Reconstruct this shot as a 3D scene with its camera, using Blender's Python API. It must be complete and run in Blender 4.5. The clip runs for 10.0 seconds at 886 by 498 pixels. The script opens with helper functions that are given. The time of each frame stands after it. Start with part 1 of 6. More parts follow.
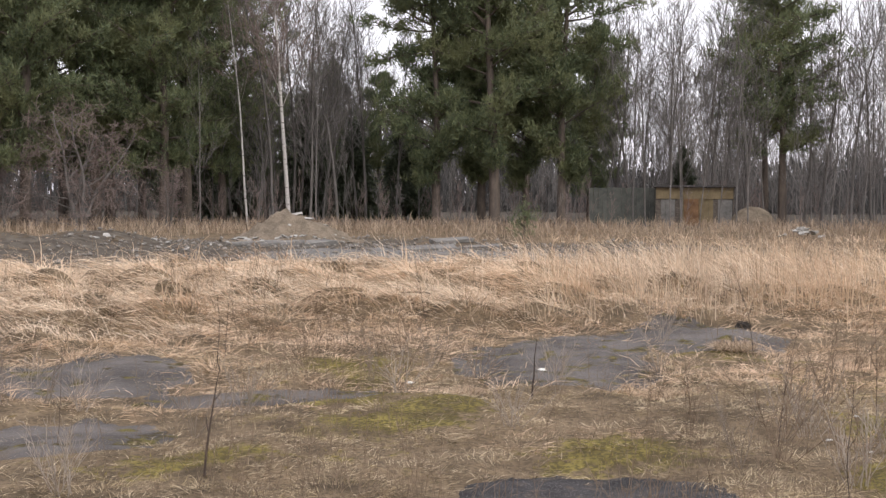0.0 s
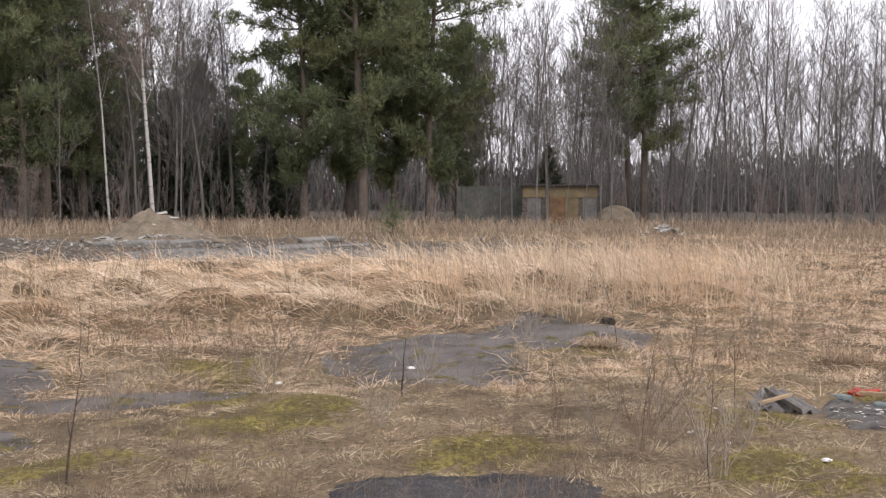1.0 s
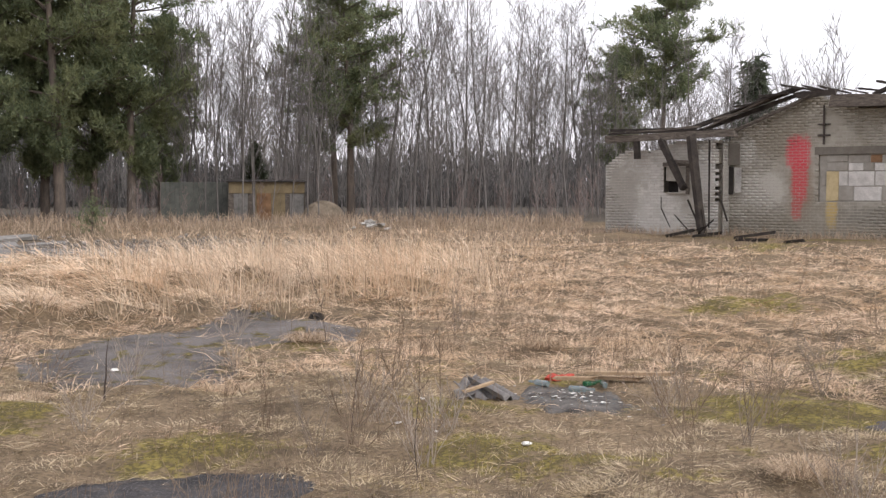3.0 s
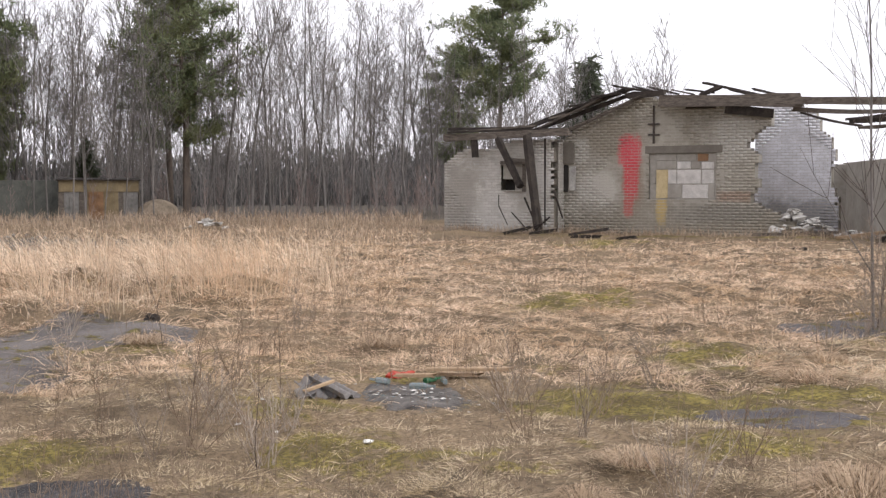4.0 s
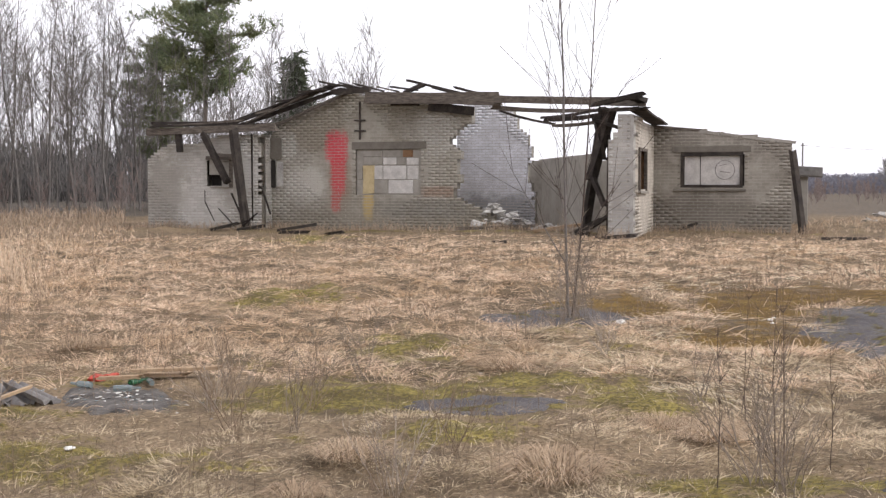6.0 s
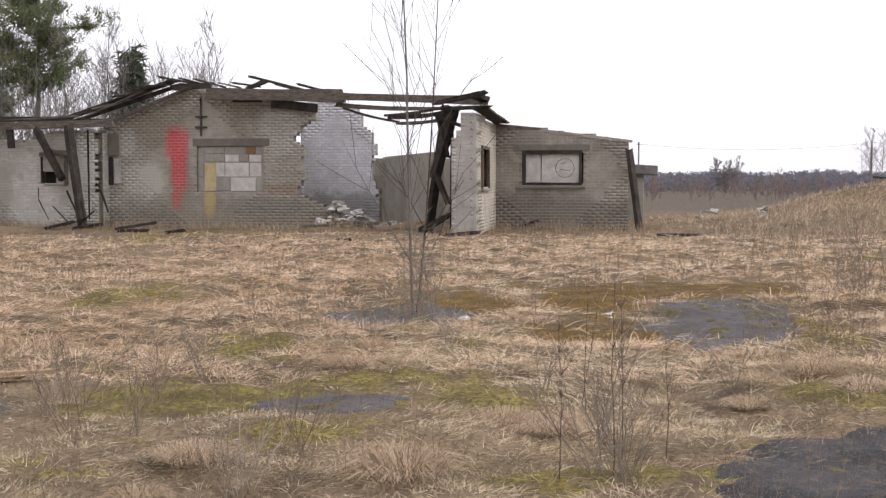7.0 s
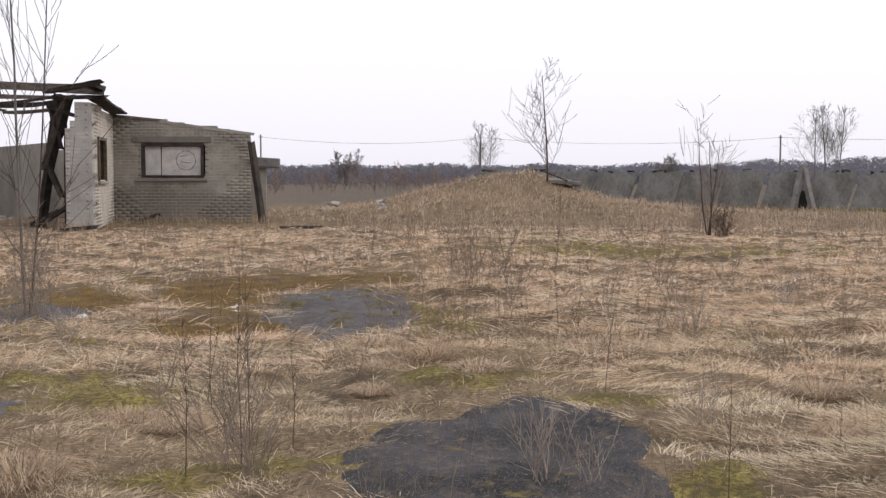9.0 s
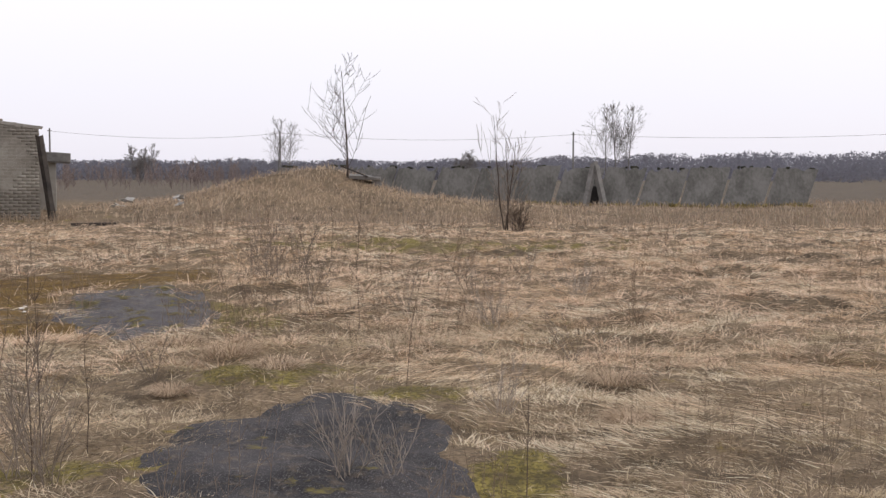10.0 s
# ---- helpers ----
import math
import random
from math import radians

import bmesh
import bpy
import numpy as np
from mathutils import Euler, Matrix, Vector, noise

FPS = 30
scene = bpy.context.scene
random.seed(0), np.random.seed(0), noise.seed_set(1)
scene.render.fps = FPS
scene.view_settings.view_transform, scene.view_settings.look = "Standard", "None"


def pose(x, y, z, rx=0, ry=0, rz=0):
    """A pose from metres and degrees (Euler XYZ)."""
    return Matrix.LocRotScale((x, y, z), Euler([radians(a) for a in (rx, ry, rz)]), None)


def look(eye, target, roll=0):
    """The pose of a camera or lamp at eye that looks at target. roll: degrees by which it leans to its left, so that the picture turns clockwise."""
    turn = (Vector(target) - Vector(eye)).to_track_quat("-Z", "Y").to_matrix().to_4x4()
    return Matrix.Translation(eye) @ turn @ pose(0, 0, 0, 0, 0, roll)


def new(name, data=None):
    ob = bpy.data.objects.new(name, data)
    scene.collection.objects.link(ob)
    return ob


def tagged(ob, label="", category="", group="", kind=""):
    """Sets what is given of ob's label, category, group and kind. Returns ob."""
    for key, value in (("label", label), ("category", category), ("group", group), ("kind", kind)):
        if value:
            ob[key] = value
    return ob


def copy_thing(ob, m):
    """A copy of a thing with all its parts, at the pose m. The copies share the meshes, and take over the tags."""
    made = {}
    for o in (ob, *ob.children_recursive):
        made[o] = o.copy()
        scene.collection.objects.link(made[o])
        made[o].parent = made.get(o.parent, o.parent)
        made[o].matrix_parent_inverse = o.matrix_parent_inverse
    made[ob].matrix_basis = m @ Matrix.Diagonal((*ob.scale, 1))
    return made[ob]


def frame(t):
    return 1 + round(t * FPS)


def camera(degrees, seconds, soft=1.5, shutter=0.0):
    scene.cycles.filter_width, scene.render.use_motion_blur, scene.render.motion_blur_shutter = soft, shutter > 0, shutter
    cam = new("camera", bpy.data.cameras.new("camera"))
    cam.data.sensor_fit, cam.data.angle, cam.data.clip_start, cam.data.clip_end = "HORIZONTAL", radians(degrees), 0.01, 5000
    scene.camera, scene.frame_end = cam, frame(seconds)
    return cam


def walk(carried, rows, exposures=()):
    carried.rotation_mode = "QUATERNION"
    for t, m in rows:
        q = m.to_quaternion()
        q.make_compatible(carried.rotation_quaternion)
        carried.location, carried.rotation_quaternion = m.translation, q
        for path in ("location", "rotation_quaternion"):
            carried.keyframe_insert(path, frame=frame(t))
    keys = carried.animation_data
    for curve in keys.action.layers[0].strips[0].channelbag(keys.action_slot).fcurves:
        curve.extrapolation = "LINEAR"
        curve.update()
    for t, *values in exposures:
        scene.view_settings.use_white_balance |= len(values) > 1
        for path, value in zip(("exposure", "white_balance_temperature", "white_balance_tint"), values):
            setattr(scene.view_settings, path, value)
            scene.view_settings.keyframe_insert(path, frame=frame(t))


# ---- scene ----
EYE = 1.55
cam = camera(39.78, 10.0, soft=1.4)
walk(cam, [
    (0.0, pose(0, 0, EYE, 87.488, -0.245, -3.206)),
    (0.5, pose(0, 0, EYE, 87.474, -0.220, -6.130)),
    (1.0, pose(0, 0, EYE, 87.458, -0.195, -9.350)),
    (1.5, pose(0, 0, EYE, 87.437, -0.166, -12.901)),
    (2.0, pose(0, 0, EYE, 87.360, -0.136, -16.216)),
    (2.5, pose(0, 0, EYE, 87.324, -0.101, -19.411)),
    (4.0, pose(0, 0, EYE, 87.202, 0.000, -30.477)),
    (4.5, pose(0, 0, EYE, 87.180, 0.039, -33.933)),
    (5.0, pose(0, 0, EYE, 87.131, 0.065, -37.478)),
    (5.5, pose(0, 0, EYE, 87.061, 0.083, -40.669)),
    (7.0, pose(0, 0, EYE, 86.867, 0.010, -51.345)),
    (7.5, pose(0, 0, EYE, 86.818, 0.011, -55.024)),
    (8.0, pose(0, 0, EYE, 86.730, 0.008, -59.346)),
    (8.5, pose(0, 0, EYE, 86.652, -0.013, -63.822)),
    (9.0, pose(0, 0, EYE, 86.539, -0.056, -68.841)),
    (9.5, pose(0, 0, EYE, 86.440, -0.105, -73.492)),
    (10.0, pose(0, 0, EYE, 86.355, -0.141, -78.151)),
], exposures=((0.0, 0.42), (2.5, 0.53), (5.5, 0.58), (7.5, 0.36), (9.0, 0.18), (10.0, 0.12)))

# ---- overcast light ----
SUN_AZ, SUN_EL = 150.0, 42.0
sky_world = bpy.data.worlds.new("overcast_sky")
scene.world = sky_world
sky_world.use_nodes = True
wn, wl = sky_world.node_tree.nodes, sky_world.node_tree.links
sky = wn.new("ShaderNodeTexSky")
sky.sky_type, sky.sun_disc = "NISHITA", False
sky.sun_elevation, sky.sun_rotation = radians(SUN_EL), radians(SUN_AZ)
sky_scale = wn.new("ShaderNodeMixRGB")
sky_scale.blend_type = "MULTIPLY"
sky_scale.inputs[0].default_value = 1
sky_scale.inputs[2].default_value = (0.1, 0.1, 0.1, 1)
cloud = wn.new("ShaderNodeMixRGB")
cloud.inputs[0].default_value = 0.9
cloud.inputs[2].default_value = (1.0, 0.972, 1.045, 1)
# an overcast sky is a little dimmer at the horizon
dome, up = wn.new("ShaderNodeTexCoord"), wn.new("ShaderNodeSeparateXYZ")
rise = wn.new("ShaderNodeMapRange")
rise.inputs[1].default_value, rise.inputs[2].default_value = 0.0, 0.13
veil = wn.new("ShaderNodeMixRGB")
veil.inputs[1].default_value, veil.inputs[2].default_value = (0.85, 0.822, 0.915, 1), (1.0, 0.972, 1.045, 1)
wl.new(dome.outputs["Generated"], up.inputs[0])
wl.new(up.outputs[2], rise.inputs[0])
wl.new(rise.outputs[0], veil.inputs[0])
wl.new(veil.outputs[0], cloud.inputs[2])
wl.new(sky.outputs[0], sky_scale.inputs[1])
wl.new(sky_scale.outputs[0], cloud.inputs[1])
wl.new(cloud.outputs[0], wn["Background"].inputs[0])
wn["Background"].inputs[1].default_value = 1.0
sun = new("sun", bpy.data.lights.new("sun", "SUN"))
sun.data.energy, sun.data.angle, sun.data.color = 1.05, radians(25), (1, 0.96, 0.9)
sun.matrix_world = look((0, 0, 50), (-50 * math.sin(radians(SUN_AZ)), -50 * math.cos(radians(SUN_AZ)), 50 - 50 * math.tan(radians(SUN_EL))))


# ---- node helpers and materials ----
class Nodes:
    def __init__(self, name, rough=0.9, spec=0.2):
        self.mat = bpy.data.materials.new(name)
        self.mat.use_nodes = True
        self.n, self.l = self.mat.node_tree.nodes, self.mat.node_tree.links
        self.bsdf = self.n["Principled BSDF"]
        self.bsdf.inputs["Roughness"].default_value = rough
        self.bsdf.inputs["Specular IOR Level"].default_value = spec
        self.pos = self.n.new("ShaderNodeNewGeometry").outputs["Position"]

    def put(self, socket, value):
        if isinstance(value, bpy.types.NodeSocket):
            self.l.new(value, socket)
        else:
            socket.default_value = value

    def math(self, op, a, b=0.0, c=0.0):
        k = self.n.new("ShaderNodeMath")
        k.operation = op
        for i, value in enumerate((a, b, c)):
            self.put(k.inputs[i], value)
        return k.outputs[0]

    def noise(self, scale, detail=4, vector=None, rough=0.6):
        k = self.n.new("ShaderNodeTexNoise")
        k.inputs["Scale"].default_value, k.inputs["Detail"].default_value = scale, detail
        k.inputs["Roughness"].default_value = rough
        self.l.new(vector or self.pos, k.inputs["Vector"])
        return k.outputs["Fac"]

    def step(self, value, lo, hi):
        k = self.n.new("ShaderNodeMapRange")
        k.interpolation_type = "SMOOTHSTEP"
        self.put(k.inputs[0], value)
        k.inputs[1].default_value, k.inputs[2].default_value = lo, hi
        return k.outputs[0]

    def mix(self, fac, a, b, blend="MIX"):
        k = self.n.new("ShaderNodeMixRGB")
        k.blend_type = blend
        self.put(k.inputs[0], fac)
        for i, c in ((1, a), (2, b)):
            self.put(k.inputs[i], (*c, 1) if isinstance(c, tuple) else c)
        return k.outputs[0]

    def scaled(self, sx, sy, sz, turn=0.0):
        k = self.n.new("ShaderNodeMapping")
        k.inputs["Scale"].default_value = (sx, sy, sz)
        k.inputs["Rotation"].default_value = (0, 0, radians(turn))
        self.l.new(self.pos, k.inputs["Vector"])
        return k.outputs[0]

    def piece(self):
        """A number for each loose piece, whether it is an object or a part of a joined mesh."""
        a = self.n.new("ShaderNodeObjectInfo").outputs["Random"]
        b = self.n.new("ShaderNodeNewGeometry").outputs["Random Per Island"]
        return self.math("FRACT", self.math("ADD", a, b))

    def attribute(self, name):
        k = self.n.new("ShaderNodeAttribute")
        k.attribute_name = name
        return k.outputs["Fac"]

    def bump(self, height, strength, distance):
        k = self.n.new("ShaderNodeBump")
        k.inputs["Strength"].default_value, k.inputs["Distance"].default_value = strength, distance
        self.l.new(height, k.inputs["Height"])
        self.l.new(k.outputs[0], self.bsdf.inputs["Normal"])

    def done(self, colour):
        self.put(self.bsdf.inputs["Base Color"], (*colour, 1) if isinstance(colour, tuple) else colour)
        return self.mat


def plain(name, low, high, scale=6.0, rough=0.85, spec=0.2, bump=0.3, dist=0.02, grain=(1, 1, 1)):
    m = Nodes(name, rough, spec)
    v = m.scaled(*grain)
    a, b = m.noise(scale, 5, v), m.noise(scale * 7, 3, v)
    m.bump(b, bump, dist)
    k = m.math("ADD", m.math("MULTIPLY", a, 0.65), m.math("MULTIPLY", b, 0.35))
    return m.done(m.mix(m.step(k, 0.3, 0.7), low, high))


def blades(name, colours, patch=0.6, through_light=0.25, mottle=0.0):
    """Dead or living blades: a colour for each blade, drifting over the field."""
    m = Nodes(name, 0.75, 0.25)
    r = m.piece()
    drift = m.noise(patch, 3)
    c = m.mix(r, colours[0], colours[1])
    c = m.mix(m.step(m.math("FRACT", m.math("MULTIPLY", r, 7.3)), 0.6, 1.0), c, colours[2])
    c = m.mix(m.math("MULTIPLY", m.step(drift, 0.42, 0.68), 0.75), c, colours[3])
    if mottle:
        # old brown tussocks and bleached ones
        c = m.mix(m.math("MULTIPLY", m.step(m.noise(1.9, 4), 0.5, 0.62), mottle), c, colours[2])
        c = m.mix(m.math("MULTIPLY", m.step(m.noise(3.7, 3), 0.52, 0.66), mottle), c, colours[1])
    m.done(c)
    t = m.n.new("ShaderNodeBsdfTranslucent")
    m.l.new(c, t.inputs[0])
    k = m.n.new("ShaderNodeMixShader")
    k.inputs[0].default_value = through_light
    m.l.new(m.bsdf.outputs[0], k.inputs[1])
    m.l.new(t.outputs[0], k.inputs[2])
    m.l.new(k.outputs[0], m.n["Material Output"].inputs[0])
    return m.mat


def ground_material():
    m = Nodes("meadow_soil", 0.95, 0.1)
    a, b, c = m.noise(0.35, 4), m.noise(3.0, 6), m.noise(28.0, 4)
    straw = m.mix(m.step(b, 0.3, 0.7), (0.085, 0.064, 0.042), (0.24, 0.178, 0.115))
    straw = m.mix(m.math("MULTIPLY", m.step(a, 0.4, 0.65), 0.6), straw, (0.3, 0.22, 0.14))
    straw = m.mix(m.math("MULTIPLY", m.step(c, 0.45, 0.6), 0.55), straw, (0.055, 0.042, 0.028))
    moss = m.mix(m.step(b, 0.35, 0.7), (0.115, 0.09, 0.035), (0.28, 0.228, 0.07))
    moss = m.mix(m.math("MULTIPLY", m.step(c, 0.42, 0.58), 0.8), moss, (0.07, 0.058, 0.028))
    rusty = m.mix(m.step(b, 0.3, 0.7), (0.085, 0.052, 0.024), (0.2, 0.125, 0.036))
    rusty = m.mix(m.math("MULTIPLY", m.step(c, 0.45, 0.6), 0.6), rusty, (0.05, 0.035, 0.02))
    dirt = m.mix(m.step(b, 0.3, 0.7), (0.06, 0.05, 0.042), (0.15, 0.13, 0.105))
    edge = m.math("ADD", m.math("MULTIPLY", m.math("SUBTRACT", b, 0.5), 1.5), m.math("MULTIPLY", m.math("SUBTRACT", m.noise(11.0, 4), 0.5), 1.6))
    k = m.mix(m.step(m.math("ADD", m.attribute("dirt"), edge), 0.3, 0.7), straw, dirt)
    k = m.mix(m.step(m.math("ADD", m.attribute("moss"), edge), 0.3, 0.75), k, moss)
    k = m.mix(m.step(m.math("ADD", m.attribute("rusty"), edge), 0.3, 0.75), k, rusty)
    m.bump(m.math("ADD", m.math("MULTIPLY", b, 0.7), m.math("MULTIPLY", c, 0.3)), 0.9, 0.06)
    return m.done(k)


def asphalt_material(name, low, high, overgrown):
    m = Nodes(name, 0.95, 0.12)
    a, b, c = m.noise(1.4, 5), m.noise(9.0, 4), m.noise(110.0, 2)
    g = m.noise(2.6, 6, rough=0.7)
    k = m.mix(m.step(a, 0.35, 0.65), low, high)
    k = m.mix(m.math("MULTIPLY", m.step(b, 0.5, 0.72), 0.6), k, (0.15, 0.118, 0.085))
    k = m.mix(m.math("MULTIPLY", m.step(c, 0.56, 0.7), 0.7), k, (0.27, 0.26, 0.25))
    k = m.mix(m.step(g, overgrown, overgrown + 0.07), k, m.mix(m.step(b, 0.4, 0.6), (0.075, 0.06, 0.03), (0.16, 0.135, 0.05)))
    m.bump(m.math("ADD", m.math("ADD", b, m.step(g, 0.55, 0.65)), m.math("MULTIPLY", c, 0.5)), 0.7, 0.025)
    return m.done(k)


def brick_material(name, low, high, stain, stain_top=0.0, tone_patches=()):
    """Sand-lime brick: a tone for each brick, streaks and damp, and splashes of paint or patches of another tone (u, z,
    half width, half height, colour).
    """
    m = Nodes(name, 0.9, 0.15)
    r = m.piece()
    v = m.scaled(1, 1, 1, 60)
    a, b, c = m.noise(0.55, 5, v), m.noise(5.0, 5, v), m.noise(40.0, 3, v)
    k = m.mix(r, low, high)
    k = m.mix(m.math("MULTIPLY", m.step(a, 0.38, 0.66), 0.75), k, stain)
    k = m.mix(m.math("MULTIPLY", m.step(m.noise(1.6, 6, v, 0.7), 0.5, 0.62), 0.4), k, tuple(x * 1.25 for x in high))
    k = m.mix(m.math("MULTIPLY", m.step(b, 0.5, 0.75), 0.45), k, tuple(x * 0.6 for x in low))
    split = m.n.new("ShaderNodeSeparateXYZ")
    m.l.new(v, split.inputs[0])
    u, z = split.outputs[0], split.outputs[2]
    wob = m.math("MULTIPLY", m.math("SUBTRACT", b, 0.5), 1.3)
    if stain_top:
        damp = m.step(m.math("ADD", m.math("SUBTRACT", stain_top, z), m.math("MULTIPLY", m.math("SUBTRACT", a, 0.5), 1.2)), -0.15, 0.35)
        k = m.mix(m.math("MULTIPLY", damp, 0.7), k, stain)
    for pu, pz, hu, hz, colour in tone_patches:
        du = m.math("DIVIDE", m.math("SUBTRACT", u, pu), hu)
        dz = m.math("DIVIDE", m.math("SUBTRACT", z, pz), hz)
        d = m.math("SQRT", m.math("ADD", m.math("POWER", m.math("ABSOLUTE", du), 3.0), m.math("POWER", m.math("ABSOLUTE", dz), 3.0)))
        k = m.mix(m.math("MULTIPLY", m.step(m.math("ADD", m.math("SUBTRACT", 1.0, d), m.math("MULTIPLY", wob, 0.9)), -0.2, 0.6), 0.8), k, colour)
    m.bump(m.math("ADD", b, c), 0.4, 0.015)
    return m.done(k)


MEADOW = ground_material()
ASPHALT = asphalt_material("dark_asphalt", (0.036, 0.034, 0.035), (0.068, 0.063, 0.064), 0.61)
# lighter copy of the asphalt, with low-angle sky sheen in its colour
SHEEN_ASPHALT = asphalt_material("sheen_asphalt", (0.072, 0.066, 0.068), (0.12, 0.111, 0.112), 0.53)
DUSTY_ASPHALT = asphalt_material("dusty_asphalt", (0.085, 0.076, 0.072), (0.16, 0.143, 0.134), 0.545)
GREY_STRAW = blades("grey_straw", ((0.43, 0.34, 0.215), (0.78, 0.645, 0.46), (0.145, 0.11, 0.066), (0.37, 0.28, 0.155)), mottle=0.5)
PINK_STRAW = blades("ochre_straw", ((0.64, 0.46, 0.315), (0.88, 0.69, 0.51), (0.29, 0.205, 0.135), (0.58, 0.41, 0.25)), 0.45, mottle=0.35)
PALE_STRAW = blades("pale_straw", ((0.76, 0.595, 0.435), (0.93, 0.79, 0.62), (0.36, 0.26, 0.17), (0.78, 0.575, 0.39)), 0.35, mottle=0.3)
LAID_STRAW = blades("laid_meadow_straw", ((0.696, 0.532, 0.379), (0.850, 0.784, 0.588), (0.336, 0.240, 0.153), (0.744, 0.526, 0.339)), 0.35, mottle=0.2)
REED = blades("reed_straw", ((0.37, 0.285, 0.205), (0.55, 0.43, 0.315), (0.17, 0.13, 0.1), (0.33, 0.235, 0.16)), 0.3, mottle=0.3)
TUSSOCK_STRAW = blades("tussock_straw", ((0.43, 0.32, 0.215), (0.63, 0.49, 0.35), (0.19, 0.14, 0.092), (0.39, 0.285, 0.185)), 0.45)
MOSS_TUFT = blades("moss_blades", ((0.215, 0.17, 0.055), (0.35, 0.285, 0.08), (0.11, 0.085, 0.04), (0.24, 0.17, 0.06)), 1.2, mottle=0.5)
WEED = plain("dry_weed_stem", (0.10, 0.075, 0.055), (0.22, 0.165, 0.12), 3.0)
WEED_STRAW = plain("russet_weed_stem", (0.13, 0.09, 0.062), (0.33, 0.25, 0.18), 5.0)
WEED_MID = plain("grey_weed_stem", (0.16, 0.128, 0.1), (0.32, 0.265, 0.215), 3.0)
PALE_WEED = plain("pale_weed_stem", (0.26, 0.215, 0.175), (0.46, 0.395, 0.33), 3.0)
WEED_DARK = plain("brown_weed_stem", (0.07, 0.052, 0.042), (0.17, 0.125, 0.095), 4.0)
DARK_STEM = plain("dark_dead_stem", (0.045, 0.035, 0.03), (0.11, 0.08, 0.065), 4.0)
BARK = plain("grey_bark", (0.1, 0.09, 0.083), (0.23, 0.21, 0.195), 2.0, grain=(3, 3, 0.6))
TWIG = plain("grey_twig", (0.14, 0.127, 0.117), (0.285, 0.264, 0.25), 0.8)
RED_TWIG = plain("reddish_twig", (0.17, 0.13, 0.115), (0.3, 0.24, 0.215), 0.9)
PINE_BARK = plain("pine_bark", (0.09, 0.076, 0.066), (0.19, 0.15, 0.12), 2.0, grain=(3, 3, 0.6))
NEEDLE = blades("pine_needles", ((0.145, 0.178, 0.1), (0.225, 0.255, 0.13), (0.105, 0.126, 0.082), (0.225, 0.23, 0.112)), 0.35, 0.4)
SPRUCE = blades("spruce_needles", ((0.08, 0.098, 0.066), (0.12, 0.14, 0.088), (0.06, 0.072, 0.054), (0.1, 0.115, 0.066)), 0.4, 0.25)
# the haze of distance is mixed into this blue-grey
HAZY_WOOD = blades("distant_wood", ((0.19, 0.19, 0.222), (0.205, 0.203, 0.232), (0.175, 0.177, 0.203), (0.195, 0.187, 0.205)), 0.02, 0.5)
# twigs darkened in colour for the shade deep inside the wood
SHADED_WOOD = blades("shaded_wood", ((0.1, 0.096, 0.092), (0.14, 0.134, 0.13), (0.07, 0.07, 0.065), (0.115, 0.11, 0.105)), 0.05, 0.1)
OLD_WOOD = plain("weathered_timber", (0.06, 0.05, 0.042), (0.2, 0.17, 0.14), 3.0, grain=(1.2, 1.2, 6))
ROT_WOOD = plain("rotten_dark_timber", (0.022, 0.019, 0.018), (0.075, 0.062, 0.052), 3.0)
PALE_WOOD = plain("pale_plank", (0.26, 0.17, 0.1), (0.46, 0.34, 0.22), 4.0)
CHAR = plain("charred_timber", (0.012, 0.011, 0.01), (0.05, 0.04, 0.032), 4.0)
CONCRETE = plain("old_concrete", (0.12, 0.115, 0.105), (0.27, 0.255, 0.235), 1.1, bump=0.4)
PANEL = plain("mossy_panel_concrete", (0.1, 0.097, 0.085), (0.23, 0.222, 0.205), 1.3, bump=0.5, grain=(1.0, 1.0, 0.7))
DARK_MOSS = plain("dark_wall_moss", (0.025, 0.026, 0.018), (0.07, 0.068, 0.05), 4.0)
PLASTER = plain("grey_plaster", (0.24, 0.22, 0.19), (0.38, 0.355, 0.31), 0.9)
DARK_SLAB = plain("stained_lintel", (0.14, 0.125, 0.105), (0.2, 0.18, 0.15), 3.0)
RUBBLE = plain("broken_masonry", (0.26, 0.245, 0.225), (0.55, 0.53, 0.49), 5.0)
STONES = plain("mixed_stones", (0.15, 0.135, 0.118), (0.36, 0.33, 0.295), 3.0)
GRAVEL = plain("grey_gravel", (0.11, 0.105, 0.097), (0.24, 0.228, 0.21), 4.0, dist=0.04)
HEAP_SOIL = plain("heap_soil", (0.13, 0.105, 0.078), (0.31, 0.25, 0.185), 2.5, bump=0.9, dist=0.08)
SLATE = plain("asbestos_sheet", (0.12, 0.11, 0.105), (0.25, 0.235, 0.22), 9.0)
WHITE = plain("dirty_white", (0.62, 0.6, 0.55), (0.82, 0.8, 0.76), 8.0)
BOARD = plain("whitewashed_board", (0.42, 0.4, 0.37), (0.66, 0.63, 0.59), 3.0)
SCRAWL = plain("grey_scrawl", (0.2, 0.18, 0.165), (0.3, 0.28, 0.26), 9.0)
RED = plain("faded_red_plastic", (0.36, 0.035, 0.02), (0.56, 0.09, 0.05), 9.0, 0.5, 0.4)
OCHRE_BOARD = plain("ochre_boards", (0.17, 0.13, 0.075), (0.28, 0.22, 0.13), 2.0)
FENCE_WOOD = plain("dark_fence_board", (0.075, 0.08, 0.07), (0.15, 0.15, 0.13), 2.0)
RUST = plain("rust", (0.15, 0.085, 0.048), (0.3, 0.175, 0.095), 3.0)
# near-black for sheets that stand in for shade in openings
PAINTED_DARK = plain("painted_dark", (0.02, 0.018, 0.016), (0.045, 0.04, 0.036), 2.0)
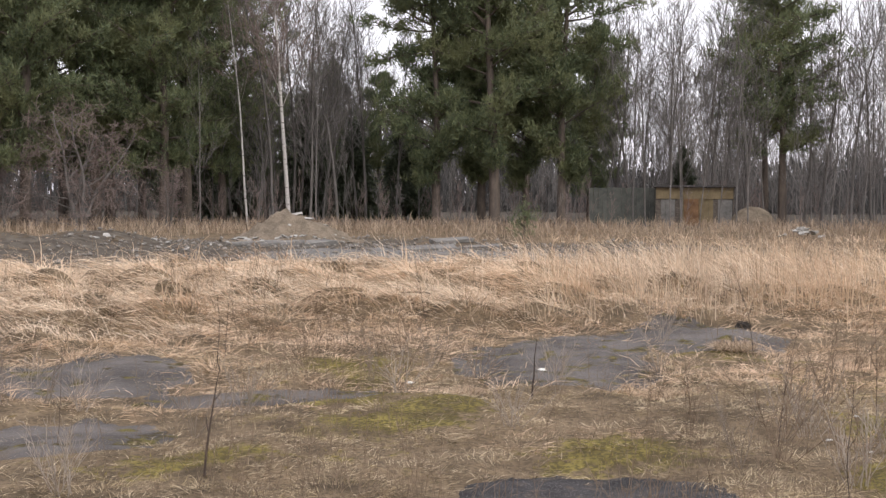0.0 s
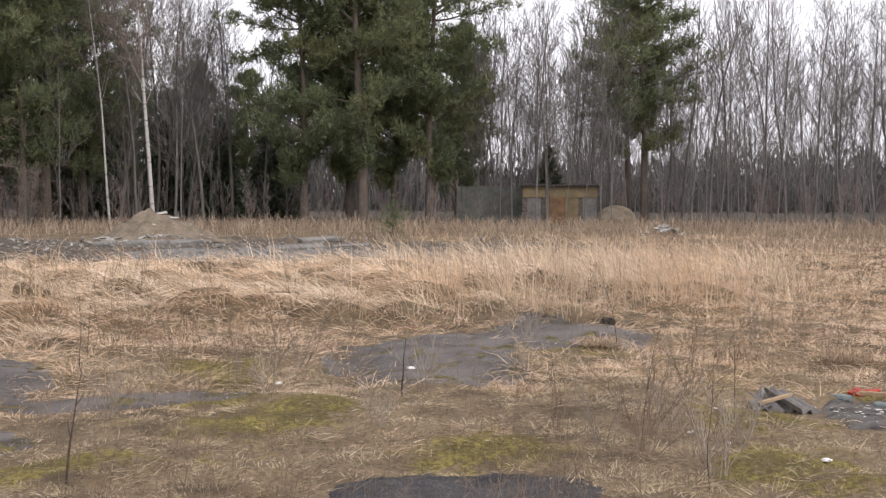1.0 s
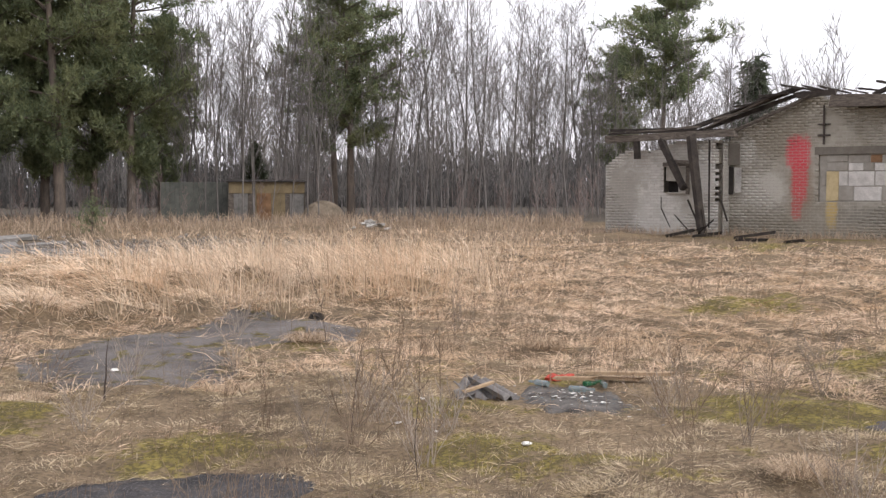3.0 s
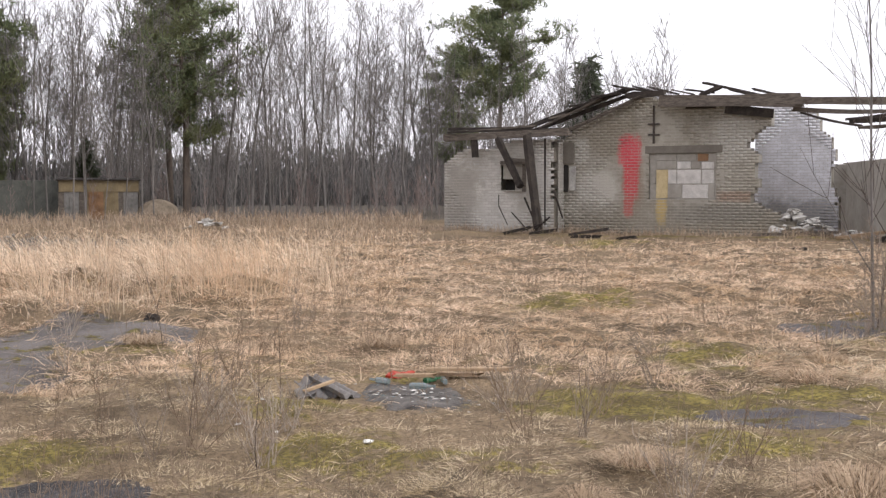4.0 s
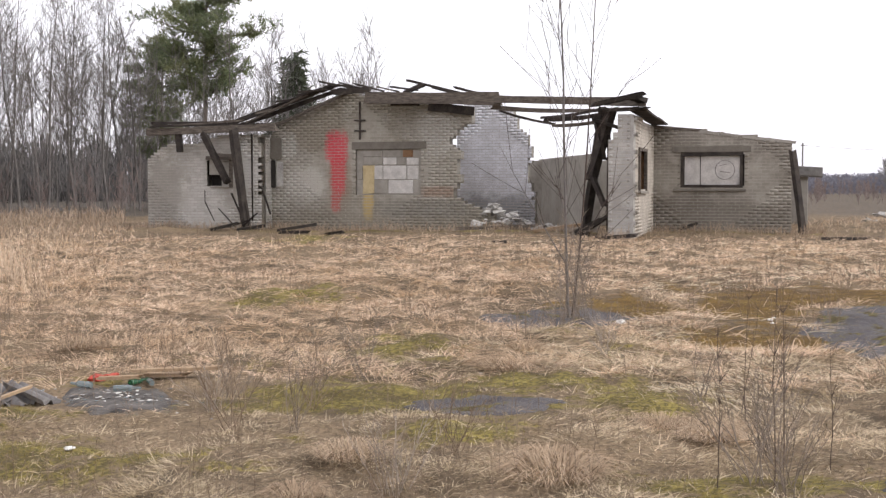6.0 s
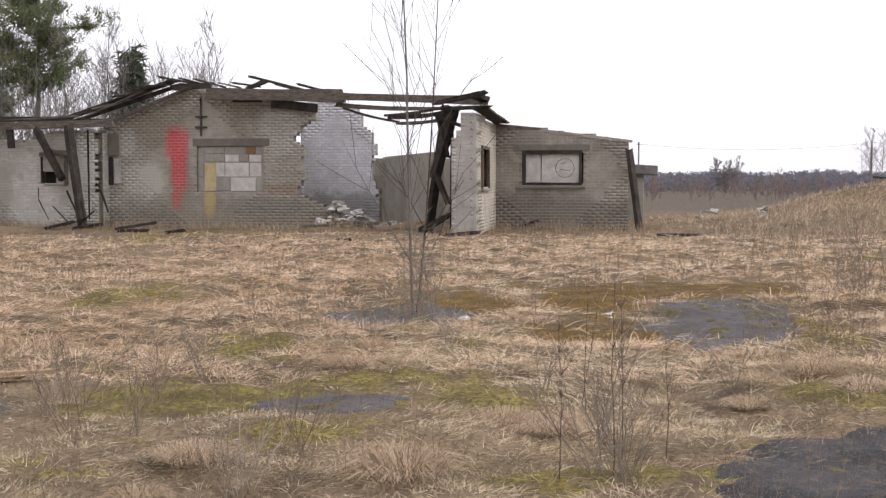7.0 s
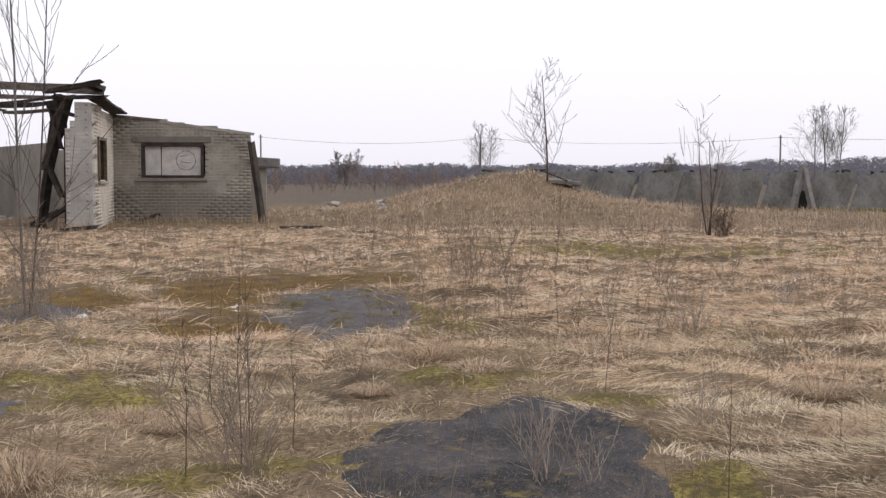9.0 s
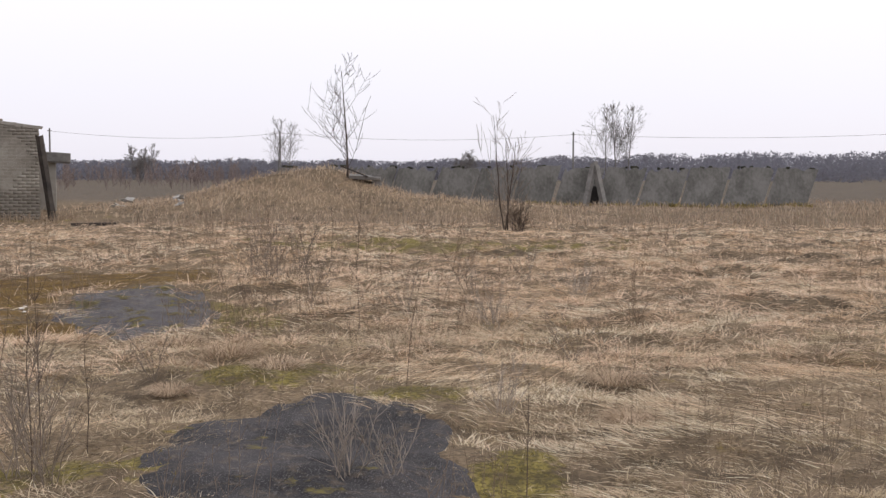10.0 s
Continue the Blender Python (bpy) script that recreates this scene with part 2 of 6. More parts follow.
YELLOW = plain("yellow_paint", (0.4, 0.31, 0.17), (0.56, 0.46, 0.27), 4.0)
IRON = plain("dark_iron", (0.03, 0.024, 0.02), (0.07, 0.05, 0.04), 8.0, 0.6, 0.4)
ASH = plain("ash_and_cinders", (0.04, 0.036, 0.033), (0.16, 0.145, 0.13), 7.0, dist=0.04)


def glass_material(name, colour):
    m = Nodes(name, 0.12, 0.5)
    m.bsdf.inputs["Transmission Weight"].default_value = 0.6
    return m.done(colour)


def birch_material():
    m = Nodes("birch_bark", 0.8, 0.2)
    v = m.scaled(2, 2, 9)
    k = m.mix(m.step(m.noise(1.2, 4, v), 0.56, 0.66), (0.58, 0.55, 0.52), (0.05, 0.042, 0.038))
    return m.done(m.mix(m.math("MULTIPLY", m.noise(2.0, 3), 0.5), k, (0.3, 0.27, 0.24)))


BIRCH = birch_material()
GREEN_GLASS = glass_material("green_glass", (0.05, 0.22, 0.1))
CLEAR_GLASS = glass_material("clear_glass", (0.34, 0.4, 0.4))
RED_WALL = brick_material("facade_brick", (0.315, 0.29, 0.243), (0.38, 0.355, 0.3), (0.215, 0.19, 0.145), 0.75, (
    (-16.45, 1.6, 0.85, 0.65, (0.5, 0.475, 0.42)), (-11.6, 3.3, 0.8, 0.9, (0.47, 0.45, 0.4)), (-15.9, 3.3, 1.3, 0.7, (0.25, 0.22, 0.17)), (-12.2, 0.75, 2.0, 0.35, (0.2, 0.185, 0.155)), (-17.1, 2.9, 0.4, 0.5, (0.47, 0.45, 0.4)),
    (-15.15, 1.75, 0.42, 1.0, (0.24, 0.175, 0.13)), (-15.26, 2.85, 0.46, 0.62, (0.6, 0.045, 0.075)), (-15.2, 1.95, 0.32, 0.85, (0.55, 0.06, 0.075)), (-15.3, 1.0, 0.2, 0.45, (0.42, 0.1, 0.09)),
    (-14.1, 1.3, 0.22, 1.05, (0.5, 0.36, 0.14)), (-14.35, 2.42, 0.16, 0.22, (0.5, 0.46, 0.38)),
    (-11.6, 1.3, 0.75, 0.2, (0.27, 0.185, 0.135))))
ANNEX_WALL = brick_material("annex_brick", (0.43, 0.41, 0.37), (0.52, 0.5, 0.46), (0.3, 0.275, 0.235), 0.3, ((-21.6, 1.2, 0.75, 1.5, (0.29, 0.27, 0.235)), (-18.2, 2.3, 0.45, 1.0, (0.58, 0.56, 0.52))))
# the inner wall has a dark grey patch along its bottom
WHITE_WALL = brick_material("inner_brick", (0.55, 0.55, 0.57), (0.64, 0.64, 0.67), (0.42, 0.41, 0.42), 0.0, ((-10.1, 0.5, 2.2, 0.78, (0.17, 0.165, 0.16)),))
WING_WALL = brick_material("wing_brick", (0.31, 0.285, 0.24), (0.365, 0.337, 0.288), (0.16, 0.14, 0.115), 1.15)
PIER_WALL = brick_material("pier_brick", (0.48, 0.43, 0.37), (0.57, 0.52, 0.455), (0.34, 0.3, 0.25), 0.3)
# greyer copy of the pier brick: the front's shade is in the colour
PIER_SHADED = brick_material("pier_shaded_brick", (0.41, 0.393, 0.363), (0.47, 0.455, 0.42), (0.29, 0.275, 0.25), 0.3)


# ---- mesh helpers ----
def fast_mesh(name, verts, faces):
    """A mesh from arrays of points and of faces with equal corner counts."""
    verts, faces = np.asarray(verts, np.float32), np.asarray(faces, np.int32)
    me = bpy.data.meshes.new(name)
    me.vertices.add(len(verts))
    me.vertices.foreach_set("co", verts.ravel())
    n, k = faces.shape
    me.loops.add(n * k)
    me.loops.foreach_set("vertex_index", faces.ravel())
    me.polygons.add(n)
    me.polygons.foreach_set("loop_start", np.arange(0, n * k, k, dtype=np.int32))
    me.update(calc_edges=True)
    return me


def thing(name, label, category, at=(0, 0, 0), turn=0.0, group="", kind=""):
    ob = new(name)
    ob.empty_display_size = 0.2
    ob.matrix_world = pose(*at, 0, 0, turn)
    return tagged(ob, label, category, group, kind)


def part(name, data, material, parent, label="", at=None):
    """A bmesh or a mesh as one object under a thing or a part, in the parent's own space."""
    if isinstance(data, bmesh.types.BMesh):
        me = bpy.data.meshes.new(name)
        data.to_mesh(me)
        data.free()
    else:
        me = data
    if material and not me.materials:
        me.materials.append(material)
    ob = new(name, me)
    ob.parent = parent
    if at is not None:
        ob.matrix_basis = at
    return tagged(ob, label)


def solid(name, data, material, label="", category="", group="", kind="", at=None):
    ob = part(name, data, material, None, label, at)
    return tagged(ob, label, category, group, kind)


def tubes(segs, sides=3):
    """Tapered tubes from rows of (x0, y0, z0, x1, y1, z1, r0, r1)."""
    s = np.asarray(segs, np.float64).reshape(-1, 8)
    a, b = s[:, :3], s[:, 3:6]
    d = b - a
    d /= np.linalg.norm(d, axis=1)[:, None] + 1e-9
    ref = np.where(np.abs(d[:, 2:]) > 0.9, np.array([[1.0, 0, 0]]), np.array([[0, 0, 1.0]]))
    e = np.cross(d, ref)
    e /= np.linalg.norm(e, axis=1)[:, None]
    g = np.cross(d, e)
    th = np.arange(sides) * 2 * np.pi / sides
    ring = e[:, None] * np.cos(th)[None, :, None] + g[:, None] * np.sin(th)[None, :, None]
    verts = np.concatenate([a[:, None] + ring * s[:, 6][:, None, None], b[:, None] + ring * s[:, 7][:, None, None]], 1).reshape(-1, 3)
    i = np.arange(sides)
    quad = np.stack([i, (i + 1) % sides, (i + 1) % sides + sides, i + sides], 1)
    faces = (np.arange(len(s)) * 2 * sides)[:, None, None] + quad[None]
    # a piece that goes on where the last one ended shares its ring
    steep = np.abs(d[:, 2]) > 0.9
    on = np.concatenate([[False], (np.abs(a[1:] - b[:-1]).max(1) < 1e-6) & (steep[1:] == steep[:-1])])
    faces[on, :, :2] -= sides
    used, flat = np.unique(faces, return_inverse=True)
    return verts[used], flat.reshape(-1, 4)


def tube_mesh(name, segs, sides=3, smooth=True):
    me = fast_mesh(name, *tubes(segs, sides))
    if smooth:
        me.polygons.foreach_set("use_smooth", [True] * len(me.polygons))
    return me


def block(size, at=(0, 0, 0), turn=(0, 0, 0), bevel=0.0, rough=0.0, seed=0, bm=None):
    """A box with softened edges and, if rough, uneven corners."""
    own = bm or bmesh.new()
    got = bmesh.ops.create_cube(own, size=1, matrix=Matrix.Diagonal((*size, 1)))["verts"]
    if bevel:
        edges = list({e for v in got for e in v.link_edges})
        got = list({v for v in bmesh.ops.bevel(own, geom=edges, offset=bevel, segments=1, affect="EDGES")["verts"]} | {v for v in got if v.is_valid})
    rnd = random.Random(seed)
    m = pose(*at, *turn)
    for v in got:
        v.co = m @ (v.co + Vector([rnd.uniform(-rough, rough) for _ in range(3)]))
    return own


def timber(a, b, wide, thick, seed=0, twist=0.0, sag=0.0):
    """A weathered beam or board from a to b, a little bent, with uneven ends."""
    a, b, rnd = Vector(a), Vector(b), random.Random(seed)
    bm = bmesh.new()
    d = b - a
    q = d.to_track_quat("X", "Z").to_matrix()
    side, up = q.col[1], q.col[2]
    c, s = math.cos(radians(twist)), math.sin(radians(twist))
    side, up = side * c + up * s, up * c - side * s
    steps, rings = 6, []
    for i in range(steps + 1):
        f = i / steps
        p = a + d * f - Vector((0, 0, sag * 4 * f * (1 - f)))
        w, h = wide * rnd.uniform(0.85, 1.05), thick * rnd.uniform(0.85, 1.08)
        corner = []
        for sw, sh in ((-1, -1), (1, -1), (1, 1), (-1, 1)):
            jag = d.normalized() * (rnd.uniform(-0.5, 0.5) * wide if i in (0, steps) else 0)
            corner.append(bm.verts.new(p + side * sw * w / 2 + up * sh * h / 2 + jag))
        rings.append(corner)
    for r0, r1 in zip(rings, rings[1:]):
        for k in range(4):
            bm.faces.new((r0[k], r0[(k + 1) % 4], r1[(k + 1) % 4], r1[k]))
    bm.faces.new(rings[0][::-1])
    bm.faces.new(rings[-1])
    bmesh.ops.recalc_face_normals(bm, faces=bm.faces)
    return bm


def stone(size, seed, flat=0.6):
    """A broken lump of masonry or stone, resting on z = 0."""
    rnd = random.Random(seed)
    bm = bmesh.new()
    pts = [bm.verts.new((rnd.uniform(-1, 1) * size, rnd.uniform(-1, 1) * size * 0.7, rnd.uniform(0, 2) * size * flat * 0.5)) for _ in range(13)]
    got = bmesh.ops.convex_hull(bm, input=pts)
    bmesh.ops.delete(bm, geom=[v for v in got["geom_interior"] if isinstance(v, bmesh.types.BMVert)], context="VERTS")
    return bm


# ---- the lie of the land ----
WAVES = [(random.uniform(0, 6.28), random.uniform(0, 6.28), random.uniform(0, 6.28)) for _ in range(8)]


def wobble(x, y, size, seed=0):
    """Smooth unevenness between about -1 and 1, with features of that size."""
    out = 0
    for i in range(5):
        turn, p, _ = WAVES[(i + seed) % 8]
        k = 6.28 / size * (0.6 + 0.33 * i)
        out = out + np.sin(k * (x * math.cos(turn + i) + y * math.sin(turn + i)) + p + 1.7 * np.sin(k * 0.43 * (y * math.cos(turn) - x * math.sin(turn)) + p)) / (1 + 0.4 * i)
    return out / 2.4


def spot(x, y, places, ragged=0.35, size=0.8):
    """How far inside the nearest of some ragged ovals a point lies: above 0 is inside. Ovals: x, y, half width, half depth, bearing."""
    best = np.full(np.shape(x), -9.0)
    for i, (cx, cy, wide, deep, bearing) in enumerate(places):
        b = radians(bearing)
        across, along = (x - cx) * math.cos(b) - (y - cy) * math.sin(b), (x - cx) * math.sin(b) + (y - cy) * math.cos(b)
        best = np.maximum(best, 1 - np.hypot(across / wide, along / deep) + ragged * wobble(x, y, size, i))
    return best


ASPHALT_AT = [(-2.4, 10.4, 1.0, 1.1, -13), (-2.0, 7.8, 0.75, 0.8, -14), (-0.8, 9.5, 1.1, 0.45, -5), (1.8, 11.6, 1.05, 2.0, 9), (3.5, 13.0, 1.1, 1.3, 15),
              (1.15, 6.3, 0.75, 0.62, 10), (12.6, 6.1, 0.95, 2.6, 64), (10.9, 9.3, 0.9, 1.2, 50), (6.1, 5.9, 0.6, 0.45, 46), (6.0, 1.92, 0.96, 2.0, 73)]
BURN_AT = [(4.4, 7.85, 0.45, 0.62, 28)]
LITTER_AT = [(4.85, 8.3, 0.9, 0.5, 30), (3.85, 8.1, 0.4, 0.45, 25)]
STRIP_AT = [(0.8, 30.0, 4.7, 4.6, 2)]
MOSS_AT = [(5.5, 3.4, 0.8, 0.45, 60), (12.6, 5.5, 0.9, 1.5, 65), (0.1, 8.4, 0.9, 1.1, 1), (1.5, 7.2, 0.6, 0.5, 12), (-0.2, 10.7, 0.6, 0.9, -1), (7.6, 8.6, 0.6, 0.9, 41), (6.8, 6.5, 0.65, 0.5, 46), (5.2, 5.3, 0.65, 0.35, 45),
           (3.5, 7.9, 0.35, 0.5, 24), (3.4, 5.9, 0.5, 0.45, 30), (11.9, 4.7, 0.4, 1.6, 68), (8.1, 1.9, 0.5, 0.35, 77), (6.0, 0.85, 0.25, 0.7, 81), (7.0, 5.1, 0.5, 0.45, 54),
           (3.1, 6.6, 0.5, 0.6, 25), (21.2, 27.4, 1.3, 3.6, 38), (3.4, 11.5, 0.45, 0.6, 17), (-1.2, 7.0, 0.7, 0.4, -8), (9.8, 13.3, 0.8, 1.3, 36), (23.5, 5.2, 3.6, 2.0, 78), (25.6, 30.9, 5.0, 1.0, 60), (28.9, 25.6, 3.2, 1.0, 60), (33.0, 21.0, 3.0, 0.8, 60), (5.9, 6.6, 1.5, 0.9, 44), (8.6, 3.2, 0.7, 0.4, 70)]
RUSTY_AT = [(16.0, 8.6, 2.4, 1.8, 62), (10.8, 6.5, 1.0, 1.1, 60), (12.6, 9.2, 1.2, 1.0, 55), (14.0, 8.6, 0.8, 2.6, 58)]
DIRT_AT = [(-7.0, 30.0, 4.5, 8.5, -12), (-3.0, 38.0, 7.0, 7.0, -4), (0.3, 31.0, 7.0, 6.5, 2), (7.0, 34.0, 4.5, 6.0, 12)]
MOUND = [(45.2, 16.4, 3.2, 4.0, 70.2, 1.02), (46.4, 13.6, 2.3, 3.5, 73.7, 0.92), (40.5, 16.3, 4.2, 4.5, 68.1, 0.42), (46.5, 10.6, 3.4, 3.4, 77, 0.22), (43.0, 8.6, 4.4, 3.2, 80, 0.35), (-11.2, 34.0, 2.6, 1.6, -18, 0.6), (-8.3, 37.0, 2.0, 1.5, -12.5, 0.5), (-14.0, 36.0, 2.4, 1.6, -21, 0.6)]


def chance(i, j, seed):
    """A number between 0 and 1 for each cell of a grid."""
    v = np.sin(i * 12.9898 + j * 78.233 + seed * 37.719) * 43758.5453
    return v - np.floor(v)


def patchy(x, y, size, seed=0):
    """Irregular patches between 0 and 1, with features of that size and half of it."""
    out = 0
    for k, weight in ((1.0, 0.65), (2.1, 0.35)):
        u, v = x * k / size + 3.7 * seed, y * k / size - 1.9 * seed
        i, j = np.floor(u), np.floor(v)
        f, g = u - i, v - j
        f, g = f * f * (3 - 2 * f), g * g * (3 - 2 * g)
        a = chance(i, j, seed) * (1 - f) + chance(i + 1, j, seed) * f
        b = chance(i, j + 1, seed) * (1 - f) + chance(i + 1, j + 1, seed) * f
        out = out + weight * (a * (1 - g) + b * g)
    return out


def hummocks(x, y, size, seed=0):
    """Grown tussocks with hollows between: dome height from 0 to 1, and the way outwards from the tussock's middle."""
    i0, j0 = np.floor(x / size), np.floor(y / size)
    best = np.full(np.shape(x), 9.0)
    ox, oy, tall = np.zeros(np.shape(x)), np.zeros(np.shape(x)), np.zeros(np.shape(x))
    for di in (-1, 0, 1):
        for dj in (-1, 0, 1):
            i, j = i0 + di, j0 + dj
            dx, dy = x / size - (i + 0.1 + 0.8 * chance(i, j, seed)), y / size - (j + 0.1 + 0.8 * chance(i, j, seed + 1))
            d = np.hypot(dx, dy) * (0.75 + 0.6 * chance(i, j, seed + 2))
            near = d < best
            best, ox, oy, tall = np.where(near, d, best), np.where(near, dx, ox), np.where(near, dy, oy), np.where(near, chance(i, j, seed + 3), tall)
    w = np.clip(1 - best / 0.72, 0, 1)
    return w * (2 - w) * (0.35 + 0.85 * tall), np.arctan2(oy, ox)


def bank(x, y):
    """How much of the tall pale grass bank stands here, from 0 to 1."""
    b, d = np.degrees(np.arctan2(x, y)), np.hypot(x, y)
    front = 12.9 + 0.06 * (b + 15) + 0.6 * wobble(x, y, 3.0, 1)
    back = 22.5 + 0.14 * (b + 15) + 0.8 * wobble(x, y, 4.0, 2)
    return np.clip((d - front) / 1.0, 0, 1) * np.clip((back - d) / 2.0, 0, 1) * np.clip((27 - b) / 8, 0, 1)


def moss_cover(x, y):
    """How mossy the ground is: ragged cushions on the old paving and thin scraps near by."""
    grainy = patchy(x, y, 0.55, 3) - 0.5
    thin = np.clip(0.02 + 0.9 * (patchy(x, y, 1.6, 5) - 0.5) + 0.9 * grainy, 0, 0.66) * np.clip((15.5 - np.hypot(x, y)) / 4, 0, 1)
    return np.maximum(np.clip(0.34 + 0.75 * spot(x, y, MOSS_AT) + 1.1 * grainy, 0, 0.85), thin)


def land(x, y):
    """Height of the ground."""
    r = np.hypot(x, y)
    z = 0.05 * wobble(x, y, 2.3) * np.clip(r / 6, 0, 1) + 0.02 * wobble(x, y, 0.8, 3) + 0.06 * wobble(x, y, 9, 2) * np.clip((r - 8) / 12, 0, 1)
    flat = np.clip(-1.6 * np.maximum(spot(x, y, ASPHALT_AT + BURN_AT + LITTER_AT + RUSTY_AT), spot(x, y, STRIP_AT + DIRT_AT, 0.25, 3.0)), 0, 1) * np.clip((75 - r) / 15, 0, 1)
    tall = bank(x, y)
    z = z + 0.05 * np.clip(moss_cover(x, y) - 0.35, 0, 0.5) * (1 - tall)
    z = z + flat * (0.035 + 0.1 * np.clip((r - 8) / 7, 0, 1)) * (0.45 + 0.9 * patchy(x, y, 3.0, 7)) * np.clip((42 - r) / 14, 0.3, 1) * (1 - tall) * hummocks(x, y, 0.55, 11)[0]
    z = z + 0.4 * tall * hummocks(x, y, 0.95, 21)[0]
    for cx, cy, wide, deep, bearing, high in MOUND:
        b = radians(bearing)
        q = ((x - cx) * math.cos(b) - (y - cy) * math.sin(b)) ** 2 / wide ** 2 + ((x - cx) * math.sin(b) + (y - cy) * math.cos(b)) ** 2 / deep ** 2
        z = z + high * np.exp(-q * 1.1) * (1 + 0.1 * wobble(x, y, 2.5, 1))
    return z


def land_at(x, y):
    return float(land(np.array([x]), np.array([y]))[0])


def at_bearing(bearing, d):
    return d * math.sin(radians(bearing)), d * math.cos(radians(bearing))


def build_ground():
    fine = np.arange(-26, 104.01, 0.34)
    bearing = np.radians(np.concatenate([fine, np.arange(108, 330, 6.0)]))
    reach = np.concatenate([[0.002, 0.6, 2.0, 3.5], 4.6 * 1.0135 ** np.arange(0, 190), 4.6 * 1.0135 ** 190 * 1.12 ** np.arange(0, 36)])
    bb, rr = np.meshgrid(bearing, reach, indexing="ij")
    x, y = rr * np.sin(bb) - 0.31, rr * np.cos(bb) - 0.27
    z = land(x, y)
    n, k = x.shape
    verts = np.concatenate([np.stack([x, y, z], -1).reshape(-1, 3), [[0, 0, 0]]])
    i, j = np.meshgrid(np.arange(n), np.arange(k - 1), indexing="ij")
    i2 = (i + 1) % n
    faces = np.stack([i * k + j, i * k + j + 1, i2 * k + j + 1, i2 * k + j], -1).reshape(-1, 4)
    me = fast_mesh("ground", verts, faces)
    fx, fy = verts[:, 0], verts[:, 1]
    for name, places in (("moss", MOSS_AT), ("rusty", RUSTY_AT), ("dirt", DIRT_AT + BURN_AT)):
        a = me.attributes.new(name, "FLOAT", "POINT")
        value = np.clip(0.35 + 1.2 * spot(fx, fy, places), 0, 1)
        far = np.hypot(fx, fy)
        if name == "moss":
            value = moss_cover(fx, fy)
        if name == "dirt":
            value = np.maximum(value, 0.62 * np.clip((far - 60) / 6, 0, 1) * (np.arctan2(fx, fy) > 0.8))
            value = np.maximum(value, 0.95 * np.clip((far - 61) / 4, 0, 1) * (np.arctan2(fx, fy) < 0.8))
        a.data.foreach_set("value", value.astype(np.float32))
    me.polygons.foreach_set("use_smooth", [True] * len(me.polygons))
    solid("ground", me, MEADOW, "rough meadow of straw, moss and bare soil", "ground", kind="structure")


build_ground()


def build_asphalt(i, material, places, name, label, rise=0.018):
    """A ragged sheet of old paving, pressed into the ground."""
    cx, cy, wide, deep, bearing = places[i]
    th = np.linspace(0, 2 * np.pi, 120, endpoint=False)
    b = radians(bearing)
    rings = np.linspace(0.04, 1, 12)
    c, s = np.cos(th)[None] * wide, np.sin(th)[None] * deep
    rag = 1 + 0.16 * wobble(cx + np.cos(th) * 2, cy + np.sin(th) * 2, 2.4, i)[None] + 0.07 * wobble(np.cos(th) * 2 + i, np.sin(th) * 2, 1.1, i + 2)[None] + 0.02 * wobble(np.cos(th) * 2, np.sin(th) * 2 + i, 0.45, i + 4)[None]
    ax, ay = rings[:, None] * c * rag, rings[:, None] * s * rag
    x, y = cx + ax * math.cos(b) + ay * math.sin(b), cy - ax * math.sin(b) + ay * math.cos(b)
    z = land(x, y) + rise * (1.1 - 1.3 * rings[:, None] ** 4) + 0.011 * wobble(x, y, 0.32, i) + 0.007 * wobble(x, y, 0.13, i + 3)
    z[-1] -= 0.05
    n = 120
    verts = np.stack([x, y, z], -1).reshape(-1, 3)
    j, k = np.meshgrid(np.arange(11), np.arange(n), indexing="ij")
    faces = np.stack([j * n + k, (j + 1) * n + k, (j + 1) * n + (k + 1) % n, j * n + (k + 1) % n], -1).reshape(-1, 4)
    me = fast_mesh(name, verts, faces)
    bm = bmesh.new()
    bm.from_mesh(me)
    bm.verts.ensure_lookup_table()
    bm.faces.new([bm.verts[q] for q in range(n)])
    bmesh.ops.recalc_face_normals(bm, faces=bm.faces)
    for fc in bm.faces:
        if fc.normal.z < 0:
            fc.normal_flip()
    solid(name, bm, material, label, "asphalt", kind="structure")


for i in range(len(ASPHALT_AT)):
    build_asphalt(i, DUSTY_ASPHALT if i < 5 else SHEEN_ASPHALT if i in (6, 7, 8) else ASPHALT, ASPHALT_AT, "pavement", "worn asphalt showing through moss and dead grass")
build_asphalt(0, ASH, BURN_AT, "ash_bed", "black ash and cinders of an old fire", 0.012)
build_asphalt(0, GRAVEL, STRIP_AT, "gravel_strip", "grey gravel track beyond the grass bank", 0.03)


# ---- the ruined house: local x along the front, y away from the meadow ----
HOUSE_U, HOUSE_V = -11.0, 40.0
hx = HOUSE_U * math.cos(radians(60)) + HOUSE_V * math.sin(radians(60))
hy = -HOUSE_U * math.sin(radians(60)) + HOUSE_V * math.cos(radians(60))
house = thing("ruined_house", "roofless ruined farm building of pale sand-lime brick", "ruin", (hx, hy, 0), -60)


def H(u, v, z):
    return (u - HOUSE_U, v - HOUSE_V, z)


def inside(u, z, outline):
    hit = False
    for (u0, z0), (u1, z1) in zip(outline, outline[1:] + outline[:1]):
        if (z0 > z) != (z1 > z) and u < (u1 - u0) * (z - z0) / (z1 - z0) + u0:
            hit = not hit
    return hit


BRICK_L, BRICK_H = 0.25, 0.088
CUBE = [(x, y, z) for z in (-0.5, 0.5) for y in (-0.5, 0.5) for x in (-0.5, 0.5)]
CUBE_F = [(0, 2, 3, 1), (4, 5, 7, 6), (0, 1, 5, 4), (2, 6, 7, 3), (1, 3, 7, 5), (0, 4, 6, 2)]


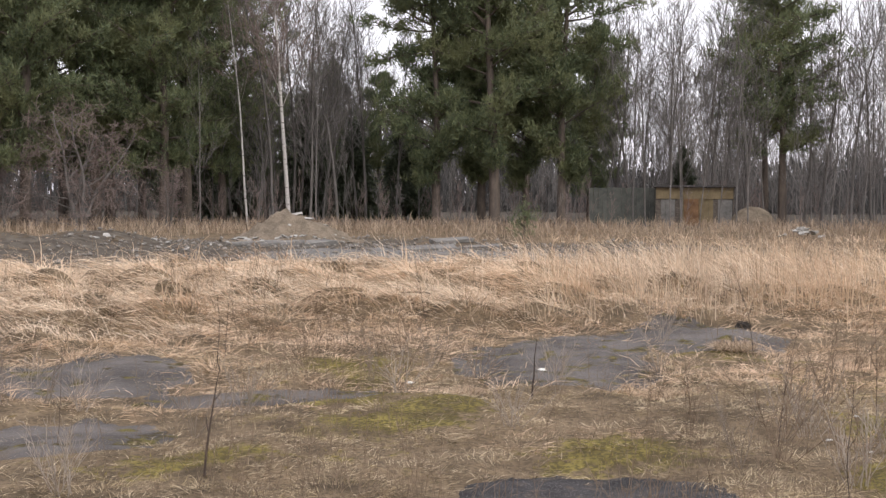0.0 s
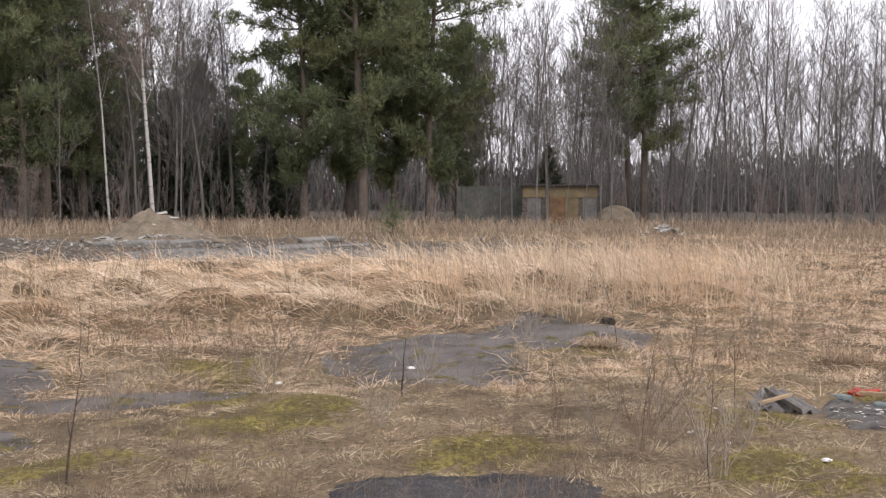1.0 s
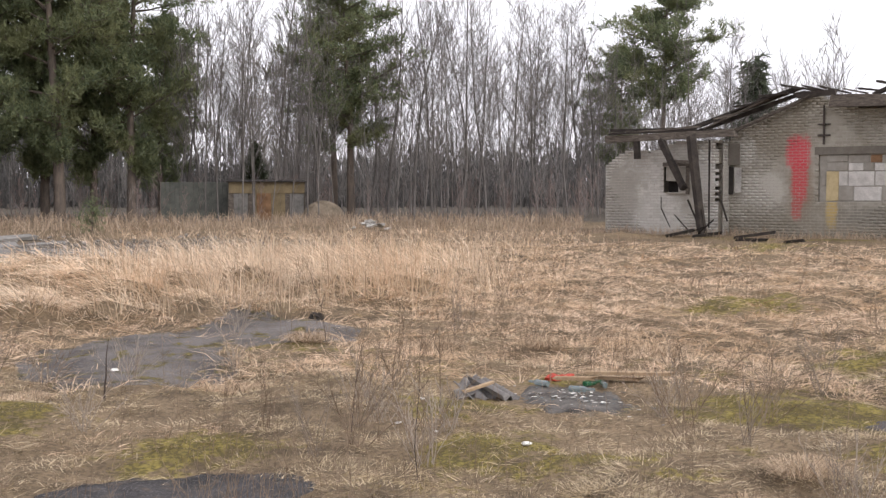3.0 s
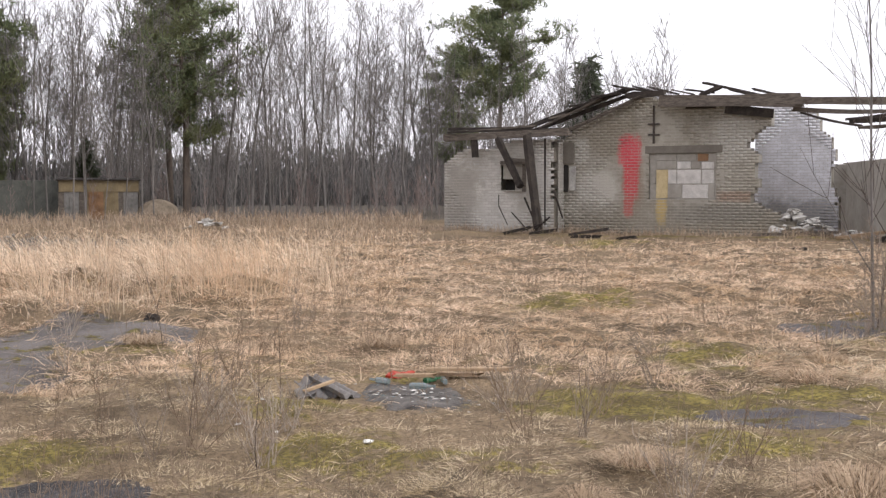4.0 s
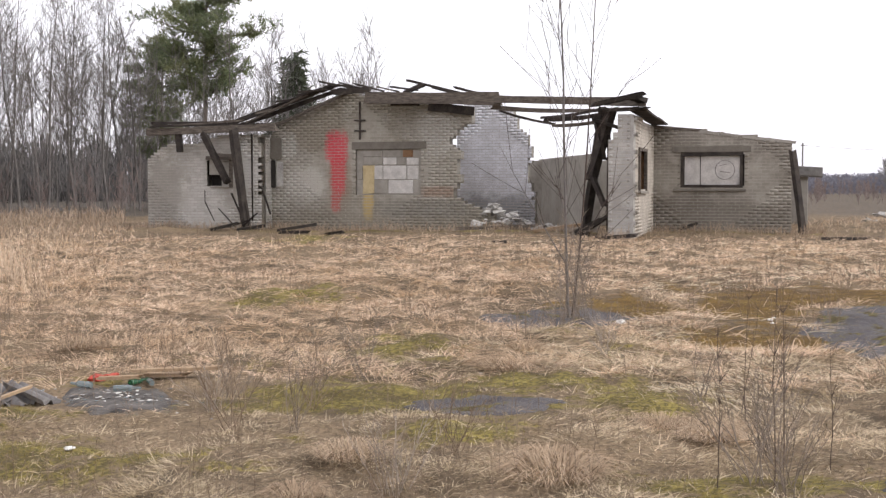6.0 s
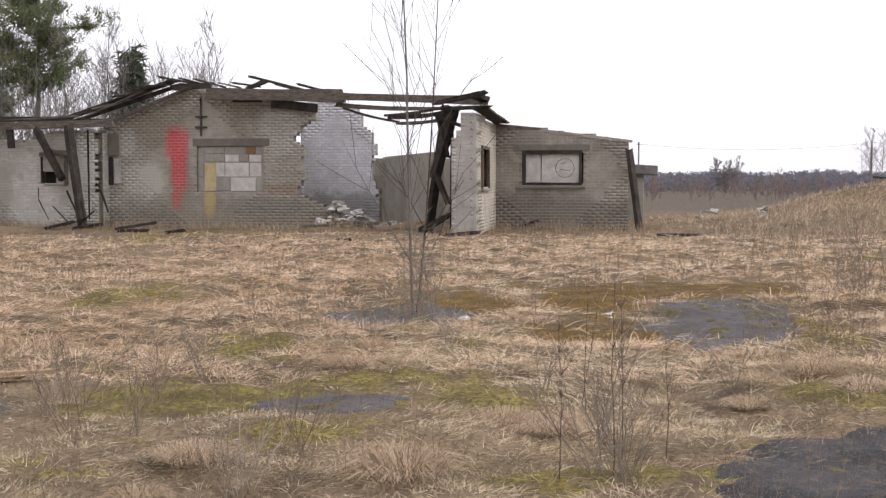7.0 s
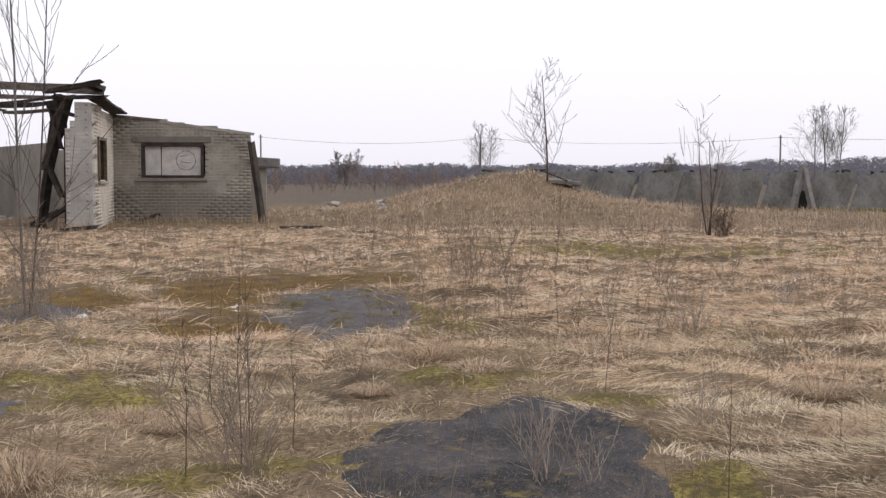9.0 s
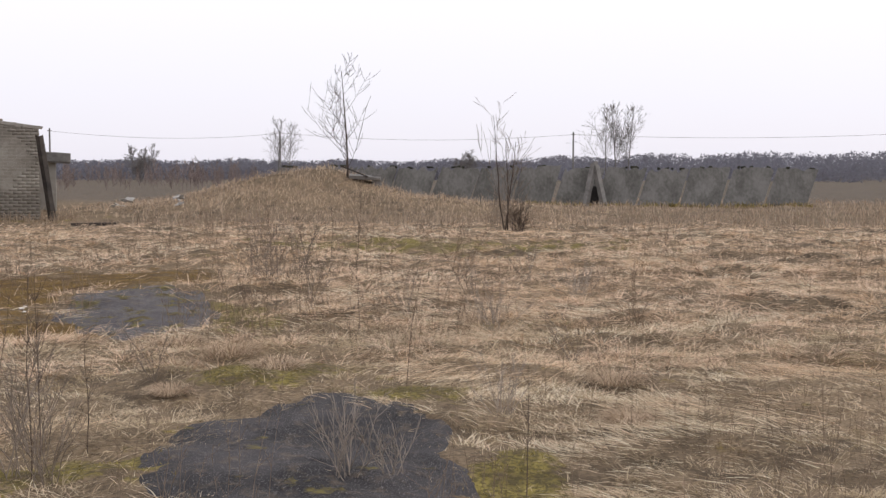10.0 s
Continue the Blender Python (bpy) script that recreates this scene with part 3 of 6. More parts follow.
def boxes(rows):
    """Joined boxes from rows of (x, y, z, size x, size y, size z)."""
    r = np.asarray(rows, np.float64).reshape(-1, 6)
    verts = (r[:, None, :3] + np.array(CUBE)[None] * r[:, None, 3:]).reshape(-1, 3)
    faces = (np.arange(len(r)) * 8)[:, None, None] + np.array(CUBE_F)[None]
    return verts, faces.reshape(-1, 4)


BRICK_MESH = {}


def brick_wall(outline, holes, v, thick, material, along_depth=False, at_u=0.0, label="", singles=300, seed=1):
    """Courses of brick within an outline of (along, height); each brick stands a little proud of its mortar."""
    rnd = random.Random(seed)
    lo, hi = min(p[0] for p in outline), max(p[0] for p in outline)
    top = max(p[1] for p in outline)
    bricks, halves, grid = [], [], []
    k, z = 0, 0.05
    while z < top:
        step = (BRICK_L + 0.01) / 2
        cells = []
        for q in range(int((hi - lo) / step) + 1):
            cu = lo + (q + 0.5) * step
            rag = rnd.uniform(-0.04, 0.04)
            ok = inside(cu + rag, z + 0.01, outline) and not any(a < cu < b and c < z < d for a, b, c, d in holes)
            cells.append(ok)
        q = 0
        while q < len(cells):
            if cells[q]:
                pair = q % 2 == k % 2 and q + 1 < len(cells) and cells[q + 1]
                if pair:
                    bricks.append((lo + (q + 1) * step, z))
                    q += 1
                else:
                    halves.append((lo + (q + 0.5) * step, z))
            q += 1
        grid.append(cells)
        z += BRICK_H + 0.012
        k += 1

    def place(cu, cz, sl, st, sh, off=0.0):
        if along_depth:
            x, y, zz = H(at_u + off, cu, cz)
            return (x, y, zz, st, sl, sh)
        x, y, zz = H(cu, v + thick / 2 + off, cz)
        return (x, y, zz, sl, st, sh)
    # the mortar behind the brick faces: one body, a hand's breadth of grid to each half brick
    corner, verts, faces = {}, [], []

    def at(q, row, back):
        if (q, row, back) not in corner:
            corner[q, row, back] = len(verts)
            verts.append(place(lo + q * step, max(0.0, 0.05 + (row - 0.5) * (BRICK_H + 0.012)), 1, 1, 1, (back - 0.5) * (thick - 0.007))[:3])
        return corner[q, row, back]

    def filled(q, row):
        return 0 <= row < len(grid) and 0 <= q < len(grid[row]) and grid[row][q]
    for row in range(len(grid)):
        for q in range(len(grid[row])):
            if grid[row][q]:
                for back in (0, 1):
                    faces.append([at(q, row, back), at(q + 1, row, back), at(q + 1, row + 1, back), at(q, row + 1, back)])
                for dq, dr, e0, e1 in ((-1, 0, (0, 0), (0, 1)), (1, 0, (1, 0), (1, 1)), (0, -1, (0, 0), (1, 0)), (0, 1, (0, 1), (1, 1))):
                    if not filled(q + dq, row + dr):
                        faces.append([at(q + e0[0], row + e0[1], 0), at(q + e1[0], row + e1[1], 0), at(q + e1[0], row + e1[1], 1), at(q + e0[0], row + e0[1], 1)])
    wall = part("wall", fast_mesh("wall", verts, faces), MORTAR, house, label)
    key = (along_depth, thick, material.name)
    if key not in BRICK_MESH:
        s = place(0, 0, BRICK_L, thick, BRICK_H)[3:]
        bm = block(s, bevel=0.004)
        me = bpy.data.meshes.new("brick")
        bm.to_mesh(me)
        bm.free()
        me.materials.append(material)
        BRICK_MESH[key] = me
    mid = sum(b[0] for b in bricks) / len(bricks)
    order = sorted(range(len(bricks)), key=lambda q: abs(bricks[q][0] - mid) + abs(bricks[q][1] - 1.9))
    chosen = set(order[:singles])
    for q in order[:singles]:
        BRICKS.append((wall, BRICK_MESH[key], place(*bricks[q], BRICK_L, thick, BRICK_H, rnd.gauss(0, 0.0008))[:3], rnd.gauss(0, 0.5)))
    rest = [place(cu, cz, BRICK_L, thick, BRICK_H, rnd.gauss(0, 0.0008)) for q, (cu, cz) in enumerate(bricks) if q not in chosen] + [place(cu, cz, BRICK_L / 2 - 0.006, thick, BRICK_H, rnd.gauss(0, 0.0008)) for cu, cz in halves]
    if rest:
        tagged(part("brickwork", fast_mesh("brickwork", *boxes(rest)), material, wall), kind="stuff")
    return wall


BRICKS = []
MORTAR = plain("mortar", (0.3, 0.278, 0.235), (0.42, 0.39, 0.34), 2.0)
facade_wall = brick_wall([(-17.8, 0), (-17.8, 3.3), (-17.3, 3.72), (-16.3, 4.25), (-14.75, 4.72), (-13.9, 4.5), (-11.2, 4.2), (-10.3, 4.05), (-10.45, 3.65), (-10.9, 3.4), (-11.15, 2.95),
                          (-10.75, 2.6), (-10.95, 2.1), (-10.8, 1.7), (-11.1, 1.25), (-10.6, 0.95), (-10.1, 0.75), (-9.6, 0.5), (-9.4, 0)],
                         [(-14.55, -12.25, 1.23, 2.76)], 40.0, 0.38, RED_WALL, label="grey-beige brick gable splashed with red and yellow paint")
annex_wall = brick_wall([(-22.2, 0), (-22.2, 2.4), (-21.8, 2.8), (-21.2, 3.05), (-20.4, 2.95), (-19.9, 3.0), (-19.85, 3.25), (-17.85, 3.3), (-17.8, 0)],
                        [(-19.8, -19.0, 1.5, 2.45)], 39.3, 0.38, ANNEX_WALL, label="whitish brick lean-to wall with a broken top", seed=2)
annex_end = brick_wall([(39.5, 0), (39.5, 2.35), (41.0, 2.5), (42.5, 2.2), (43.5, 1.5), (43.5, 0)], [], 0, 0.38, ANNEX_WALL, True, -22.05, singles=60, seed=3)
recess_wall = brick_wall([(39.5, 0), (39.5, 3.2), (40.3, 3.3), (40.3, 0)], [], 0, 0.38, ANNEX_WALL, True, -17.9, singles=20, seed=4)
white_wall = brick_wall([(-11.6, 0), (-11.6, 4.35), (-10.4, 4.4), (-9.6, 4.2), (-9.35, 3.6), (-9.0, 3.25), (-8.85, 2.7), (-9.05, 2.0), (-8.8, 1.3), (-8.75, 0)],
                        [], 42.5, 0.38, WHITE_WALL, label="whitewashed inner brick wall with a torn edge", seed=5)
pier_wall = brick_wall([(-4.98, 0), (-4.98, 2.72), (-4.8, 2.8), (-4.75, 3.55), (-4.28, 3.5), (-4.28, 0)], [], 34.3, 0.38, PIER_SHADED, label="brick corner pier, front shade painted as pale grey", seed=6)
side_wall = brick_wall([(34.5, 0), (34.5, 3.5), (39.8, 3.4), (39.8, 0)], [(35.6, 37.5, 1.36, 2.62)], 0, 0.38, PIER_WALL, True, -4.48, label="pale brick side wall with an empty window", seed=7)
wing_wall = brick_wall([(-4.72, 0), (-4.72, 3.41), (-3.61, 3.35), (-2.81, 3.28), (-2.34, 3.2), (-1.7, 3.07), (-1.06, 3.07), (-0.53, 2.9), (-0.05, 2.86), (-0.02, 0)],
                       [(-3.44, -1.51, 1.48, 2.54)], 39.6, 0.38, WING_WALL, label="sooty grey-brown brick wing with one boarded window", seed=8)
wing_end = brick_wall([(39.8, 0), (39.8, 2.75), (41.8, 2.65), (43.8, 2.0), (44.8, 1.0), (44.8, 0)], [], 0, 0.38, WING_WALL, True, -0.22, singles=40, seed=9)


def house_block(name, u0, u1, v0, v1, z0, z1, material, label="", bevel=0.012, seed=0, parent=None):
    a, b = H(u0, v0, z0), H(u1, v1, z1)
    return part(name, block([q - p for p, q in zip(a, b)], [(p + q) / 2 for p, q in zip(a, b)], bevel=bevel, rough=0.006, seed=seed), material, parent or house, label)


# blocked-up window of the gable
house_block("lintel", -14.7, -12.0, 39.988, 40.3, 2.76, 3.02, DARK_SLAB, "stained concrete lintel", parent=facade_wall)
for i, (u0, u1, z0, z1, pale) in enumerate([(-14.3, -13.6, 1.73, 2.2, 1), (-13.57, -12.74, 1.73, 2.2, 1), (-12.7, -12.3, 1.73, 2.2, 1), (-14.5, -14.33, 1.73, 2.2, 0),
                                            (-14.1, -13.42, 1.25, 1.7, 0), (-13.38, -12.5, 1.25, 1.7, 1), (-14.5, -14.13, 1.25, 1.7, 0), (-12.46, -12.28, 1.25, 1.7, 0),
                                            (-14.3, -13.6, 2.23, 2.5, 0), (-14.3, -13.6, 2.52, 2.74, 0), (-13.57, -13.1, 2.23, 2.48, 1), (-13.06, -12.75, 2.23, 2.48, 0),
                                            (-13.57, -12.9, 2.5, 2.74, 0), (-12.72, -12.3, 2.23, 2.46, 1), (-12.86, -12.5, 2.49, 2.74, 2)]):
    house_block("infill_block", u0, u1, 40.05, 40.35, z0, z1, (PLASTER, BOARD, RUST)[pale], seed=i, parent=facade_wall)
house_block("wall_core", -14.6, -12.2, 40.075, 40.34, 1.2, 2.78, PLASTER)
part("paint_streak", block((0.4, 0.012, 0.95), H(-14.1, 40.04, 1.72), (0, 0, 0), 0.003, 0.02, 3), YELLOW, house, "streak of yellow paint over the blocks")
# iron wall tie
house_block("wall_tie", -14.41, -14.35, 39.93, 39.98, 3.1, 4.4, IRON, "rusted iron tie", 0.004)
for z in (3.4, 3.76):
    house_block("tie_bar", -14.58, -14.16, 39.91, 39.97, z - 0.025, z + 0.025, IRON, bevel=0.004)
# annex window and lean-to timbers
house_block("lintel", -19.9, -18.9, 39.26, 39.6, 2.42, 2.56, OLD_WOOD, parent=annex_wall)
house_block("window_sill", -19.75, -18.95, 39.24, 39.6, 1.45, 1.51, PLASTER, parent=annex_wall)
house_block("infill_block", -19.8, -19.0, 39.34, 39.6, 1.9, 2.44, PLASTER, parent=annex_wall)
house_block("infill_block", -19.35, -19.0, 39.4, 39.6, 1.5, 1.9, PLASTER, parent=annex_wall)
# dark sheet behind the opening, in place of an unlit room
house_block("room_shade", -19.9, -18.9, 39.72, 39.76, 1.4, 2.5, PAINTED_DARK, "dark sheet painted as the unlit room behind the window")
house_block("window_post", -18.98, -18.86, 39.2, 39.3, 1.45, 2.5, OLD_WOOD, "brown window post")
BEAMS = [
    ("eave_beam", (-21.9, 38.9, 3.4), (-17.1, 38.9, 3.52), 0.3, 0.24, OLD_WOOD), ("eave_board", (-21.8, 38.95, 3.72), (-19.0, 39.1, 3.7), 0.22, 0.1, ROT_WOOD),
    ("roof_board", (-21.6, 38.7, 3.6), (-17.5, 39.4, 3.66), 0.3, 0.06, ROT_WOOD), ("brace", (-19.7, 38.75, 3.3), (-18.75, 38.6, 1.65), 0.2, 0.2, ROT_WOOD),
    ("post", (-18.5, 38.6, 3.4), (-17.9, 38.3, 0.0), 0.26, 0.22, ROT_WOOD), ("collar", (-19.5, 38.9, 2.62), (-18.5, 38.8, 2.55), 0.12, 0.1, OLD_WOOD), ("stub", (-20.75, 38.9, 3.4), (-20.7, 38.9, 2.75), 0.2, 0.18, ROT_WOOD),
    ("rafter", (-19.1, 39.5, 3.68), (-15.3, 39.8, 4.95), 0.16, 0.16, ROT_WOOD), ("rafter", (-18.9, 39.8, 3.6), (-15.0, 39.9, 4.85), 0.12, 0.14, ROT_WOOD), ("roof_board", (-18.3, 39.3, 3.72), (-16.2, 39.5, 4.62), 0.2, 0.05, OLD_WOOD),
    ("roof_board", (-17.4, 39.4, 4.25), (-15.6, 39.5, 4.85), 0.26, 0.05, ROT_WOOD), ("roof_board", (-16.6, 39.6, 4.62), (-14.9, 39.7, 4.98), 0.22, 0.06, ROT_WOOD), ("verge_board", (-17.6, 39.75, 3.55), (-14.8, 39.75, 4.68), 0.06, 0.12, OLD_WOOD),
    ("roof_board", (-15.6, 39.3, 5.06), (-14.6, 39.9, 4.88), 0.2, 0.06, ROT_WOOD), ("roof_board", (-14.4, 39.4, 4.98), (-13.5, 39.9, 4.74), 0.16, 0.05, ROT_WOOD),
    ("ridge_piece", (-15.2, 39.6, 4.72), (-13.9, 39.6, 4.78), 0.22, 0.2, ROT_WOOD),
    ("wall_beam", (-14.0, 39.55, 4.5), (-9.0, 38.2, 4.28), 0.26, 0.4, OLD_WOOD), ("wall_beam", (-9.2, 38.2, 4.27), (-4.1, 34.8, 3.86), 0.2, 0.24, OLD_WOOD), ("purlin", (-9.3, 38.5, 4.05), (-5.2, 35.4, 3.68), 0.1, 0.1, OLD_WOOD),
    ("rafter", (-12.5, 39.4, 5.05), (-10.7, 40.4, 4.6), 0.22, 0.07, ROT_WOOD), ("rafter", (-10.8, 39.2, 4.76), (-9.6, 40.0, 4.45), 0.18, 0.06, ROT_WOOD), ("rafter", (-13.1, 39.5, 4.85), (-12.3, 39.8, 4.74), 0.2, 0.06, ROT_WOOD),
    ("rafter_stub", (-12.5, 39.5, 4.68), (-11.9, 39.5, 4.92), 0.3, 0.12, ROT_WOOD), ("roof_board", (-13.9, 39.6, 4.66), (-10.0, 39.9, 4.44), 0.5, 0.05, ROT_WOOD), ("roof_board", (-13.2, 39.85, 4.32), (-12.2, 39.85, 4.3), 0.08, 0.16, CHAR),
    ("roof_board", (-11.9, 39.9, 4.2), (-10.3, 39.9, 4.0), 0.06, 0.3, ROT_WOOD),
    ("pier_board", (-5.4, 34.4, 3.78), (-4.0, 34.2, 4.05), 0.3, 0.12, CHAR), ("pier_board", (-5.2, 34.6, 3.62), (-4.1, 34.4, 3.66), 0.5, 0.08, ROT_WOOD), ("pier_board", (-4.25, 34.0, 3.95), (-4.1, 35.0, 3.9), 0.3, 0.14, CHAR),
    ("eave_slab", (-4.15, 34.2, 3.62), (-4.1, 39.6, 3.45), 0.5, 0.06, ROT_WOOD), ("purlin", (-7.0, 35.6, 3.45), (-5.0, 34.9, 3.58), 0.14, 0.12, CHAR), ("purlin", (-6.9, 36.2, 3.3), (-5.0, 35.2, 3.42), 0.1, 0.1, OLD_WOOD),
    ("purlin", (-7.2, 35.8, 3.52), (-5.2, 35.0, 3.72), 0.1, 0.08, ROT_WOOD), ("purlin", (-9.2, 38.9, 3.95), (-6.9, 36.4, 3.36), 0.07, 0.07, ROT_WOOD), ("purlin", (-9.4, 38.6, 4.0), (-6.2, 36.0, 3.7), 0.06, 0.06, OLD_WOOD),
    ("burnt_post", (-5.2, 34.9, 3.75), (-5.85, 35.6, 0.1), 0.22, 0.2, CHAR), ("burnt_post", (-5.05, 34.9, 3.0), (-5.1, 35.2, 0.1), 0.11, 0.1, CHAR), ("burnt_board", (-5.5, 34.8, 3.4), (-4.6, 34.7, 3.1), 0.4, 0.1, CHAR),
    ("burnt_board", (-5.9, 35.2, 0.1), (-4.9, 34.8, 0.75), 0.16, 0.1, CHAR),
    ("burnt_post", (-4.95, 34.75, 3.7), (-5.6, 35.2, 1.7), 0.3, 0.22, ROT_WOOD), ("burnt_board", (-5.6, 35.1, 1.9), (-5.15, 34.9, 0.9), 0.16, 0.12, ROT_WOOD), ("burnt_board", (-5.45, 34.9, 3.45), (-5.2, 35.0, 2.3), 0.3, 0.1, CHAR), ("burnt_board", (-6.2, 35.3, 0.1), (-5.3, 35.0, 0.5), 0.2, 0.16, CHAR),
    ("roof_lath", (-18.6, 39.4, 3.82), (-17.9, 39.6, 4.0), 0.1, 0.05, ROT_WOOD), ("roof_lath", (-17.9, 39.2, 4.02), (-16.9, 39.7, 4.32), 0.14, 0.06, OLD_WOOD), ("roof_lath", (-17.2, 39.3, 4.42), (-16.5, 39.5, 4.5), 0.12, 0.06, ROT_WOOD), ("roof_lath", (-16.4, 39.3, 4.72), (-15.4, 39.5, 4.82), 0.16, 0.06, ROT_WOOD),
    ("roof_lath", (-20.9, 38.8, 3.62), (-18.4, 39.1, 3.78), 0.14, 0.06, OLD_WOOD), ("roof_lath", (-14.9, 39.3, 5.02), (-14.2, 39.7, 4.82), 0.14, 0.05, ROT_WOOD), ("roof_lath", (-11.6, 39.4, 4.78), (-11.0, 39.7, 4.62), 0.16, 0.06, ROT_WOOD), ("roof_lath", (-13.6, 39.5, 4.86), (-12.9, 39.7, 4.7), 0.12, 0.05, OLD_WOOD),
    ("prop", (-0.02, 39.25, 2.56), (0.32, 38.9, 0), 0.18, 0.16, ROT_WOOD), ("roof_slab", (-4.46, 39.78, 3.41), (-2.76, 39.78, 3.25), 0.46, 0.09, OLD_WOOD), ("coping", (-2.87, 39.78, 3.22), (-1.59, 39.78, 3.05), 0.4, 0.1, PLASTER), ("coping", (-1.54, 39.78, 3.04), (-0.11, 39.78, 2.86), 0.4, 0.09, PLASTER),
]
for i, (name, a, b, wide, thick, material) in enumerate(BEAMS):
    part(name, timber(H(*a), H(*b), wide, thick, i, sag=0.05 if name == "purlin" else 0), material, house)
# fallen timbers and charred bits in front of the house
for i, (u, v, length, turn, material) in enumerate([(-15.0, 35.6, 0.9, 15, CHAR), (-13.2, 34.4, 0.8, -30, CHAR), (-15.6, 37.2, 1.3, 5, ROT_WOOD), (-9.4, 38.9, 2.4, 12, OLD_WOOD), (-8.6, 38.3, 1.8, -25, OLD_WOOD), (-6.9, 37.2, 1.6, 30, PALE_WOOD), (-7.2, 30.5, 0.5, 60, CHAR), (-4.6, 33.2, 1.1, 4, ROT_WOOD), (-3.1, 38.9, 0.6, 20, CHAR), (1.4, 35.2, 1.2, 10, ROT_WOOD), (-17.6, 38.0, 1.2, 70, CHAR), (-18.4, 37.6, 0.9, 40, CHAR)]):
    x = u * math.cos(radians(60)) + v * math.sin(radians(60))
    y = -u * math.sin(radians(60)) + v * math.cos(radians(60))
    solid("fallen_timber", timber((-length / 2, 0, 0.06), (length / 2, 0, 0.06 + 0.1 * (i % 3)), 0.14, 0.1, 40 + i), material, "fallen rotten timber lying in grass before the ruin", "timber", "fallen timbers", at=pose(x, y, land_at(x, y), 0, 0, turn - 60))
# loose branches and a hanging cable
for a, b, r in (((-18.3, 38.3, 0.1), (-18.9, 38.2, 0.75), 0.03), ((-18.1, 38.2, 0.05), (-17.4, 38.1, 0.6), 0.035), ((-17.8, 38.3, 0.1), (-17.95, 38.3, 0.95), 0.025), ((-17.95, 38.9, 3.3), (-17.85, 38.7, 0.3), 0.04), ((-18.5, 38.1, 0.1), (-17.7, 38.0, 0.35), 0.04), ((-19.75, 38.9, 1.35), (-19.7, 38.8, 0.95), 0.02), ((-19.7, 38.8, 0.95), (-19.2, 38.5, 0.3), 0.025), ((-18.64, 38.7, 1.25), (-18.05, 38.4, 0.3), 0.04), ((-17.56, 38.8, 1.5), (-17.1, 38.5, 0.55), 0.045)):
    part("loose_branch", tube_mesh("loose_branch", [(*H(*a), *H(*b), r, r * 0.7)], 5), CHAR, house)
cable = [H(-14.7 + 3.4 * -f, 39.5, 4.72 - 1.25 * f + 0.9 * f * (f - 1) * 0.5) for f in [i / 10 for i in range(11)]]
part("hanging_cable", tube_mesh("hanging_cable", [(*p, *q, 0.025, 0.025) for p, q in zip(cable, cable[1:])], 5), OLD_WOOD, house)
# recess between annex and gable
house_block("door_head", -17.75, -17.3, 39.9, 39.98, 2.45, 3.2, DARK_SLAB, parent=facade_wall)
# dark sheet on the wall, painted as the doorway's shade
house_block("door_shade", -17.75, -17.55, 39.95, 39.99, 1.45, 2.4, PAINTED_DARK, "dark sheet painted as the shade in a doorway", 0.004)
house_block("door_patch", -17.5, -17.25, 39.93, 39.99, 1.5, 2.35, RUBBLE, parent=facade_wall)
# wing window
for u0, u1, z0, z1 in ((-3.44, -1.51, 2.44, 2.56), (-3.44, -1.51, 1.45, 1.53), (-3.44, -3.33, 1.53, 2.44), (-1.61, -1.51, 1.53, 2.44)):
    house_block("window_frame", u0, u1, 39.58, 39.74, z0, z1, ROT_WOOD, parent=wing_wall, bevel=0.006)
house_block("window_sill", -3.66, -1.41, 39.5, 39.66, 1.33, 1.4, DARK_SLAB, parent=wing_wall)
house_block("window_board", -2.82, -1.61, 39.7, 39.75, 1.53, 2.44, BOARD, "whitewashed board with a scrawled ring", parent=wing_wall, bevel=0.004)
house_block("window_board", -3.33, -2.85, 39.72, 39.77, 1.53, 2.44, BOARD, parent=wing_wall, bevel=0.004)
ring = [(H(-2.07 + 0.3 * math.cos(a), 39.695, 2.0 + 0.3 * math.sin(a))) for a in [i * 6.2832 / 20 for i in range(21)]]
ring_segs = [(*p, *q, 0.012, 0.009) for p, q in zip(ring, ring[1:])]
ring_segs += [(*H(-2.23, 39.695, 1.95), *H(-1.91, 39.695, 1.92), 0.01, 0.01), (*H(-2.25, 39.695, 2.13), *H(-2.02, 39.695, 2.18), 0.01, 0.008)]
part("scrawled_ring", tube_mesh("scrawled_ring", ring_segs, 4), SCRAWL, wing_wall)
house_block("room_shade", -3.61, -1.27, 39.92, 39.98, 1.28, 2.66, PAINTED_DARK, "dark sheet painted as the unlit room behind the boards")
house_block("lintel", -3.72, -1.27, 39.57, 39.8, 2.56, 2.75, DARK_SLAB, parent=wing_wall)
house_block("corner_bricks", -4.37, -4.268, 34.285, 34.72, 0, 3.48, PIER_SHADED, parent=pier_wall, bevel=0.01)
# pier window frame
house_block("window_frame", -4.34, -4.24, 35.6, 35.74, 1.36, 2.62, OLD_WOOD, parent=side_wall, bevel=0.006)
house_block("window_frame", -4.34, -4.24, 37.36, 37.5, 1.36, 2.62, OLD_WOOD, parent=side_wall, bevel=0.006)
house_block("window_frame", -4.34, -4.24, 35.74, 37.36, 2.52, 2.62, OLD_WOOD, parent=side_wall, bevel=0.006)
house_block("window_sill", -4.36, -4.2, 35.55, 37.55, 1.28, 1.36, PLASTER, parent=side_wall)
house_block("window_reveal", -4.66, -4.3, 37.46, 37.54, 1.36, 2.62, RUST, "reddish brick window reveal", parent=side_wall)
house_block("room_shade", -4.8, -4.76, 35.0, 37.9, 1.0, 2.8, PAINTED_DARK, "dark sheet painted as the unlit inside of the porch")
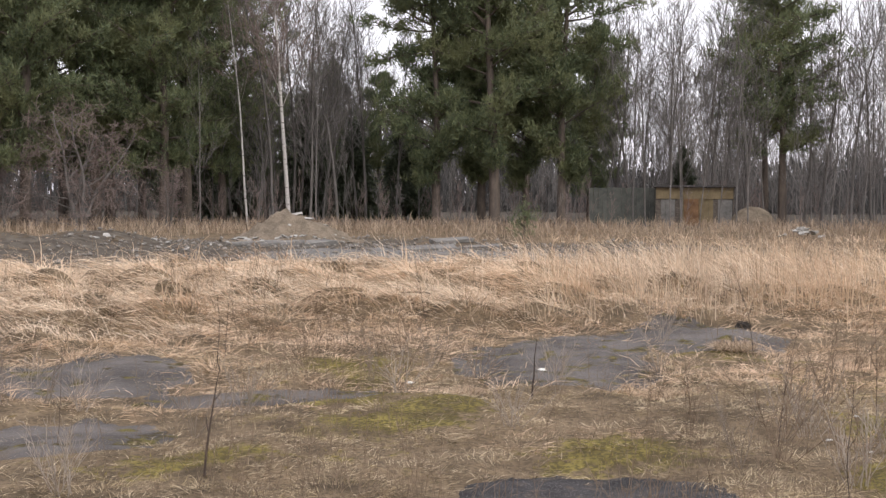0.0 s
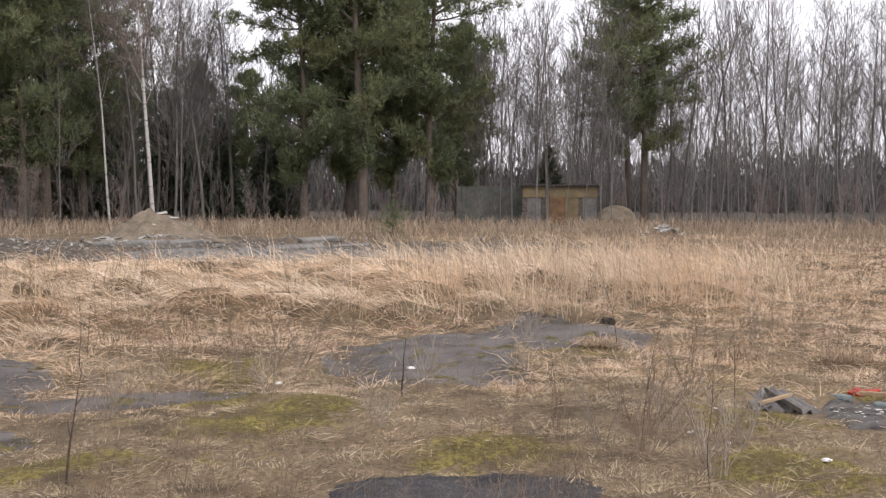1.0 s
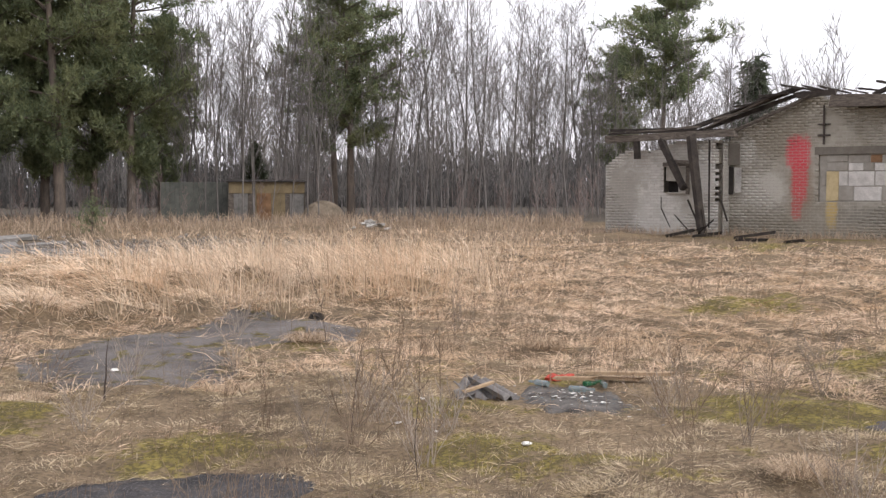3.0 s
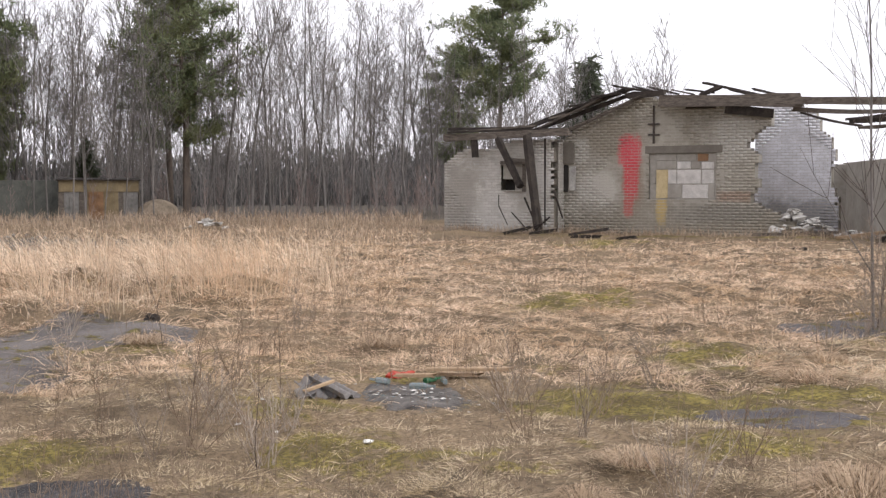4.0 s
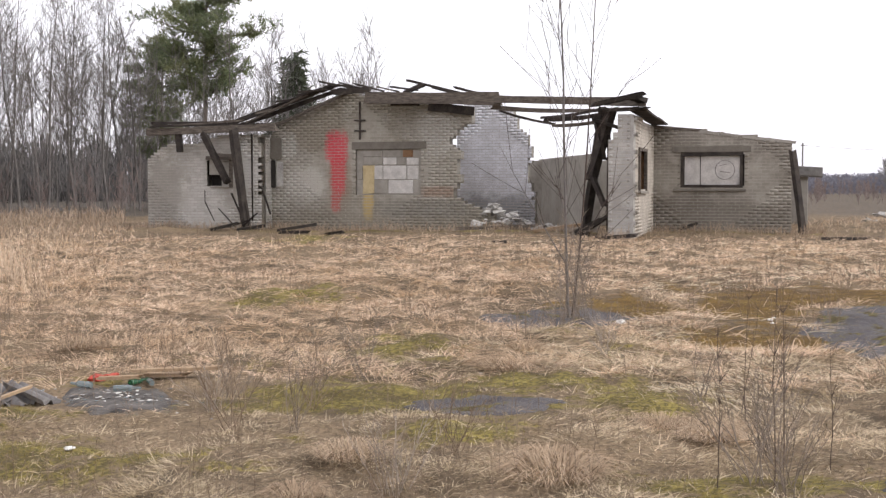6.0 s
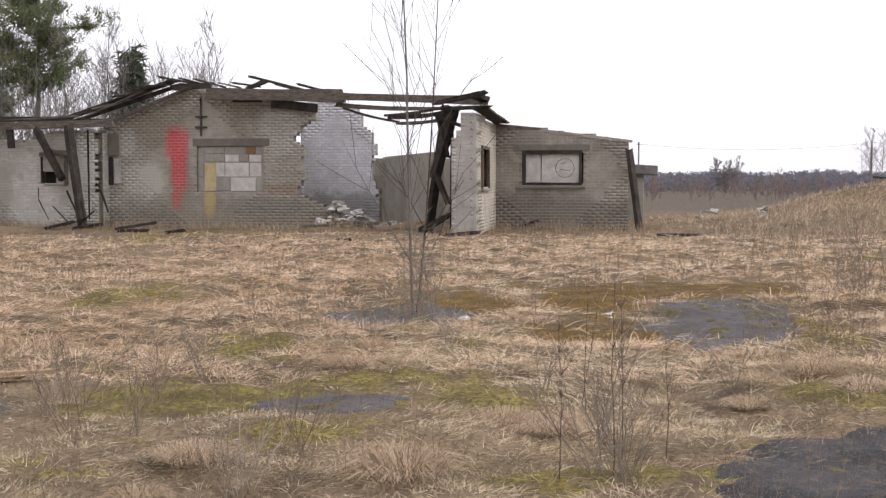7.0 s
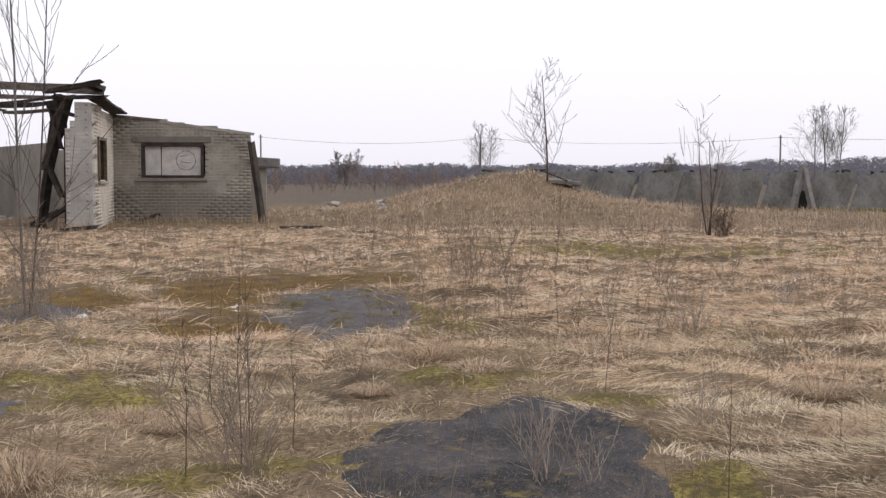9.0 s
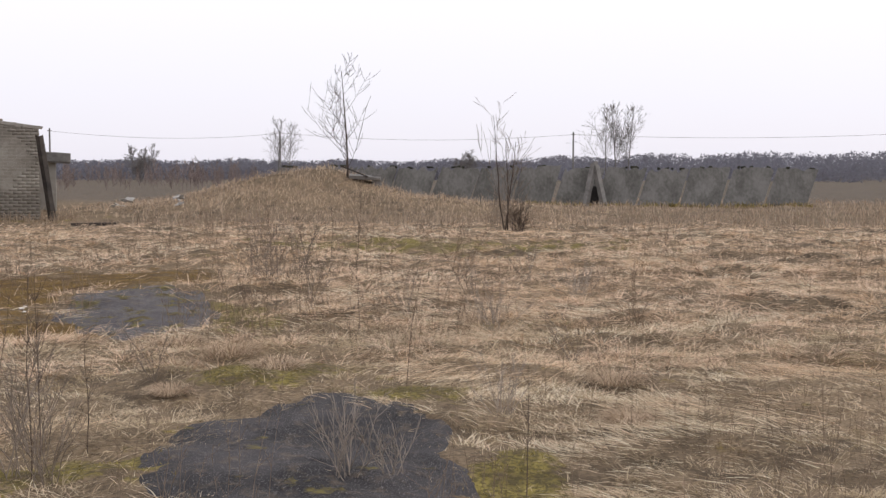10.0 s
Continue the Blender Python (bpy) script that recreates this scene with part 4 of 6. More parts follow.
# long plastered wall of the yard behind
yard = [H(-9.3, 46.5, 0), H(-5.9, 38.0, 0)]
yd = Vector(yard[1]) - Vector(yard[0])
part("yard_wall", block((yd.length, 0.3, 2.5), (Vector(yard[0]) + Vector(yard[1])) / 2 + Vector((0, 0, 1.25)), (0, 0, math.degrees(math.atan2(yd.y, yd.x))), 0.02, 0.01), PLASTER, house, "grey plastered yard wall")
part("yard_wall", block((4.5, 0.3, 2.45), Vector(H(-7.5, 46.0, 1.22)), (0, 0, 2), 0.02, 0.01), PLASTER, house)
house_block("back_wall", -22.0, -11.0, 47.0, 47.3, 0, 2.6, PLASTER, "plastered wall at the back")
house_block("back_wall", -4.2, -0.1, 44.5, 44.8, 0, 2.2, PLASTER)

outhouse = thing("outhouse", "low grey outbuilding with a flat concrete roof", "outbuilding", (*at_bearing(59.3, 47), 0), -60)
part("wall", block((2.2, 2.2, 1.9), (0, 0, 0.95), bevel=0.02), PLASTER, outhouse)
part("roof_slab", block((3.0, 2.8, 0.36), (0.1, 0, 2.05), (0, 3, 0), 0.03, 0.02), CONCRETE, outhouse)


# ---- rubble ----
def rubble_pile(name, label, at, spread, count, size, seed, material=RUBBLE, high=0.3):
    rnd = random.Random(seed)
    pile = thing(name, label, "rubble", at)
    for i in range(count):
        a, d = rnd.uniform(0, 6.28), abs(rnd.gauss(0, 0.5))
        s = size * rnd.uniform(0.5, 1.3)
        part("stone", stone(s, seed * 100 + i), material, pile, at=pose(d * spread * math.cos(a), d * spread * 0.6 * math.sin(a), max(0, high * (1 - d * 1.2)) - s * 0.1, rnd.uniform(-20, 20), rnd.uniform(-20, 20), rnd.uniform(0, 360)))
    return pile


def house_place(u, v):
    return (u * math.cos(radians(60)) + v * math.sin(radians(60)), -u * math.sin(radians(60)) + v * math.cos(radians(60)))


for i, (u, v, spread, count, size, high) in enumerate([(-9.7, 40.2, 1.1, 40, 0.22, 0.85), (-8.9, 39.6, 1.4, 34, 0.2, 0.55), (-7.6, 39.0, 1.3, 26, 0.15, 0.25), (-10.4, 39.4, 0.8, 14, 0.1, 0.1)]):
    rubble_pile("rubble_heap", "tumbled whitish bricks below the broken wall", (*house_place(u, v), 0), spread, count, size, 10 + i, high=high)
for i, (bearing, d, spread, count, size) in enumerate([(19.6, 47.5, 1.1, 26, 0.2), (63.6, 47, 1.0, 8, 0.22), (66.0, 42, 0.7, 6, 0.14), (-3.5, 38.0, 2.0, 26, 0.13), (-6.0, 35.5, 1.5, 16, 0.12), (-12.4, 36.0, 0.5, 5, 0.18), (-10.0, 33.0, 1.0, 8, 0.08)]):
    x, y = at_bearing(bearing, d)
    rubble_pile("stone_heap", "pale broken stones lying in dry grass", (x, y, land_at(x, y)), spread, count, size, 20 + i)


def soil_heap():
    x0, y0 = at_bearing(-3.7, 41.0)
    th, rr = np.meshgrid(np.linspace(0, 2 * np.pi, 60, endpoint=False), np.linspace(0.02, 1, 16), indexing="ij")
    x, y = 2.6 * rr * np.cos(th), 1.7 * rr * np.sin(th)
    z = 1.02 * np.exp(-3.0 * rr ** 2.3) * (1 + 0.2 * wobble(x, y, 1.2, 1)) + 0.07 * wobble(x, y, 0.4, 2) + 0.09 * wobble(x, y, 0.85, 5) - 0.12
    verts = np.stack([x, y, z], -1).reshape(-1, 3)
    i, j = np.meshgrid(np.arange(60), np.arange(15), indexing="ij")
    faces = np.stack([i * 16 + j, i * 16 + j + 1, (i + 1) % 60 * 16 + j + 1, (i + 1) % 60 * 16 + j], -1).reshape(-1, 4)
    heap = thing("soil_heap", "grassy heap of soil with slabs on top", "heap", (x0, y0, 0))
    part("soil", fast_mesh("soil", verts, faces), HEAP_SOIL, heap)
    for k, (dx, dy, dz, s) in enumerate(((0.1, -0.2, 0.88, 0.22), (0.45, -0.3, 0.72, 0.2), (-0.35, -0.1, 0.78, 0.14), (1.3, -0.5, 0.22, 0.2), (0.8, -0.9, 0.1, 0.16), (1.0, 0.2, 0.5, 0.18), (-0.7, -0.9, 0.2, 0.13), (0.3, -1.0, 0.2, 0.11), (-1.2, -0.7, 0.1, 0.15), (0.55, -0.6, 0.5, 0.12), (-0.1, -0.7, 0.55, 0.1), (1.6, -0.3, 0.1, 0.14), (-1.5, -0.3, 0.05, 0.12))):
        part("slab", stone(s, 300 + k, 0.4), RUBBLE, heap, at=pose(dx, dy, dz, 10, -8, 40 * k))


soil_heap()
for k, (bearing, d, length, turn) in enumerate([(-5.5, 37.0, 1.6, 10), (-4.3, 36.3, 1.2, -20), (-2.9, 36.8, 1.4, 35), (2.5, 33.0, 1.5, 5), (5.0, 35.5, 1.1, -15), (3.6, 40.0, 1.3, 12)]):
    x, y = at_bearing(bearing, d)
    solid("concrete_slab", block((length, 0.7, 0.14), (0, 0, 0.07), (4, -3, 0), 0.02, 0.03, k), CONCRETE, "broken concrete slab lying on bare soil", "slab", "concrete slabs", at=pose(x, y, land_at(x, y), 0, 0, turn))

# ---- shed and board fence at the wood's edge ----
sx, sy = at_bearing(14.8, 65.5)
shed = thing("shed", "old shed of ochre boards with a rusty door", "shed", (sx, sy, 0), -15)
for i in range(16):
    part("board", block((0.235, 0.03, 1.62), (-1.85 + i * 0.245, 0, 0.78), (0, random.uniform(-0.6, 0.6), 0), 0.006), (CONCRETE if i < 5 or i > 11 else OCHRE_BOARD) if i % 4 else OLD_WOOD, shed)
part("fascia", block((3.95, 0.06, 0.62), (0, -0.04, 1.72), (0, 0, 0), 0.01), OCHRE_BOARD, shed, "yellowish upper boards")
part("door", block((0.75, 0.05, 1.45), (-0.15, -0.04, 0.72), (0, 0, 0), 0.01), RUST, shed, "rusty orange door")
part("side_wall", block((0.06, 3.0, 2.0), (-1.98, 1.5, 1.0), bevel=0.01), OLD_WOOD, shed)
part("side_wall", block((0.06, 3.0, 2.0), (2.0, 1.5, 1.0), bevel=0.01), OLD_WOOD, shed)
part("roof", block((4.2, 3.4, 0.06), (0, 1.45, 2.08), (2, 0, 0), 0.01), ROT_WOOD, shed)
fx, fy = at_bearing(11.6, 67.0)
fence = thing("board_fence", "dark grey weathered board fence beside the shed", "fence", (fx, fy, 0), -12)
for i in range(15):
    part("board", block((0.24, 0.03, 2.0), (-1.75 + i * 0.25, 0, 1.0), (0, random.uniform(-1, 1), 0), 0.006), FENCE_WOOD, fence)
for z in (0.5, 1.6):
    part("rail", block((3.7, 0.06, 0.1), (0, 0.045, z), bevel=0.008), OLD_WOOD, fence)
bx, by = at_bearing(17.4, 64.0)
bunker = thing("concrete_ring", "pale round concrete shell in dry grass", "concrete", (bx, by, 0), -17)
bm = bmesh.new()
bmesh.ops.create_uvsphere(bm, u_segments=20, v_segments=10, radius=1.0, matrix=Matrix.Diagonal((1.15, 0.8, 1.05, 1)))
bmesh.ops.delete(bm, geom=[v for v in bm.verts if v.co.z < -0.02], context="VERTS")
part("shell", bm, HEAP_SOIL, bunker)


# ---- leaning concrete panels of the old silage trench ----
def panel_row(a, b, count, name_label):
    a, b = Vector(a), Vector(b)
    d = b - a
    turn = math.degrees(math.atan2(d.y, d.x))
    w = d.length / count
    rnd = random.Random(5)
    row = thing("panel_wall", name_label, "concrete wall", (*a.xy, 0), turn)
    for i in range(count):
        # a slab with a crumbled upper edge
        n, half, bm = 12, w / 2 - 0.05, bmesh.new()
        high = 1.8 + rnd.uniform(-0.08, 0.07)
        ring = []
        for k in range(n + 1):
            u = -half + 2 * half * k / n
            top = high - (rnd.uniform(0.05, 0.22) if rnd.random() < 0.25 else rnd.uniform(0, 0.04))
            ring.append([bm.verts.new((u - 0.32 * z, y, z)) for y, z in ((-0.08, -0.15), (0.08, -0.15), (0.07, top), (0, top + 0.02), (-0.07, top - rnd.uniform(0, 0.05)))])
        for p, q in zip(ring, ring[1:]):
            for k in range(5):
                bm.faces.new((p[k], p[(k + 1) % 5], q[(k + 1) % 5], q[k]))
        bm.faces.new(ring[0][::-1])
        bm.faces.new(ring[-1])
        bmesh.ops.recalc_face_normals(bm, faces=bm.faces)
        lean = Matrix.Translation((w * (i + 0.5), 0, 0)) @ pose(0, rnd.uniform(-0.06, 0.06), rnd.uniform(-0.08, 0.04), 14 + rnd.uniform(-4, 4), rnd.uniform(-2.5, 2.5), rnd.uniform(-2, 2))
        slab = part("panel", bm, PANEL, row, at=lean)
        for k in range(rnd.randint(2, 4)):
            wide, u = rnd.uniform(0.1, 0.34), rnd.uniform(-0.8, 0.8) * half
            part("moss_cushion", block((wide, 0.15, rnd.uniform(0.06, 0.15)), (u - 0.32 * high, -0.02, high - 0.0), (0, rnd.uniform(-12, 12), 0), 0.03, 0.025, i * 7 + k), DARK_MOSS, slab, "dark moss cushion")
    return row, w


panels, panel_w = panel_row((56.4, -4.6, 0), (53.0, 19.5, 0), 13, "row of leaning mossy grey concrete panels")
butt = thing("buttress", "triangular concrete prop against the panels", "buttress", (*at_bearing(85.2, 54.6), 0), 8 - 90)
part("leg", timber((-0.42, -0.2, 0), (0.0, 0.3, 1.95), 0.24, 0.24, 1), CONCRETE, butt)
part("leg", timber((0.42, -0.2, 0), (0.02, 0.3, 1.9), 0.22, 0.24, 2), CONCRETE, butt)
# dark sheet painted as shade between the legs
part("gap_shade", block((0.4, 0.02, 0.9), (0.0, 0.22, 0.45), (-12, 0, 0), 0.002), PAINTED_DARK, butt, "dark sheet painted as the shade between the legs")
cx, cy = at_bearing(74.5, 47.0)
cap = thing("slab_outcrop", "concrete slab sticking out of the mound", "slab", (cx, cy, land_at(cx, cy)), -74)
part("slab", block((1.2, 0.7, 0.14), (0, 0, 0.12), (3, 4, 0), 0.02, 0.02), CONCRETE, cap)
part("support", block((0.35, 0.5, 0.5), (0.45, 0, 0.0), (0, 0, 0), 0.02, 0.02), CONCRETE, cap)
part("plank", timber((-0.9, -0.4, 0.55), (0.1, -0.4, 0.15), 0.12, 0.05, 3), ROT_WOOD, cap)


# ---- trees ----
def unit(v):
    return v / (np.linalg.norm(v) + 1e-9)


def grow(segs, p, d, length, radius, level, depth, rnd, kids, lift, wander, bare=0.25, tip=0.35, opening=(0.5, 1.0), slim=0.4, reach=0.42):
    """Adds a limb and its branches: segs[level] takes tapered pieces."""
    n = (8, 5, 4, 3)[min(level, 3)]
    step = length / n
    pts = [p]
    for i in range(n):
        d = unit(d + np.array([rnd.gauss(0, wander), rnd.gauss(0, wander), rnd.gauss(0, wander * 0.5) + lift * (level > 0) * 0.12]))
        q = p + d * step
        r0, r1 = radius * (1 - (1 - tip) * i / n), radius * (1 - (1 - tip) * (i + 1) / n)
        segs[min(level, len(segs) - 1)].append((*p, *q, r0, r1))
        p = q
        pts.append(p)
    if level >= depth:
        return
    for k in range(kids[level]):
        f = bare + (1 - bare) * (k + rnd.random()) / kids[level] if level == 0 else rnd.uniform(0.2, 1)
        i = min(n - 1, int(f * n))
        at = pts[i] + (pts[i + 1] - pts[i]) * (f * n - i)
        axis = unit(pts[i + 1] - pts[i])
        a = rnd.uniform(0, 6.283)
        side = unit(np.cross(axis, np.array([math.cos(a), math.sin(a), 0.3])))
        open_angle = rnd.uniform(*opening)
        nd = unit(axis * math.cos(open_angle) + side * math.sin(open_angle) + np.array([0, 0, lift * 0.25]))
        size = length * (reach * (1.15 - 0.75 * f) if level == 0 else 0.5) * rnd.uniform(0.7, 1.25)
        grow(segs, at, nd, size, max(radius * (1 - 0.6 * f) * slim, 0.002), level + 1, depth, rnd, kids, lift, wander * 1.3, 0.2, 0.3, opening, slim, reach)


def bare_tree(name, label, category, high, girth, seed, kids=(18, 6, 3), trunk=None, twig=None, lift=1.0, wander=0.05, bare=0.25, stems=1, thin=0.011, group="bare trees of the wood", opening=(0.5, 1.0), slim=0.4, reach=0.42, tilt=None):
    rnd = random.Random(seed)
    segs = [[], [], []]
    for s in range(stems):
        lean = np.array([rnd.gauss(0, 0.05 + 0.12 * (stems > 1)), rnd.gauss(0, 0.05 + 0.12 * (stems > 1)), 1.0])
        if tilt:
            lean = np.array([*tilt, 1.0])
        off = np.array([rnd.gauss(0, 0.12 * (stems > 1)), rnd.gauss(0, 0.12 * (stems > 1)), -0.1])
        grow(segs, off, unit(lean), high * rnd.uniform(0.8, 1.0) if s else high, girth, 0, len(kids), rnd, kids, lift, wander, bare, 0.25, opening, slim, reach)
    tree = thing(name, label, category, group=group)
    limbs = [s for s in segs[0]] + [s for s in segs[1]]
    fine = np.array(segs[2]) if segs[2] else np.zeros((0, 8))
    part("trunk", tube_mesh("trunk", segs[0], 7), trunk or BARK, tree)
    part("branching", tube_mesh("limbs", segs[1], 4), trunk or BARK, tree)
    if len(fine):
        fine[:, 6:] = np.maximum(fine[:, 6:], thin)
        tagged(part("twig_spray", tube_mesh("twig_spray", fine, 3), twig or TWIG, tree), kind="stuff")
    return tree


def tufts(points, outward, rnd_np, count, length, wide):
    """Needle tufts: thin blades fanned about each point."""
    n = len(points)
    d = rnd_np.normal(size=(n, count, 3)) * 0.75 + outward[:, None]
    d /= np.linalg.norm(d, axis=2)[..., None]
    s = np.cross(d, rnd_np.normal(size=(n, count, 3)))
    s /= np.linalg.norm(s, axis=2)[..., None] + 1e-9
    ln = length * rnd_np.uniform(0.6, 1.3, size=(n, count, 1))
    p = points[:, None] + rnd_np.normal(size=(n, count, 3)) * length * 0.25
    a, b, c = p - s * wide * 0.5, p + s * wide * 0.5, p + d * ln
    verts = np.stack([a, b, c], 2).reshape(-1, 3)
    return verts, np.arange(len(verts)).reshape(-1, 3)


def pine(label, high, spread, low, seed, flat=0.0, count=2300, needle=None, name="pine_tree", limbs=46, tuft=0.37):
    """A Scots pine: crooked trunk, whorled limbs and a ragged crown of needle tufts."""
    rnd, rn = random.Random(seed), np.random.default_rng(seed)
    tree = thing(name, label, "pine", group="pines of the wood")
    segs, fine, pts, outs = [], [], [], []
    p, d = np.array([0, 0, -0.1]), np.array([0, 0, 1.0])
    stem = [p]
    for i in range(12):
        d = unit(d + np.array([rnd.gauss(0, 0.04), rnd.gauss(0, 0.04), 0.15]))
        q = p + d * high / 12
        segs.append((*p, *q, 0.24 * high / 13 * (1 - i / 13), 0.24 * high / 13 * (1 - (i + 1) / 13)))
        p = q
        stem.append(p)
    for k in range(limbs):
        f = low / high + (1 - low / high) * ((k + rnd.random()) / limbs)
        i = min(11, int(f * 12))
        at = stem[i] + (stem[i + 1] - stem[i]) * (f * 12 - i)
        g = (f - low / high) / (1 - low / high)
        reach = spread * (flat * math.sqrt(max(0.0, 1 - (2 * g - 0.95) ** 2)) + (1 - flat) * (1.0 - 0.78 * g ** 1.4) * (0.6 + 0.4 * min(1, g * 5))) * rnd.uniform(0.4, 1.2)
        a = rnd.uniform(0, 6.283)
        dd = unit(np.array([math.cos(a), math.sin(a), rnd.uniform(-0.1, 0.45)]))
        c = at
        for s in range(5):
            dd = unit(dd + np.array([rnd.gauss(0, 0.16), rnd.gauss(0, 0.16), rnd.gauss(0.05, 0.1)]))
            e = c + dd * reach / 5
            segs.append((*c, *e, 0.06 * (1 - s / 6), 0.06 * (1 - (s + 1) / 6)))
            for b in range(4 if s else 1):
                if s == 0 and rnd.random() < 0.7:
                    continue
                sd = unit(dd * 0.6 + np.array([rnd.gauss(0, 0.8), rnd.gauss(0, 0.8), rnd.gauss(0.12, 0.16)]))
                m = c + (e - c) * rnd.random()
                tip = m + sd * reach * 0.24 * rnd.uniform(0.5, 1.2)
                fine.append((*m, *tip, 0.018, 0.01))
                for w in range(max(1, round(count / (limbs * 16)))):
                    h = rnd.uniform(0.35, 1.05)
                    pts.append(m + (tip - m) * h + rn.normal(size=3) * np.array([0.26, 0.26, 0.15]))
                    outs.append(sd * 0.7 + np.array([0, 0, 0.45]))
            c = e
    part("trunk", tube_mesh("trunk", segs[:12], 8), PINE_BARK, tree)
    part("branching", tube_mesh("limbs", segs[12:] + fine, 3), PINE_BARK, tree)
    part("crown", fast_mesh("crown", *tufts(np.array(pts), np.array(outs), rn, 9, tuft, tuft * 0.19)), needle or NEEDLE, tree, "dark green needle tufts")
    return tree


def spruce(label, high, spread, seed):
    rnd, rn = random.Random(seed), np.random.default_rng(seed)
    tree = thing("spruce_tree", label, "spruce", group="spruces of the wood")
    segs, pts, outs = [], [], []
    for k in range(90):
        f = 0.08 + 0.9 * k / 90
        a = rnd.uniform(0, 6.283)
        reach = spread * (1 - f) * rnd.uniform(0.7, 1.1) + 0.15
        at = np.array([0, 0, f * high])
        dd = np.array([math.cos(a), math.sin(a), -0.25])
        segs.append((*at, *(at + dd * reach), 0.03, 0.01))
        for w in range(max(3, int(reach * 12))):
            h = rnd.uniform(0.2, 1.05)
            pts.append(at + dd * reach * h + rn.normal(size=3) * 0.1)
            outs.append(dd * 0.6 + np.array([0, 0, -0.2]))
    part("trunk", tube_mesh("trunk", [(0, 0, -0.1, 0, 0, high, 0.15, 0.02)], 7), PINE_BARK, tree)
    part("branching", tube_mesh("limbs", segs, 3), PINE_BARK, tree)
    part("crown", fast_mesh("crown", *tufts(np.array(pts), np.array(outs), rn, 9, 0.4, 0.09)), SPRUCE, tree)
    return tree


def plant(models, bearing, d, scale=1.0, turn=None, model=None, tall=1.0):
    """Moves a model to its first place, and copies it to any further one."""
    x, y = at_bearing(bearing, d)
    m = models[model if model is not None else plant.n % len(models)]
    plant.n += 1
    turn = random.uniform(0, 360) if turn is None else turn
    if m.get("used"):
        ob = copy_thing(m, pose(x, y, land_at(x, y), 0, 0, turn))
    else:
        ob = m
        ob["used"] = 1
        ob.matrix_basis = pose(x, y, land_at(x, y), 0, 0, turn)
    ob.scale = (scale, scale, scale * tall)
    return ob


plant.n = 0
random.seed(11)
PINES = [pine("tall dark green pine at the meadow's edge", 15.5, 5.4, 2.3, 31, 0.6, 5200, limbs=62, tuft=0.31), pine("dense dark pine with low hanging limbs", 15.0, 4.6, 2.0, 32, 0.5, 3300, limbs=56, tuft=0.37),
         pine("slender pine with a thin high crown", 13.6, 4.0, 4.2, 33, 0.55, 2300, limbs=48, tuft=0.33), pine("pine with a flat-topped crown behind the ruin", 13.2, 4.0, 6.6, 34, 0.9, 1700, limbs=36)]
plant(PINES, 5.6, 66, 1.08, 40, 0, 1.25)
for bearing, d, scale, model in [(2.9, 67.5, 0.93, 1), (5.0, 70.5, 1.0, 1), (8.7, 67.5, 0.98, 1), (7.1, 70, 0.85, 1), (10.0, 73, 0.6, 0), (-15.6, 61, 1.0, 0), (-12.6, 65, 1.0, 1), (-9.6, 64, 0.95, 0), (-18.6, 64, 1.0, 1), (-21.5, 62, 1.0, 0),
                                 (-7.0, 74, 0.92, 1), (-14.0, 73, 1.05, 0), (-10.6, 76, 1.05, 1), (-24, 66, 1.0, 1), (-16.8, 69, 1.1, 0), (-12.0, 70, 1.1, 0), (-8.6, 68, 1.0, 0), (0.2, 82, 0.52, 1), (-2.4, 86, 0.55, 0), (-5.0, 84, 0.6, 1), (10.4, 84, 0.62, 1)]:
    plant(PINES, bearing, d, scale, None, model, 1.25)
plant(PINES, 18.7, 67.5, 1.0, 10, 2)
plant(PINES, 17.9, 74, 0.95, 200, 2)
plant(PINES, 32.9, 74, 1.0, 75, 3)
plant(PINES, 31.2, 80, 0.8, 190, 2)
SPRUCES = [spruce("small dark spruce among bare trees", 6.0, 1.7, 41)]
for bearing, d, scale in [(14.3, 74, 0.75), (-6.2, 84, 1.5), (-3.2, 84, 1.45), (-1.0, 80, 1.1), (1.4, 76, 1.1), (-8.6, 82, 1.5), (37.2, 84, 1.75)]:
    plant(SPRUCES, bearing, d, scale)

BARE = [bare_tree("bare_tree", "tall leafless tree with fine grey twigs", "bare tree", 12.5, 0.085, 50 + k, kids=((24, 6, 3), (26, 5, 3), (22, 6, 3), (25, 6, 3))[k], bare=0.1 + 0.05 * k, wander=0.04, lift=0.8, thin=0.0098, slim=0.24, opening=(0.45, 0.95), reach=0.32) for k in range(4)]
SLIM = [bare_tree("bare_tree", "slim leafless young tree at the wood's edge", "bare tree", 10.5, 0.042, 60 + k, kids=((13, 7), (15, 6), (14, 7))[k], bare=0.12, wander=0.022, lift=0.7, thin=0.0085, slim=0.28, opening=(0.5, 0.95), reach=0.3) for k in range(3)]
